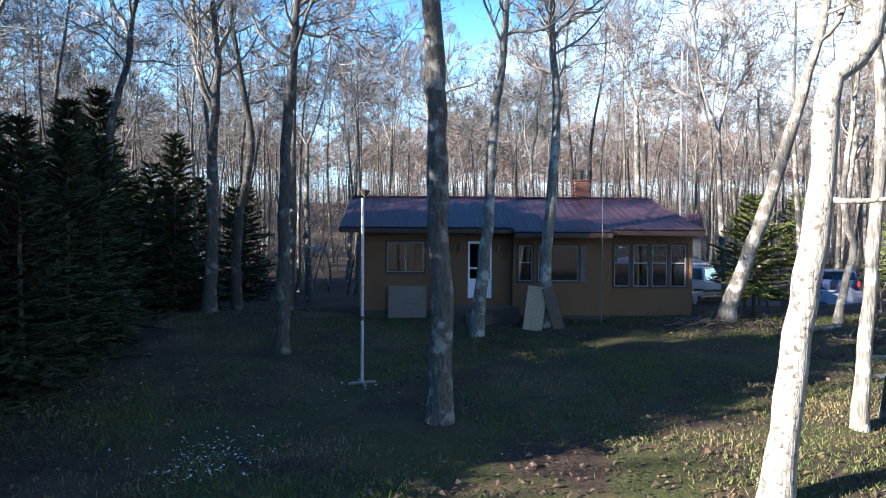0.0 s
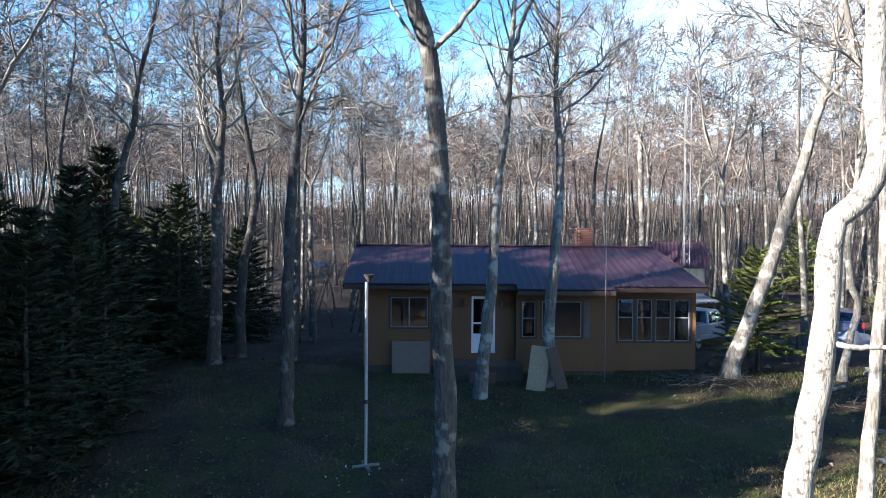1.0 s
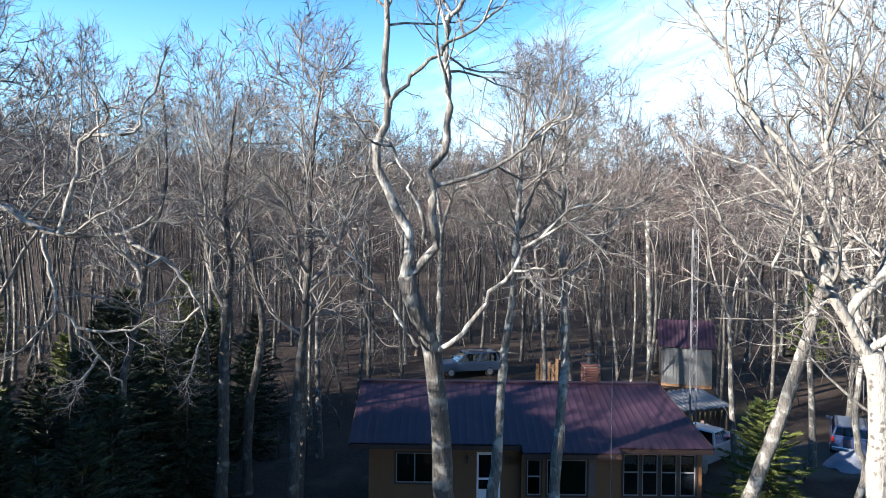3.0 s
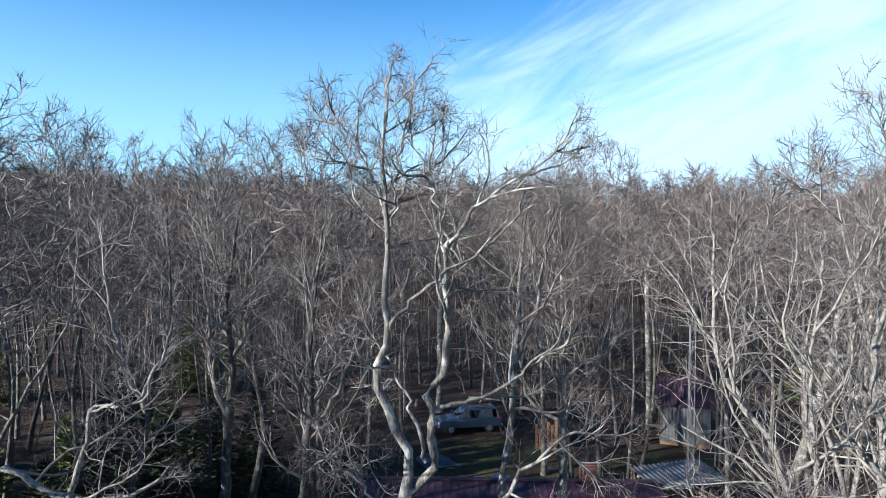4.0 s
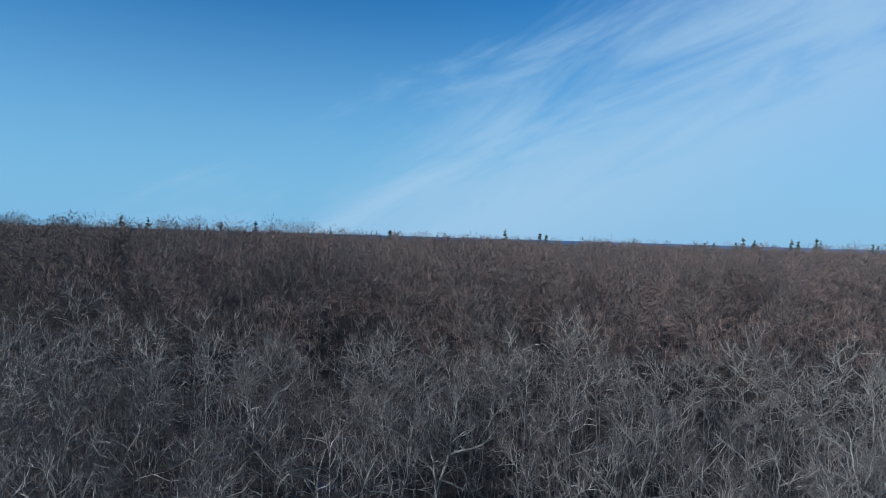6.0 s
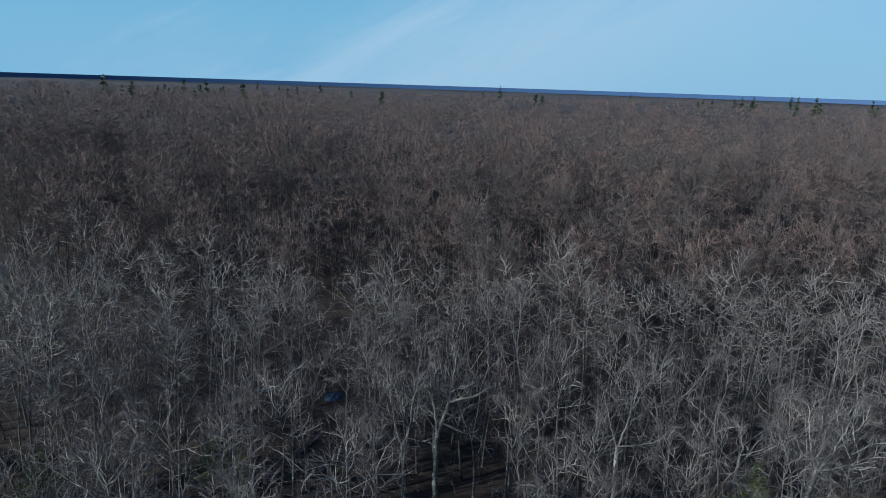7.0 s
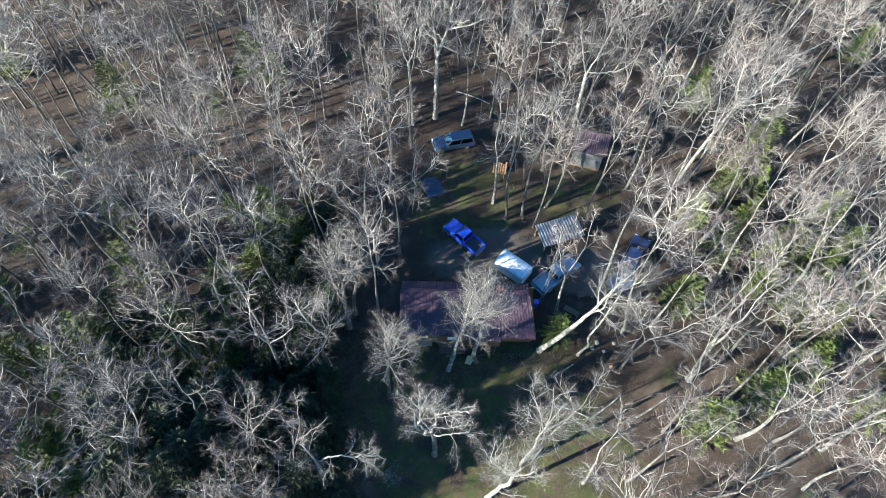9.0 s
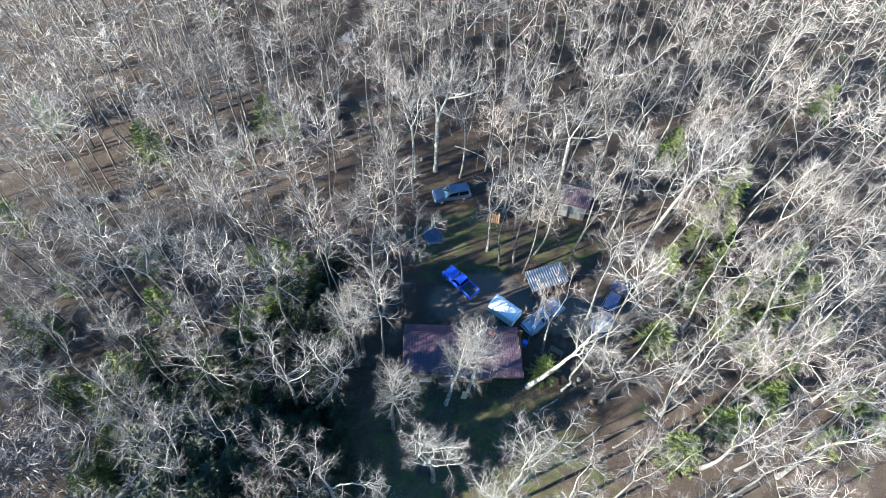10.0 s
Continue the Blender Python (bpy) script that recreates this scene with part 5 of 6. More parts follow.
def roof_sheet(x_lo0, x_hi0, y0, z0, x_lo1, x_hi1, y1, z1, pitch, thick=0.05):
    """A sloping metal sheet from eave (0) to ridge (1), with raised ribs running up the slope."""
    geo = Geo()
    n = max(2, int(round((x_hi0 - x_lo0) / pitch)))
    up = unit(np.cross([1, 0, 0], [0, y1 - y0, z1 - z0]))
    if up[2] < 0:
        up = -up
    prof = []
    for k in range(n):
        for f, h in ((0.0, 0.0), (0.62, 0.0), (0.74, 0.016), (0.86, 0.016), (0.98, 0.0)):
            prof.append(((k + f) / n, h))
    prof.append((1.0, 0.0))
    prof = np.array(prof)
    rows = []
    for s in np.linspace(0, 1, 9):
        lo, hi = x_lo0 + (x_lo1 - x_lo0) * s, x_hi0 + (x_hi1 - x_hi0) * s
        p = np.stack([lo + (hi - lo) * prof[:, 0], np.full(len(prof), y0 + (y1 - y0) * s), np.full(len(prof), z0 + (z1 - z0) * s)], -1)
        rows.append(p + prof[:, 1:2] * up)
    rows = np.array(rows) - np.array([HX, HY, 0])
    w = len(prof)
    i = (np.arange(8)[:, None] * w + np.arange(w - 1)[None]).ravel()
    geo.add(rows.reshape(-1, 3), np.stack([i, i + 1, i + w + 1, i + w], -1))
    under = rows[[0, 8]] - up * thick
    geo.add(under.reshape(-1, 3), np.stack([np.arange(w - 1), np.arange(w - 1) + w, np.arange(w - 1) + w + 1, np.arange(w - 1) + 1], -1), slot=1)
    return geo


RIDGE_Y, RIDGE_Z, SLOPE = 26.6, 4.46, 0.318


def eave_z(y):
    return RIDGE_Z - SLOPE * (RIDGE_Y - y)


for x0, x1, y0, r1 in ((-3.25, 2.75, 22.55, 2.75), (2.752, 6.10, 22.12, 6.10), (6.102, 9.36, 22.42, 8.75)):
    xl = -3.30 if x0 < 0 else x0
    sheet = geo_part("roof", roof_sheet(x0, x1, y0, eave_z(y0), xl, r1, RIDGE_Y, RIDGE_Z, 0.305), [M_ROOF, M_TRIM], house, False)
    part("fascia", hbox(bmesh.new(), x0, x1, y0 - 0.02, y0 + 0.02, eave_z(y0) - 0.20, eave_z(y0) - 0.045), M_TRIM, house)
    part("soffit", hbox(bmesh.new(), x0 + 0.02, x1 - 0.02, y0 + 0.022, 23.4, eave_z(y0) - 0.16, eave_z(y0) - 0.13), M_TRIM, house)
geo_part("roof", roof_sheet(-3.25, 8.9, 27.75, 4.02, -3.30, 8.75, RIDGE_Y, RIDGE_Z, 0.305), [M_ROOF, M_TRIM], house, False)
bm = bmesh.new()
hbox(bm, -3.3, 8.76, RIDGE_Y - 0.14, RIDGE_Y + 0.14, RIDGE_Z - 0.02, RIDGE_Z + 0.045, 0.02)
part("ridge_cap", bm, M_ROOF, house)


def gable(x, y0, y1, y2, z0, z1, z2, thick):
    bm = bmesh.new()
    pts = [(y0, z0), (y2, z2), (y1, z1)]
    a = [bm.verts.new((x - HX, y - HY, z)) for y, z in pts]
    b = [bm.verts.new((x + thick - HX, y - HY, z)) for y, z in pts]
    bm.faces.new(a)
    bm.faces.new(b[::-1])
    for k in range(3):
        j = (k + 1) % 3
        bm.faces.new((a[k], b[k], b[j], a[j]))
    bmesh.ops.recalc_face_normals(bm, faces=bm.faces)
    return bm


part("gable", gable(-2.6, 23.2, RIDGE_Y, 27.25, 3.22, RIDGE_Z - 0.10, 3.24, 0.1), M_SIDING, house)
part("gable", gable(8.6, 23.2, RIDGE_Y, 27.25, 2.98, RIDGE_Z - 0.10, 3.02, 0.1), M_SIDING, house)
for x, zx in ((-3.3, -3.24), (8.80, 9.40)):
    bm = rod(bmesh.new(), (zx - HX, 22.5 - HY, eave_z(22.5) - 0.06), (x - HX, RIDGE_Y - HY, RIDGE_Z - 0.04), 0.055, 4)
    part("barge_board", bm, M_TRIM, house)


def sash(x0, x1, z0, z1, y, paint, split, upright=True, depth=0.06):
    """A framed window set in the wall: frame bars, a meeting bar and a pane to each light."""
    ob = part("window", boxed(-1, 1, -1, 1, -1, 1), paint, house)
    bm = bmesh.new()
    t = 0.055
    hbox(bm, x0 - 0.05, x1 + 0.05, y - 0.035, y + depth, z0 - 0.05, z0 + 0.012)
    hbox(bm, x0 - 0.05, x1 + 0.05, y - 0.035, y + depth, z1 - 0.012, z1 + 0.05)
    hbox(bm, x0 - 0.05, x0 + 0.012, y - 0.035, y + depth, z0 + 0.012, z1 - 0.012)
    hbox(bm, x1 - 0.012, x1 + 0.05, y - 0.035, y + depth, z0 + 0.012, z1 - 0.012)
    me = ob.data
    bm.to_mesh(me)
    bm.free()
    bm = bmesh.new()
    g = 0.014
    for a0, a1, b0, b1 in ((x0 + g, x1 - g, z0 + g, z0 + g + t * 0.6), (x0 + g, x1 - g, z1 - g - t * 0.6, z1 - g),
                           (x0 + g, x0 + g + t * 0.6, z0 + g + t * 0.6, z1 - g - t * 0.6), (x1 - g - t * 0.6, x1 - g, z0 + g + t * 0.6, z1 - g - t * 0.6)):
        hbox(bm, a0, a1, y - 0.01, y + 0.03, b0, b1)
    for s in split:
        if upright:
            c = x0 + (x1 - x0) * s
            hbox(bm, c - 0.022, c + 0.022, y - 0.012, y + 0.032, z0 + 0.05, z1 - 0.05)
        else:
            c = z0 + (z1 - z0) * s
            hbox(bm, x0 + 0.05, x1 - 0.05, y - 0.012, y + 0.032, c - 0.022, c + 0.022)
    part("sash", bm, M_SASH, ob, "pale grey sash bars")
    lights = [0.0, *split, 1.0]
    for a, b in zip(lights, lights[1:]):
        if upright:
            p = hbox(bmesh.new(), x0 + 0.045 + (x1 - x0 - 0.09) * a, x0 + 0.045 + (x1 - x0 - 0.09) * b, y + 0.008, y + 0.014, z0 + 0.045, z1 - 0.045)
        else:
            p = hbox(bmesh.new(), x0 + 0.045, x1 - 0.045, y + 0.008, y + 0.014, z0 + 0.045 + (z1 - z0 - 0.09) * a, z0 + 0.045 + (z1 - z0 - 0.09) * b)
        pane = part("pane", p, M_GLASS, ob)
        pane.visible_shadow = False
    return ob


sash(*WIN1, 23.16, M_TRIM, [0.5])
sash(*WIN2, 22.87, M_TRIM, [0.52], False)
sash(*WIN3, 22.87, M_TRIM, [])
M_SCREEN = material("insect_screen", (0.060, 0.066, 0.080), (0.048, 0.053, 0.064), 0.7, 60)
for x0, x1, z0, z1 in PORCH:
    light = sash(x0, x1, z0, z1, 23.43, M_TRIM, [0.56], False)
    part("insect_screen", hbox(bmesh.new(), x0 + 0.05, x1 - 0.05, 23.47, 23.474, z0 + 0.06, z0 + 0.54 * (z1 - z0)), M_SCREEN, light, "grey insect screen")
    bm = bmesh.new()
    for k in range(9):
        hbox(bm, x0 + 0.05 + 0.054 * k, x0 + 0.05 + 0.054 * k + 0.05, 23.60 + 0.012 * (k % 2), 23.61 + 0.012 * (k % 2), z1 - 0.42 - 0.02 * (k % 3), z1 - 0.16)
    part("valance", bm, M_WHITE, light, "short white curtain")
for k in range(3):
    bm = bmesh.new()
    y0 = 23.9 + 0.9 * k
    hbox(bm, 9.20, 9.40, y0 - 0.04, y0 + 0.03, 1.08, 2.55)
    hbox(bm, 9.20, 9.40, y0 + 0.77, y0 + 0.84, 1.08, 2.55)
    hbox(bm, 9.20, 9.40, y0 + 0.032, y0 + 0.768, 1.78, 1.84)
    ob = part("window", bm, M_TRIM, house)
    pane = part("pane", hbox(bmesh.new(), 9.27, 9.276, y0 + 0.032, y0 + 0.768, 1.08, 2.55), M_GLASS, ob)
    pane.visible_shadow = False
# olive strips behind the glass stand in for a reflection
bm = bmesh.new()
for k in range(14):
    hbox(bm, 3.72 + 0.094 * k, 3.72 + 0.094 * k + 0.085, 23.02 + 0.02 * (k % 2), 23.05 + 0.02 * (k % 2), 1.30, 2.40)
part("curtain", bm, M_OLIVE, house, "olive sheet standing in for a reflection in the large window")
bm = bmesh.new()
for a in (5.18, 5.36):
    hbox(bm, a, a + 0.03, 22.83, 22.858, 1.27, 2.58)
for k in range(12):
    hbox(bm, 5.212, 5.358, 22.838, 22.856, 1.29 + 0.107 * k, 1.37 + 0.107 * k)
part("shutter", bm, material("grey_shutter", (0.10, 0.085, 0.095), None, 0.7, 6), house, "grey louvred shutter")

door = part("door", hbox(bmesh.new(), 1.28, 2.03, 23.18, 23.215, 0.68, 1.28), M_WHITE, house, "white storm door with tall glass")
bm = bmesh.new()
hbox(bm, 1.235, 1.30, 23.165, 23.225, 0.67, 2.69)
hbox(bm, 2.01, 2.075, 23.165, 23.225, 0.67, 2.69)
hbox(bm, 1.302, 2.008, 23.165, 23.225, 2.60, 2.69)
hbox(bm, 1.302, 2.008, 23.17, 23.22, 1.282, 1.36)
hbox(bm, 1.302, 2.008, 23.17, 23.22, 1.70, 1.77)
part("door_frame", bm, M_WHITE, door)
for z0, z1 in ((1.362, 1.698), (1.772, 2.598)):
    pane = part("pane", hbox(bmesh.new(), 1.302, 2.008, 23.192, 23.198, z0, z1), M_GLASS, door)
    pane.visible_shadow = False
part("door_handle", hbox(bmesh.new(), 1.96, 1.985, 23.13, 23.168, 1.60, 1.74, 0.006), M_BLACK, door)


def brick_stack():
    ob = part("chimney", hbox(bmesh.new(), 5.75, 6.31, 26.55, 27.05, 4.0, 5.14), M_MORTAR, house, "red brick chimney with a dark flue")
    proto = boxed(-0.095, 0.095, -0.045, 0.045, -0.031, 0.031)
    me = bpy.data.meshes.new("brick")
    proto.to_mesh(me)
    proto.free()
    me.materials.append(M_BRICK)
    for row in range(14):
        z = 4.27 + 0.072 * row
        if z > 5.12:
            break
        for k in range(3):
            off = 0.05 * (row % 2)
            for y, turn in ((26.585, 0), (27.015, 0)):
                b = new("brick", me)
                b.parent = ob
                b.location = (5.86 + 0.19 * k + off - 0.02 - HX, y - 0.042 * (1 if y < 26.8 else -1) - HY, z)
        for k in range(2):
            for x, s in ((5.745, 1), (6.315, -1)):
                b = new("brick", me)
                b.parent = ob
                b.rotation_euler = (0, 0, radians(90))
                b.location = (x + 0.0 - HX, 26.69 + 0.21 * k + 0.03 * (row % 2) - HY, z)
    bm = hbox(bmesh.new(), 5.70, 6.36, 26.5, 27.1, 5.142, 5.21, 0.015)
    part("coping", bm, M_BRICK, ob)
    part("flue", rod(bmesh.new(), (6.03 - HX, 26.8 - HY, 5.2), (6.03 - HX, 26.8 - HY, 5.52), 0.13, 14), M_BLACK, ob)
    part("flue_cap", rod(bmesh.new(), (6.03 - HX, 26.8 - HY, 5.56), (6.03 - HX, 26.8 - HY, 5.60), 0.19, 14), M_BLACK, ob)


brick_stack()


def wall_lantern(x, y, z):
    ob = empty("wall_lantern", Matrix.Translation((x, y, z)), "small black lantern fixed to the cabin wall", "lamp", "wall lanterns")
    part("bracket", boxed(-0.05, 0.05, 0.02, 0.035, -0.14, 0.14, bevel=0.006), M_BLACK, ob)
    bm = rod(bmesh.new(), (0, -0.08, -0.1), (0, -0.08, 0.08), 0.055, 6)
    part("glass_body", bm, M_LANTERN, ob)
    bm = bmesh.new()
    bmesh.ops.create_cone(bm, cap_ends=True, segments=6, radius1=0.085, radius2=0.015, depth=0.1, matrix=Matrix.Translation((0, -0.08, 0.13)))
    rod(bm, (0, -0.08, -0.13), (0, -0.08, -0.1), 0.06, 6)
    rod(bm, (0, 0.02, 0.02), (0, -0.08, 0.1), 0.012, 5)
    part("hood", bm, M_BLACK, ob)


wall_lantern(0.92, 23.115, 2.45)
wall_lantern(2.28, 23.115, 2.45)


def wall_ornament():
    """A pressed iron ornament: two pairs of wings on a slim body."""
    bm = bmesh.new()
    for s in (-1, 1):
        for pts in (((0, 0.05), (0.14, 0.16), (0.30, 0.14), (0.26, 0.02), (0.04, -0.01)), ((0, -0.01), (0.18, -0.02), (0.22, -0.10), (0.12, -0.17), (0.02, -0.08))):
            v = [bm.verts.new((s * a, -0.03 - 0.12 * a, b)) for a, b in pts]
            bm.faces.new(v if s > 0 else v[::-1])
    bmesh.ops.solidify(bm, geom=bm.faces[:], thickness=0.012)
    rod(bm, (0, -0.03, -0.12), (0, -0.03, 0.12), 0.02, 6)
    ob = part("wall_ornament", bm, M_RUST)
    ob.location = (2.52, 23.12, 2.42)
    tagged(ob, "rust brown pressed metal ornament on the siding", "ornament")


wall_ornament()


def door_step():
    ob = empty("door_step", Matrix.Translation((1.7, 22.6, float(terrain(1.7, 22.6)))), "low dark timber landing below the door", "step")
    for k in range(6):
        part("board", boxed(-1.25, 1.25, -0.5 + 0.165 * k, -0.5 + 0.165 * k + 0.155, 0.40, 0.44, bevel=0.005), M_OLDWOOD, ob)
    for x in (-1.2, 0, 1.2):
        part("joist", boxed(x - 0.04, x + 0.04, -0.48, 0.46, -0.1, 0.398), M_OLDWOOD, ob)
    part("front_skirt", boxed(-1.25, 1.25, -0.525, -0.502, -0.12, 0.395), M_DARK, ob)
    part("tread", boxed(-0.6, 0.3, -0.86, -0.53, 0.18, 0.22, bevel=0.005), M_OLDWOOD, ob)
    part("riser", boxed(-0.6, 0.3, -0.84, -0.81, -0.1, 0.178), M_OLDWOOD, ob)


door_step()


def leaning_board(name, x, y, z0, wide, tall, tilt, turn, mat, label, side=0.0, battens=False):
    m = Matrix.Translation((x, y, z0)) @ pose(0, 0, 0, 0, 0, turn) @ pose(0, 0, 0, -tilt, 0, 0) @ pose(0, 0, 0, 0, side, 0)
    bm = bmesh.new()
    box(bm, -wide / 2, wide / 2, -0.012, 0.012, 0, tall, 0.004)
    ob = part(name, bm, mat)
    ob.matrix_world = m
    tagged(ob, label, "board")
    if battens:
        part("batten", boxed(-wide / 2 + 0.01, wide / 2 - 0.01, 0.0125, 0.035, 0.2, 0.28), M_OLDWOOD, ob)
    return ob


leaning_board("plywood_sheet", -0.90, 22.80, 0.0, 1.34, 1.12, 8, 0, M_PLY, "weathered plywood sheet leaning on the cabin wall", battens=True)
leaning_board("chip_board_panel", 3.22, 21.08, float(terrain(3.2, 21.1)), 0.62, 1.45, 12, -8, M_OSB, "speckled tan chipboard panel leaning on a tree", 7)
leaning_board("plank_panel", 4.12, 21.12, float(terrain(4.1, 21.1)), 0.40, 1.42, 10, 15, M_OLDWOOD, "dark weathered panel propped against a tree", -13)


# ---------------------------------------------------------------- poles and masts
def yard_pole():
    x, y = -1.65, 15.2
    ob = empty("yard_pole", Matrix.Translation((x, y, float(terrain(x, y)))), "tall pale metal pole on a crossed foot in the grass", "pole")
    part("shaft", rod(bmesh.new(), (0, 0, 0.05), (0, 0, 4.35), 0.038, 12), M_POLE, ob)
    part("collar", rod(bmesh.new(), (0, 0, 1.50), (0, 0, 1.60), 0.055, 12), M_BLACK, ob)
    for a in (20, 110):
        c, s = math.cos(radians(a)), math.sin(radians(a))
        part("foot", rod(bmesh.new(), (-0.32 * c, -0.32 * s, 0.04), (0.32 * c, 0.32 * s, 0.04), 0.04, 6), M_CONCRETE, ob)
    bm = bmesh.new()
    bmesh.ops.create_cone(bm, cap_ends=True, segments=10, radius1=0.02, radius2=0.13, depth=0.16, matrix=Matrix.Translation((0.05, 0, 4.44)))
    part("cup", bm, M_OLDWOOD, ob)


yard_pole()


def lattice_mast(x, y, height):
    ob = empty("lattice_mast", Matrix.Translation((x, y, float(terrain(x, y)))), "slim steel lattice mast behind the cabin", "mast")
    r = 0.17
    legs = [(r * math.cos(radians(90 + 120 * k)), r * math.sin(radians(90 + 120 * k))) for k in range(3)]
    for a, b in legs:
        part("leg", rod(bmesh.new(), (a, b, -0.1), (a * 0.9, b * 0.9, height), 0.02, 6), M_MAST, ob)
    bm = bmesh.new()
    n = int(height / 0.42)
    for k in range(n):
        z0, z1 = k * height / n, (k + 1) * height / n
        for j in range(3):
            a, b = legs[j], legs[(j + 1) % 3]
            rod(bm, (a[0], a[1], z0), (b[0], b[1], z1 if k % 2 else z0 + 0.2), 0.009, 4)
    part("lacing", bm, M_MAST, ob)
    part("top_rod", rod(bmesh.new(), (0, 0, height - 0.4), (0, 0, height + 1.4), 0.018, 6), M_MAST, ob)
    for k, a in enumerate((-35, 80)):
        c, s = math.cos(radians(a)), math.sin(radians(a))
        part("guy_wire", rod(bmesh.new(), (0, 0, height * 0.55), (3.2 * c, 3.2 * s, 0.0), 0.006, 4), M_MAST, ob)


lattice_mast(10.6, 27.7, 11.0)


def aerial_pole():
    ob = empty("aerial_pole", Matrix.Translation((5.72, 22.02, float(terrain(5.72, 22.02)))), "thin aerial pole rising past the eave", "pole")
    part("shaft", rod(bmesh.new(), (0, 0, -0.1), (0, 0, 7.0), 0.013, 8), M_MAST, ob)
    for k, z in enumerate((6.2, 6.5, 6.8)):
        part("crossbar", rod(bmesh.new(), (-0.35 + 0.07 * k, 0, z), (0.35 - 0.07 * k, 0, z), 0.008, 5), M_MAST, ob)


aerial_pole()


# ---------------------------------------------------------------- vehicles
def loft(profile, half, top_in=0.0, z_from=0.0, bevel=0.04):
    """A side outline (x, z) given a width; points above z_from are drawn in towards the top."""
    bm = bmesh.new()
    zmax = max(z for _, z in profile)
    rows = []
    for s in (-1, 1):
        rows.append([bm.verts.new((x, s * (half - top_in * max(0, (z - z_from) / max(zmax - z_from, 1e-6))), z)) for x, z in profile])
    bm.faces.new(rows[0])
    bm.faces.new(rows[1][::-1])
    n = len(profile)
    for k in range(n):
        j = (k + 1) % n
        bm.faces.new((rows[0][k], rows[1][k], rows[1][j], rows[0][j]))
    bmesh.ops.recalc_face_normals(bm, faces=bm.faces)
    if bevel:
        bmesh.ops.bevel(bm, geom=bm.edges[:], offset=bevel, segments=2, profile=0.6, affect="EDGES")
    return bm


def slab(corners, thick=0.012):
    """A thin pane through four corners."""
    bm = bmesh.new()
    bm.faces.new([bm.verts.new(c) for c in corners])
    bmesh.ops.solidify(bm, geom=bm.faces[:], thickness=thick)
    return bm


def add_wheel(parent, x, y, r, wide):
    bm = bmesh.new()
    bmesh.ops.create_cone(bm, cap_ends=True, segments=20, radius1=r, radius2=r, depth=wide, matrix=Matrix.Translation((x, y, r)) @ pose(0, 0, 0, 90, 0, 0))
    bmesh.ops.bevel(bm, geom=[e for e in bm.edges if len(e.link_faces) == 2 and any(len(f.verts) > 4 for f in e.link_faces)], offset=0.03, segments=2, affect="EDGES")
    wheel = part("wheel", bm, M_TYRE, parent)
    s = 1 if y > 0 else -1
    part("rim", rod(bmesh.new(), (x, y + s * (wide / 2 - 0.03), r), (x, y + s * (wide / 2 + 0.008), r), r * 0.62, 14), M_RIM, wheel)


def greenhouse(ob, paint, xs, z0, z1, half, inset):
    """The upper body with its glass: xs = foot and head of the rear window, head and foot of the windscreen."""
    xa, xb, xc, xd = xs
    part("upper_body", loft([(xa, z0), (xb, z1), (xc, z1), (xd, z0)], half, inset, z0, 0.05), paint, ob)
    def side_y(z):
        return half - inset * (z - z0) / (z1 - z0) + 0.008
    def at(f, foot, head):
        return foot + (head - foot) * f
    za, zb = z0 + 0.10 * (z1 - z0), z0 + 0.88 * (z1 - z0)
    for s in (-1, 1):
        mid = (xb + xc) / 2
        for u0, u1 in ((0.0, 0.47), (0.53, 1.0)):
            lo0, lo1 = at(0.1, xa, xb) + 0.12, at(0.1, xd, xc) - 0.12
            hi0, hi1 = at(0.88, xa, xb) + 0.10, at(0.88, xd, xc) - 0.10
            part("side_window", slab([(lo0 + (lo1 - lo0) * u0, s * side_y(za), za), (lo0 + (lo1 - lo0) * u1, s * side_y(za), za),
                                      (hi0 + (hi1 - hi0) * u1, s * side_y(zb), zb), (hi0 + (hi1 - hi0) * u0, s * side_y(zb), zb)]), M_CARGLASS, ob)
    for foot, head, out, nm in ((xd, xc, 0.010, "windscreen"), (xa, xb, -0.010, "rear_window")):
        k0, k1 = at(0.1, foot, head) + out, at(0.88, foot, head) + out
        w0, w1 = side_y(za) - 0.10, side_y(zb) - 0.10
        part(nm, slab([(k0, -w0, za + 0.01), (k0, w0, za + 0.01), (k1, w1, zb + 0.01), (k1, -w1, zb + 0.01)]), M_CARGLASS, ob)


def lights_and_bumpers(ob, front, rear, half, z, trim):
    for s in (-1, 1):
        part("headlight", boxed(front - 0.02, front + 0.035, s * (half - 0.2) - 0.15, s * (half - 0.2) + 0.15, z - 0.07, z + 0.08, bevel=0.015), M_LAMPGLASS, ob)
        part("tail_light", boxed(rear - 0.03, rear + 0.02, s * (half - 0.1) - 0.06, s * (half - 0.1) + 0.06, z - 0.02, z + 0.24, bevel=0.015), M_REDLENS, ob)
        part("door_mirror", boxed(0.82, 0.96, s * (half + 0.08) - 0.08, s * (half + 0.08) + 0.08, z + 0.32, z + 0.46, bevel=0.02), trim, ob)
    part("grille", boxed(front - 0.01, front + 0.025, -0.45, 0.45, z - 0.1, z + 0.1, bevel=0.01), M_BLACK, ob)
    part("front_bumper", boxed(front - 0.1, front + 0.12, -half + 0.03, half - 0.03, z - 0.42, z - 0.2, bevel=0.04), M_CHROME, ob)
    part("rear_bumper", boxed(rear - 0.12, rear + 0.1, -half + 0.05, half - 0.05, z - 0.42, z - 0.22, bevel=0.04), M_CHROME, ob)


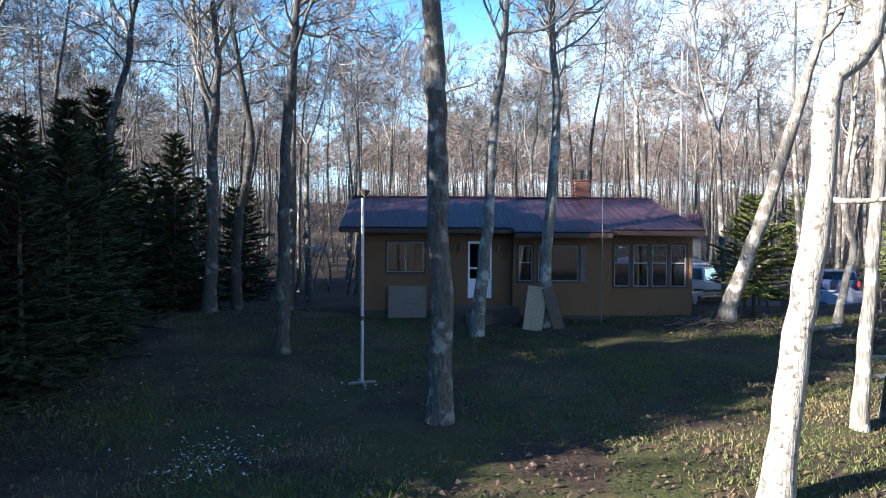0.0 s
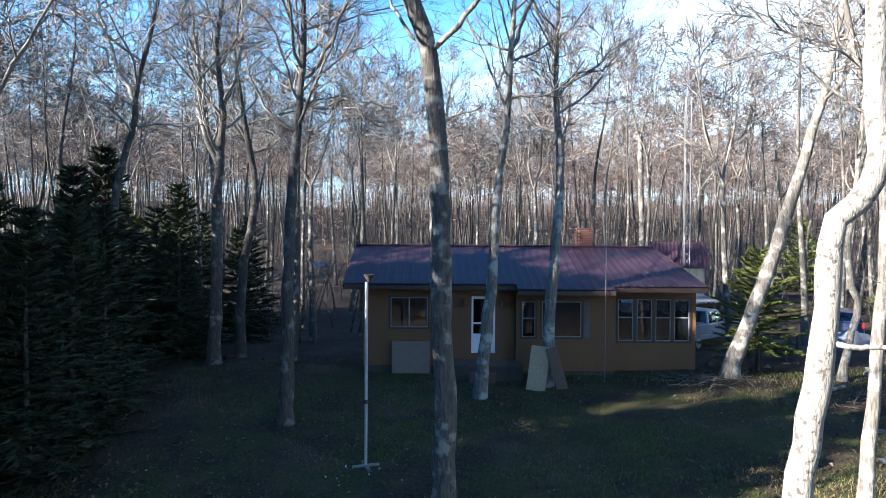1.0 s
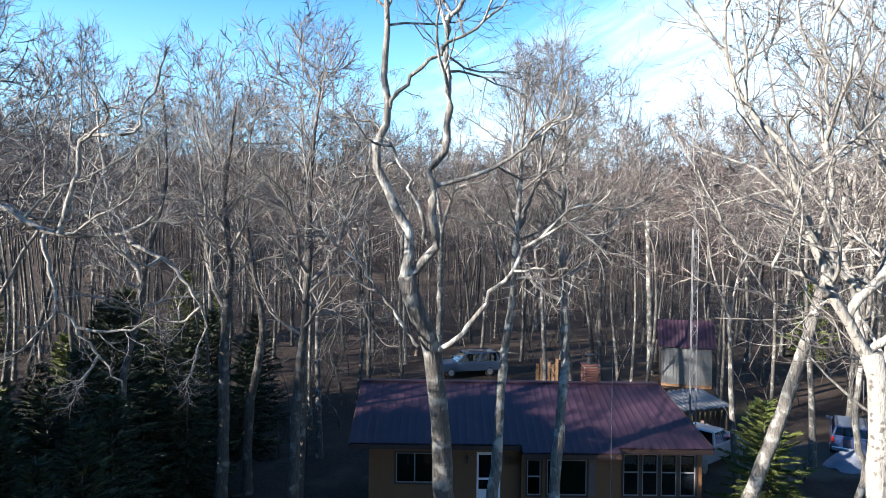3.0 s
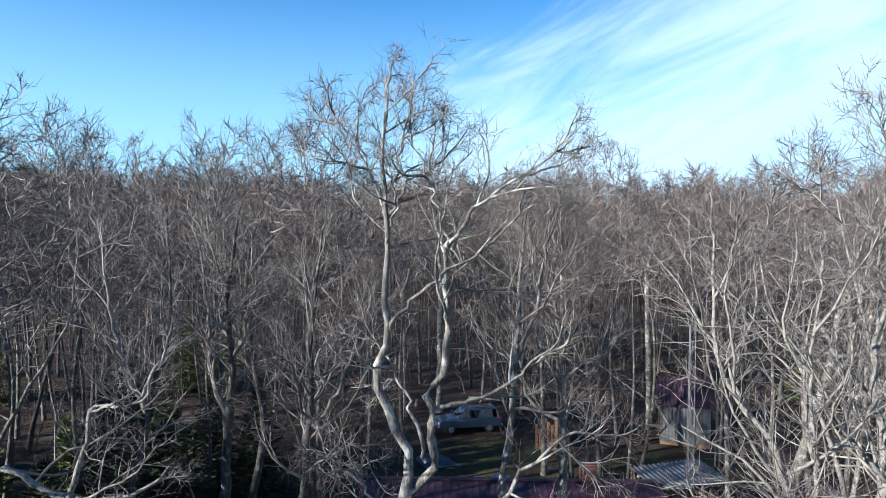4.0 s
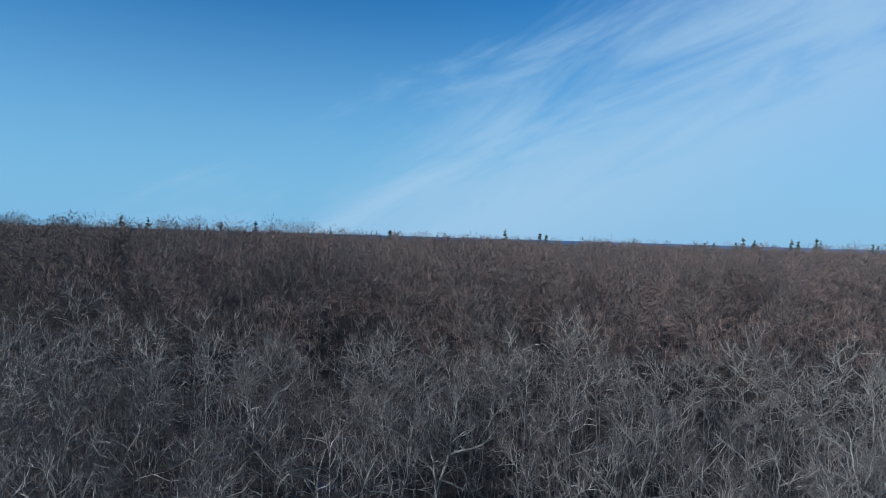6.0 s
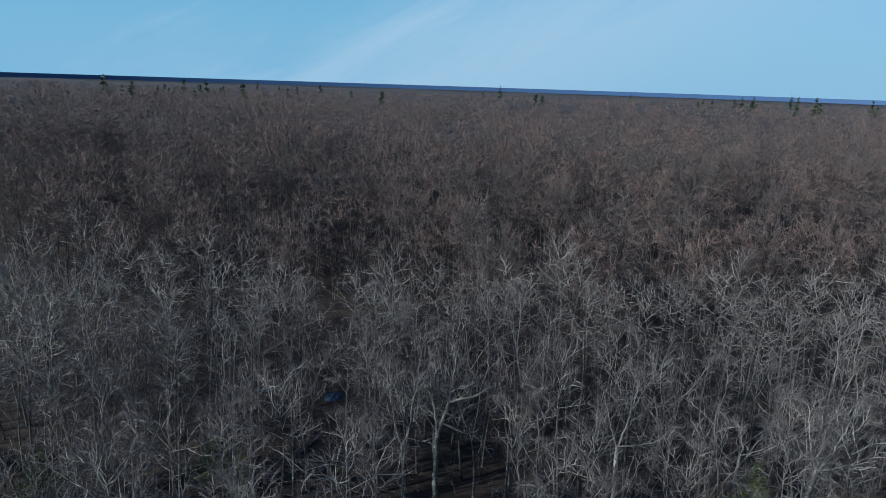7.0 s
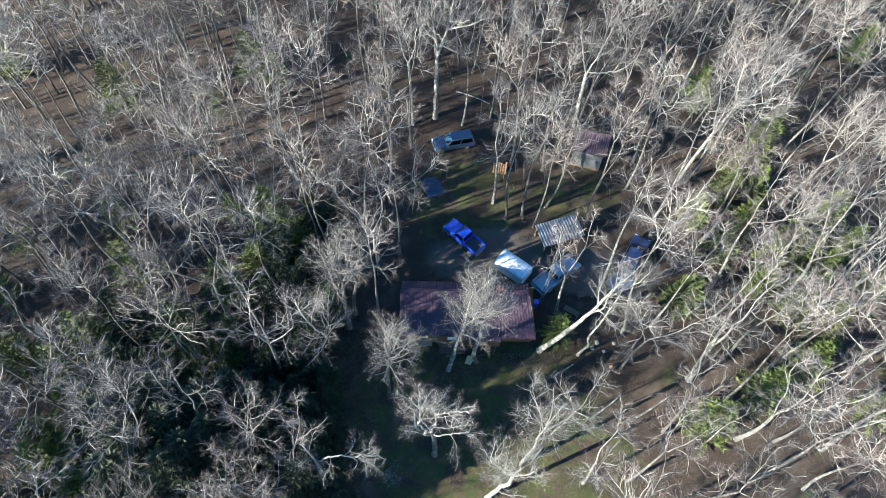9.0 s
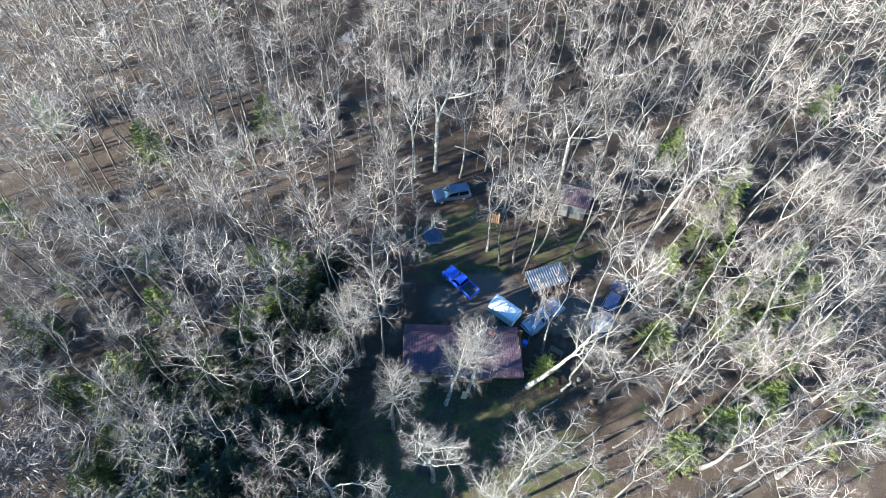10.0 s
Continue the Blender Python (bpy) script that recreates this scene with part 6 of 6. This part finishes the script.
def pickup(x, y, heading, paint, label, load=None):
    ob = empty("pickup_truck", Matrix.Translation((x, y, float(terrain(x, y)))) @ pose(0, 0, 0, 0, 0, heading), label, "car", "parked vehicles")
    half = 0.93
    part("lower_body", loft([(-2.6, 0.48), (-2.6, 0.70), (-0.72, 0.70), (-0.72, 1.14), (1.15, 1.14), (2.55, 1.03), (2.68, 0.92), (2.68, 0.48)], half, 0.05, 0.8), paint, ob)
    for s in (-1, 1):
        part("bed_side", boxed(-2.62, -0.735, s * 0.88 - 0.055, s * 0.88 + 0.055, 0.705, 1.18, bevel=0.02), paint, ob)
    part("tailgate", boxed(-2.66, -2.58, -0.82, 0.82, 0.705, 1.15, bevel=0.02), paint, ob)
    part("bed_floor", boxed(-2.57, -0.74, -0.82, 0.82, 0.705, 0.735), load or M_BLACK, ob)
    greenhouse(ob, paint, (-0.70, -0.52, 0.42, 1.12), 1.12, 1.76, 0.86, 0.14)
    part("bonnet", loft([(1.2, 1.10), (1.2, 1.165), (2.5, 1.065), (2.5, 1.0)], 0.72, 0, 0, 0.02), paint, ob)
    for wx in (-1.65, 1.75):
        for s in (-1, 1):
            add_wheel(ob, wx, s * 0.80, 0.37, 0.25)
    lights_and_bumpers(ob, 2.69, -2.64, half, 0.85, M_BLACK)
    return ob


def estate_car(x, y, heading, paint, label, tall=1.72):
    ob = empty("sport_utility_car", Matrix.Translation((x, y, float(terrain(x, y)))) @ pose(0, 0, 0, 0, 0, heading), label, "car", "parked vehicles")
    half = 0.90
    part("lower_body", loft([(-2.3, 0.42), (-2.34, 0.98), (-2.2, 1.05), (1.0, 1.05), (2.15, 0.96), (2.3, 0.84), (2.3, 0.42)], half, 0.05, 0.7, 0.05), paint, ob)
    greenhouse(ob, paint, (-2.25, -2.0, 0.25, 1.02), 1.03, tall, 0.83, 0.15)
    part("bonnet", loft([(1.1, 1.0), (1.1, 1.075), (2.1, 0.985), (2.1, 0.93)], 0.68, 0, 0, 0.02), paint, ob)
    for s in (-1, 1):
        part("roof_rail", rod(bmesh.new(), (-1.8, s * 0.6, tall + 0.05), (0.1, s * 0.6, tall + 0.05), 0.02, 6), M_BLACK, ob)
    for wx in (-1.45, 1.45):
        for s in (-1, 1):
            add_wheel(ob, wx, s * 0.78, 0.34, 0.22)
    lights_and_bumpers(ob, 2.31, -2.36, half, 0.80, paint)
    return ob


estate_car(1.75, 47.7, 194, M_STEELBLUE, "steel-blue sport utility car parked at the wood's edge")
blue_truck = pickup(2.95, 35.1, 134.5, M_BLUE, "bright royal blue pickup with an empty dark bed")
blue_truck.scale = (0.88, 0.9, 0.94)
pickup(12.4, 30.8, 40.5, M_SILVER, "silver grey pickup parked beside the cabin", M_SILVER)
estate_car(20.9, 33.4, 60, M_NAVY, "dark blue car half hidden under the trees", 1.5)


def box_trailer(x, y, heading):
    """A small white trailer with an arched roof."""
    ob = empty("box_trailer", Matrix.Translation((x, y, float(terrain(x, y)))) @ pose(0, 0, 0, 0, 0, heading), "small white box trailer with an arched roof", "trailer")
    bm = bmesh.new()
    prof = [(-0.98, 0.55), (-0.98, 1.65)] + [(-0.98 * math.cos(math.pi * k / 10), 1.65 + 0.42 * math.sin(math.pi * k / 10)) for k in range(1, 10)] + [(0.98, 1.65), (0.98, 0.55)]
    ends = [[bm.verts.new((s * 1.72, py, pz)) for py, pz in prof] for s in (-1, 1)]
    bm.faces.new(ends[0])
    bm.faces.new(ends[1][::-1])
    for k in range(len(prof)):
        j = (k + 1) % len(prof)
        bm.faces.new((ends[0][k], ends[1][k], ends[1][j], ends[0][j]))
    bmesh.ops.recalc_face_normals(bm, faces=bm.faces)
    part("body", bm, M_WHITE, ob)
    for k in range(5):
        a = -1.4 + 0.7 * k
        bm = bmesh.new()
        pr = [(-1.0 * math.cos(math.pi * i / 10), 1.65 + 0.435 * math.sin(math.pi * i / 10)) for i in range(11)]
        v0 = [bm.verts.new((a - 0.015, py, pz)) for py, pz in pr]
        v1 = [bm.verts.new((a + 0.015, py, pz)) for py, pz in pr]
        for i in range(10):
            bm.faces.new((v0[i], v1[i], v1[i + 1], v0[i + 1]))
        part("roof_seam", bm, M_GALV, ob)
    part("vent", boxed(-0.4, 0.0, -0.2, 0.2, 2.07, 2.16, bevel=0.03), M_WHITE, ob, "white roof vent")
    part("door_panel", boxed(1.722, 1.74, -0.8, 0.8, 0.62, 1.75, bevel=0.005), M_STEELBLUE, ob, "blue-grey rear door")
    part("chassis", boxed(-1.75, 1.74, -0.8, 0.8, 0.42, 0.548), M_BLACK, ob)
    part("tow_bar", rod(bmesh.new(), (-1.7, 0, 0.45), (-2.7, 0, 0.42), 0.05, 6), M_BLACK, ob)
    part("jockey_leg", rod(bmesh.new(), (-2.5, 0, 0.0), (-2.5, 0, 0.5), 0.035, 6), M_BLACK, ob)
    for s in (-1, 1):
        add_wheel(ob, 0.1, s * 0.99, 0.31, 0.18)


box_trailer(7.95, 31.25, 142)


# ---------------------------------------------------------------- outbuildings
def rib_sheet(bm_unused, w, d, z_front, z_back, pitch, amp):
    """A wavy metal roof sheet, falling from back to front."""
    geo = Geo()
    n = int(w / pitch) * 4
    xs = np.linspace(-w / 2, w / 2, n + 1)
    rows = []
    for s in (0, 0.5, 1):
        rows.append(np.stack([xs, np.full(n + 1, -d / 2 + d * s), z_front + (z_back - z_front) * s + amp * np.sin(np.arange(n + 1) * np.pi / 2)], -1))
    top = np.array(rows)
    v = np.concatenate([top.reshape(-1, 3), (top - [0, 0, 0.02]).reshape(-1, 3)])
    k = n + 1
    i = (np.arange(2)[:, None] * k + np.arange(n)[None]).ravel()
    quads = np.concatenate([np.stack([i, i + 1, i + k + 1, i + k], -1), np.stack([i, i + k, i + k + 1, i + 1], -1) + 3 * k])
    geo.add(v, quads)
    return geo


def carport():
    x, y = 13.0, 35.5
    ob = empty("carport", Matrix.Translation((x, y, float(terrain(x, y)))) @ pose(0, 0, 0, 0, 0, 20), "open lean-to with a grey corrugated metal roof", "shelter")
    geo_part("roof", rib_sheet(None, 4.7, 2.6, 1.6, 2.0, 0.31, 0.05), [M_GALV], ob, False)
    for a in (-2.1, 0, 2.1):
        for b, h in ((-1.1, 1.55), (1.1, 1.9)):
            part("post", boxed(a - 0.06, a + 0.06, b - 0.06, b + 0.06, -0.3, h, bevel=0.01), M_OLDWOOD, ob)
    for b, h in ((-1.1, 1.55), (1.1, 1.88)):
        part("beam", boxed(-2.3, 2.3, b - 0.04, b + 0.04, h - 0.16, h - 0.02), M_OLDWOOD, ob)
    for k in range(9):
        part("wall_board", boxed(-2.2 + 0.5 * k, -2.2 + 0.5 * k + 0.3, 1.165, 1.19, 0.1, 1.75), M_OLDWOOD, ob)
    for k in range(5):
        part("side_board", boxed(2.165, 2.19, -1.0 + 0.42 * k, -1.0 + 0.42 * k + 0.27, 0.1, 1.5), M_PLY, ob)


carport()


def metal_shed():
    x, y = 17.2, 46.5
    ob = empty("metal_shed", Matrix.Translation((x, y, float(terrain(x, y)))) @ pose(0, 0, 0, 0, 0, -15), "small ribbed metal shed with a maroon roof", "shed")
    w, d, h = 3.3, 3.0, 2.95
    for name, m, ww in (("front_wall", pose(0, -d / 2, 0), w), ("back_wall", pose(0, d / 2, 0, 0, 0, 180), w)):
        wall_ob = part(name, boxed(-ww / 2, ww / 2, 0.0, 0.05, 0.15, h), M_GALV, ob, "pale ribbed metal wall")
        wall_ob.matrix_basis = m
        for k in range(int(ww / 0.22)):
            part("rib", boxed(-ww / 2 + 0.22 * k + 0.04, -ww / 2 + 0.22 * k + 0.12, -0.03, -0.001, 0.15, h), M_GALV, wall_ob)
    for s in (-1, 1):
        bm = bmesh.new()
        a = [bm.verts.new((s * w / 2, yy, zz)) for yy, zz in ((-d / 2, 0.15), (d / 2, 0.15), (d / 2, h), (0, h + 1.4), (-d / 2, h))]
        bm.faces.new(a if s > 0 else a[::-1])
        bmesh.ops.solidify(bm, geom=bm.faces[:], thickness=0.04)
        part("end_wall", bm, M_OLDWOOD if s < 0 else M_GALV, ob, "dark weathered end wall" if s < 0 else "")
    for s in (-1, 1):
        geo = rib_sheet(None, w + 0.5, d / 2 + 0.25, h - 0.2, h + 1.5, 0.25, 0.03)
        r = geo_part("roof", geo, [M_ROOF], ob, False)
        r.matrix_basis = pose(0, s * -(d / 4 + 0.12), 0, 0, 0, 0 if s > 0 else 180)
    part("floor_sill", boxed(-w / 2, w / 2, -d / 2, d / 2, -0.3, 0.148), M_WOOD, ob)


metal_shed()


def lumber_rack():
    x, y = 7.0, 44.0
    ob = empty("lumber_stack", Matrix.Translation((x, y, float(terrain(x, y)))) @ pose(0, 0, 0, 0, 0, -10), "upright stack of fresh orange-brown planks", "lumber")
    for k in range(6):
        part("plank", boxed(-0.75 + 0.26 * k, -0.75 + 0.26 * k + 0.2, -0.05 + 0.03 * (k % 2), 0.0 + 0.03 * (k % 2), -0.1, 1.75 + 0.13 * ((k * 7) % 4)), M_WOOD, ob)
    part("rail", boxed(-0.8, 0.8, 0.035, 0.09, 1.1, 1.2), M_OLDWOOD, ob)
    for s in (-0.7, 0.7):
        part("post", boxed(s - 0.05, s + 0.05, 0.095, 0.19, -0.2, 1.6), M_OLDWOOD, ob)


lumber_rack()


# ---------------------------------------------------------------- yard clutter
def tarp_heap(x, y, a, b, h, mat, label, seed):
    rng = np.random.default_rng(seed)
    n = 22
    u = np.linspace(-1, 1, n)
    gx, gy = np.meshgrid(u, u)
    r = np.sqrt(gx ** 2 + gy ** 2)
    z = h * np.clip(1 - r ** 2.4, -0.15, 1) * (1 + 0.25 * np.sin(gx * 7 + 1) * np.cos(gy * 6)) + rng.normal(0, 0.012, gx.shape)
    geo = Geo()
    i = (np.arange(n - 1)[:, None] * n + np.arange(n - 1)[None]).ravel()
    geo.add(np.stack([gx * a, gy * b, z], -1), np.stack([i, i + 1, i + n + 1, i + n], -1))
    ob = geo_part("tarpaulin", geo, [mat])
    ob.matrix_world = Matrix.Translation((x, y, float(terrain(x, y)) + 0.02)) @ pose(0, 0, 0, 0, 0, 25)
    tagged(ob, label, "tarpaulin")


tarp_heap(-0.6, 42.2, 1.1, 1.5, 0.15, M_TARP, "dark blue tarpaulin spread over a heap", 1)
tarp_heap(19.4, 30.4, 1.6, 1.1, 0.55, material("grey_tarp", (0.16, 0.18, 0.21), (0.11, 0.12, 0.15), 0.6, 2, bump=0.5, bump_scale=5), "grey tarpaulin over a heap by the trees", 2)
# a small blue thing, taken for a car, built as a tarpaulin heap
tarp_heap(-13.7, 76.3, 1.3, 1.0, 0.5, M_TARP, "small dark blue heap standing in for a car deep in the woods", 3)


def barrel(x, y, mat, label):
    bm = bmesh.new()
    for z0, z1, r in ((0, 0.86, 0.28), (0.27, 0.31, 0.295), (0.56, 0.60, 0.295), (0.84, 0.88, 0.295)):
        rod(bm, (0, 0, z0), (0, 0, z1), r, 18)
    ob = part("barrel", bm, mat)
    ob.location = (x, y, float(terrain(x, y)))
    tagged(ob, label, "barrel")


barrel(10.15, 27.5, M_BLUE, "blue ribbed drum behind the cabin corner")


def workbench(x, y, turn):
    ob = empty("workbench", Matrix.Translation((x, y, float(terrain(x, y)))) @ pose(0, 0, 0, 0, 0, turn), "weathered dark timber bench standing in the yard", "bench")
    for k in range(4):
        part("board", boxed(-0.8, 0.8, -0.3 + 0.15 * k, -0.3 + 0.15 * k + 0.14, 0.72, 0.76, bevel=0.004), M_OLDWOOD, ob)
    for a in (-0.7, 0.7):
        for b in (-0.25, 0.25):
            part("leg", boxed(a - 0.04, a + 0.04, b - 0.04, b + 0.04, -0.1, 0.718), M_OLDWOOD, ob)
        part("brace", boxed(a - 0.03, a + 0.03, -0.205, 0.205, 0.25, 0.33), M_OLDWOOD, ob)


workbench(15.2, 28.6, 15)
workbench(13.6, 26.6, -30)


def stump(x, y, r, h, label, cut=None):
    geo = Geo()
    z = np.array([-0.15, 0.0, 0.12, h * 0.6, h])
    pts = np.stack([0.03 * z, 0 * z, z], -1)
    tube(geo, pts, flare(np.full(5, r), z), 12, 0)
    ob = geo_part("tree_stump", geo, [cut or M_OLDWOOD])
    ob.location = (x, y, float(terrain(x, y)))
    tagged(ob, label, "stump")


stump(8.1, 14.6, 0.11, 0.55, "old grey stump in the lawn")
stump(17.1, 21.0, 0.16, 0.35, "fresh-cut orange stump in the leaves", M_WOOD)
stump(-2.2, 53.4, 0.15, 0.5, "weathered stump at the wood's edge")


def fallen_log(x, y, length, r, turn, tilt, label, mat, seed):
    rng = np.random.default_rng(seed)
    geo = Geo()
    s = np.linspace(-0.5, 0.5, 9)
    pts = np.stack([s * length, 0.06 * length * np.sin(s * 4 + seed) * 0.4, r * 0.7 + 0.05 * rng.normal(size=9) * r], -1)
    tube(geo, pts, r * np.linspace(1.1, 0.6, 9), 9, 0)
    ob = geo_part("fallen_log", geo, [mat])
    ob.matrix_world = Matrix.Translation((x, y, float(terrain(x, y)))) @ pose(0, 0, 0, 0, tilt, turn)
    tagged(ob, label, "log", "fallen logs")


for k, (x, y, ln, r, tn) in enumerate(((11.6, 15.4, 2.6, 0.07, 12), (13.2, 16.6, 3.4, 0.08, -20), (12.4, 20.6, 2.4, 0.09, 35), (16.4, 17.4, 4.2, 0.09, 40), (-14.5, 66.0, 5.0, 0.12, 70),
                                       (21.0, 17.5, 5.0, 0.10, 28), (-24.0, 48.0, 6.0, 0.12, 15), (4.2, 55.0, 4.5, 0.10, -25))):
    fallen_log(x, y, ln, r, tn, 0, "pale fallen log on the leaf litter", M_BARK_MID, k + 1)


def rock(x, y, s, seed):
    bm = bmesh.new()
    bmesh.ops.create_icosphere(bm, subdivisions=2, radius=s)
    for v in bm.verts:
        v.co *= 1 + 0.35 * noise.noise(v.co * (1.6 / s) + Vector((seed, 0, 0)))
        v.co.z *= 0.62
    ob = part("boulder", bm, M_CONCRETE)
    ob.location = (x, y, float(terrain(x, y)) + 0.1 * s)
    tagged(ob, "pale rounded boulder at the yard's edge", "boulder", "boulders")


for k, (x, y, s) in enumerate(((15.4, 22.9, 0.22), (15.9, 23.5, 0.26), (16.5, 22.6, 0.17), (17.6, 23.4, 0.2), (12.6, 24.6, 0.14))):
    rock(x, y, s, k * 3.1)

# the small evergreen by the leaning trunk
LOW_PINE = conifer_meshes(431, 4.9, 2.2, M_PINE, 0.22, 0.22, 0.2, 3.2, 0.62)
put_conifer(LOW_PINE, 11.85, 23.9, 0.92, "bright green young fir beside the leaning trunk", "fir_tree", 40)


# ---------------------------------------------------------------- litter, grass and twigs on the ground
def leaf_litter(n, seed):
    """Single dead leaves: small folded blades, thick in the woods and sparse in the lawn."""
    rng = np.random.default_rng(seed)
    x = rng.uniform(-14, 20, n)
    y = 5.5 + 20 * rng.random(n) ** 1.3
    keep = (np.sin(x * 1.1 + 2) * np.sin(y * 0.9) + np.sin(x * 0.45 - y * 0.6) + rng.normal(0, 0.7, n)) > 0.1
    x, y = x[keep], y[keep]
    n = len(x)
    z = terrain(x, y) + 0.025 + 0.03 * rng.random(n)
    a = rng.uniform(0, 6.28, n)
    s = rng.uniform(0.03, 0.065, n)
    u = np.stack([np.cos(a), np.sin(a), rng.normal(0, 0.35, n)], -1) * s[:, None]
    w = np.stack([-np.sin(a), np.cos(a), rng.normal(0, 0.35, n)], -1) * (s * 0.6)[:, None]
    c = np.stack([x, y, z], -1)
    lift = np.zeros((n, 3))
    lift[:, 2] = 0.4 * s
    geo = Geo()
    geo.add(np.stack([c - u, c + w + lift, c + u, c - w + lift], 1).reshape(-1, 3), None,
            np.concatenate([np.stack([4 * np.arange(n), 4 * np.arange(n) + 2, 4 * np.arange(n) + 1], -1), np.stack([4 * np.arange(n), 4 * np.arange(n) + 3, 4 * np.arange(n) + 2], -1)]))
    ob = geo_part("leaf_litter", geo, [M_LEAF], None, False)
    tagged(ob, "brown dead leaves strewn over the yard", "leaves", kind="stuff")


leaf_litter(20000, 4)


def pale_chips():
    """A scatter of pale chips and petals in the grass."""
    rng = np.random.default_rng(8)
    c = np.concatenate([rng.normal((-3.6, 10.8), (0.45, 0.5), (170, 2)), rng.normal((-2.6, 14.6), (1.3, 0.9), (24, 2)), rng.normal((-7, 12.5), (2.2, 2.0), (24, 2)),
                        np.stack([rng.uniform(-9, 10, 16), rng.uniform(7, 20, 16)], -1)])
    n = len(c)
    z = terrain(c[:, 0], c[:, 1]) + 0.05
    a = rng.uniform(0, 6.28, n)
    s = rng.uniform(0.012, 0.04, n)
    p = np.stack([c[:, 0], c[:, 1], z], -1)
    u = np.stack([np.cos(a), np.sin(a), rng.normal(0, 0.4, n)], -1) * s[:, None]
    w = np.stack([-np.sin(a), np.cos(a), rng.normal(0, 0.4, n)], -1) * s[:, None] * 0.7
    geo = Geo()
    geo.add(np.stack([p - u, p + w, p + u, p - w], 1).reshape(-1, 3), np.arange(4 * n).reshape(-1, 4))
    ob = geo_part("wood_chips", geo, [M_CHIP], None, False)
    tagged(ob, "pale chips and petals scattered in the dark grass", "chips", kind="stuff")


pale_chips()


def grass(n, seed):
    rng = np.random.default_rng(seed)
    x = rng.uniform(-9, 18, n)
    y = 6 + 18 * rng.random(n) ** 1.2
    keep = (np.sin(x * 0.8) * np.sin(y * 1.0 + 1) + 0.6 * np.sin(x * 0.33 + y * 0.41) + rng.normal(0, 0.5, n)) > 0.0
    x, y = x[keep], y[keep]
    n = len(x)
    base = np.stack([x, y, terrain(x, y) - 0.01], -1)
    way = np.stack([rng.normal(0, 0.55, n), rng.normal(0, 0.55, n), np.ones(n)], -1)
    geo = Geo()
    spikes(geo, base, way, rng.uniform(0.05, 0.15, n), rng.uniform(0.012, 0.025, n), rng)
    ob = geo_part("grass", geo, [M_GRASS], None, False)
    tagged(ob, "short mossy spring grass of the yard", "grass", kind="stuff")


grass(130000, 6)


def brush_pile(x, y, spread, n, seed, label):
    rng = np.random.default_rng(seed)
    geo = Geo()
    for _ in range(n):
        p = np.array([rng.normal(0, spread), rng.normal(0, spread * 0.6), 0.02 + 0.12 * rng.random()])
        ln = limb_line(rng, p, np.array([rng.normal(), rng.normal(), 0.12]), rng.uniform(0.3, 0.85), 4, 0.2, 0.0)
        ln[:, 2] = np.maximum(ln[:, 2], 0.02)
        tube(geo, ln, np.linspace(0.016, 0.004, 5), 3, 0)
    ob = geo_part("brush_pile", geo, [M_TWIG])
    ob.location = (x, y, float(terrain(x, y)))
    tagged(ob, label, "brush", kind="stuff")


brush_pile(8.8, 21.8, 1.0, 120, 3, "tangle of dry brushwood below the leaning trunk")
brush_pile(13.4, 19.4, 0.9, 70, 5, "tangle of dry brushwood on the lawn's edge")
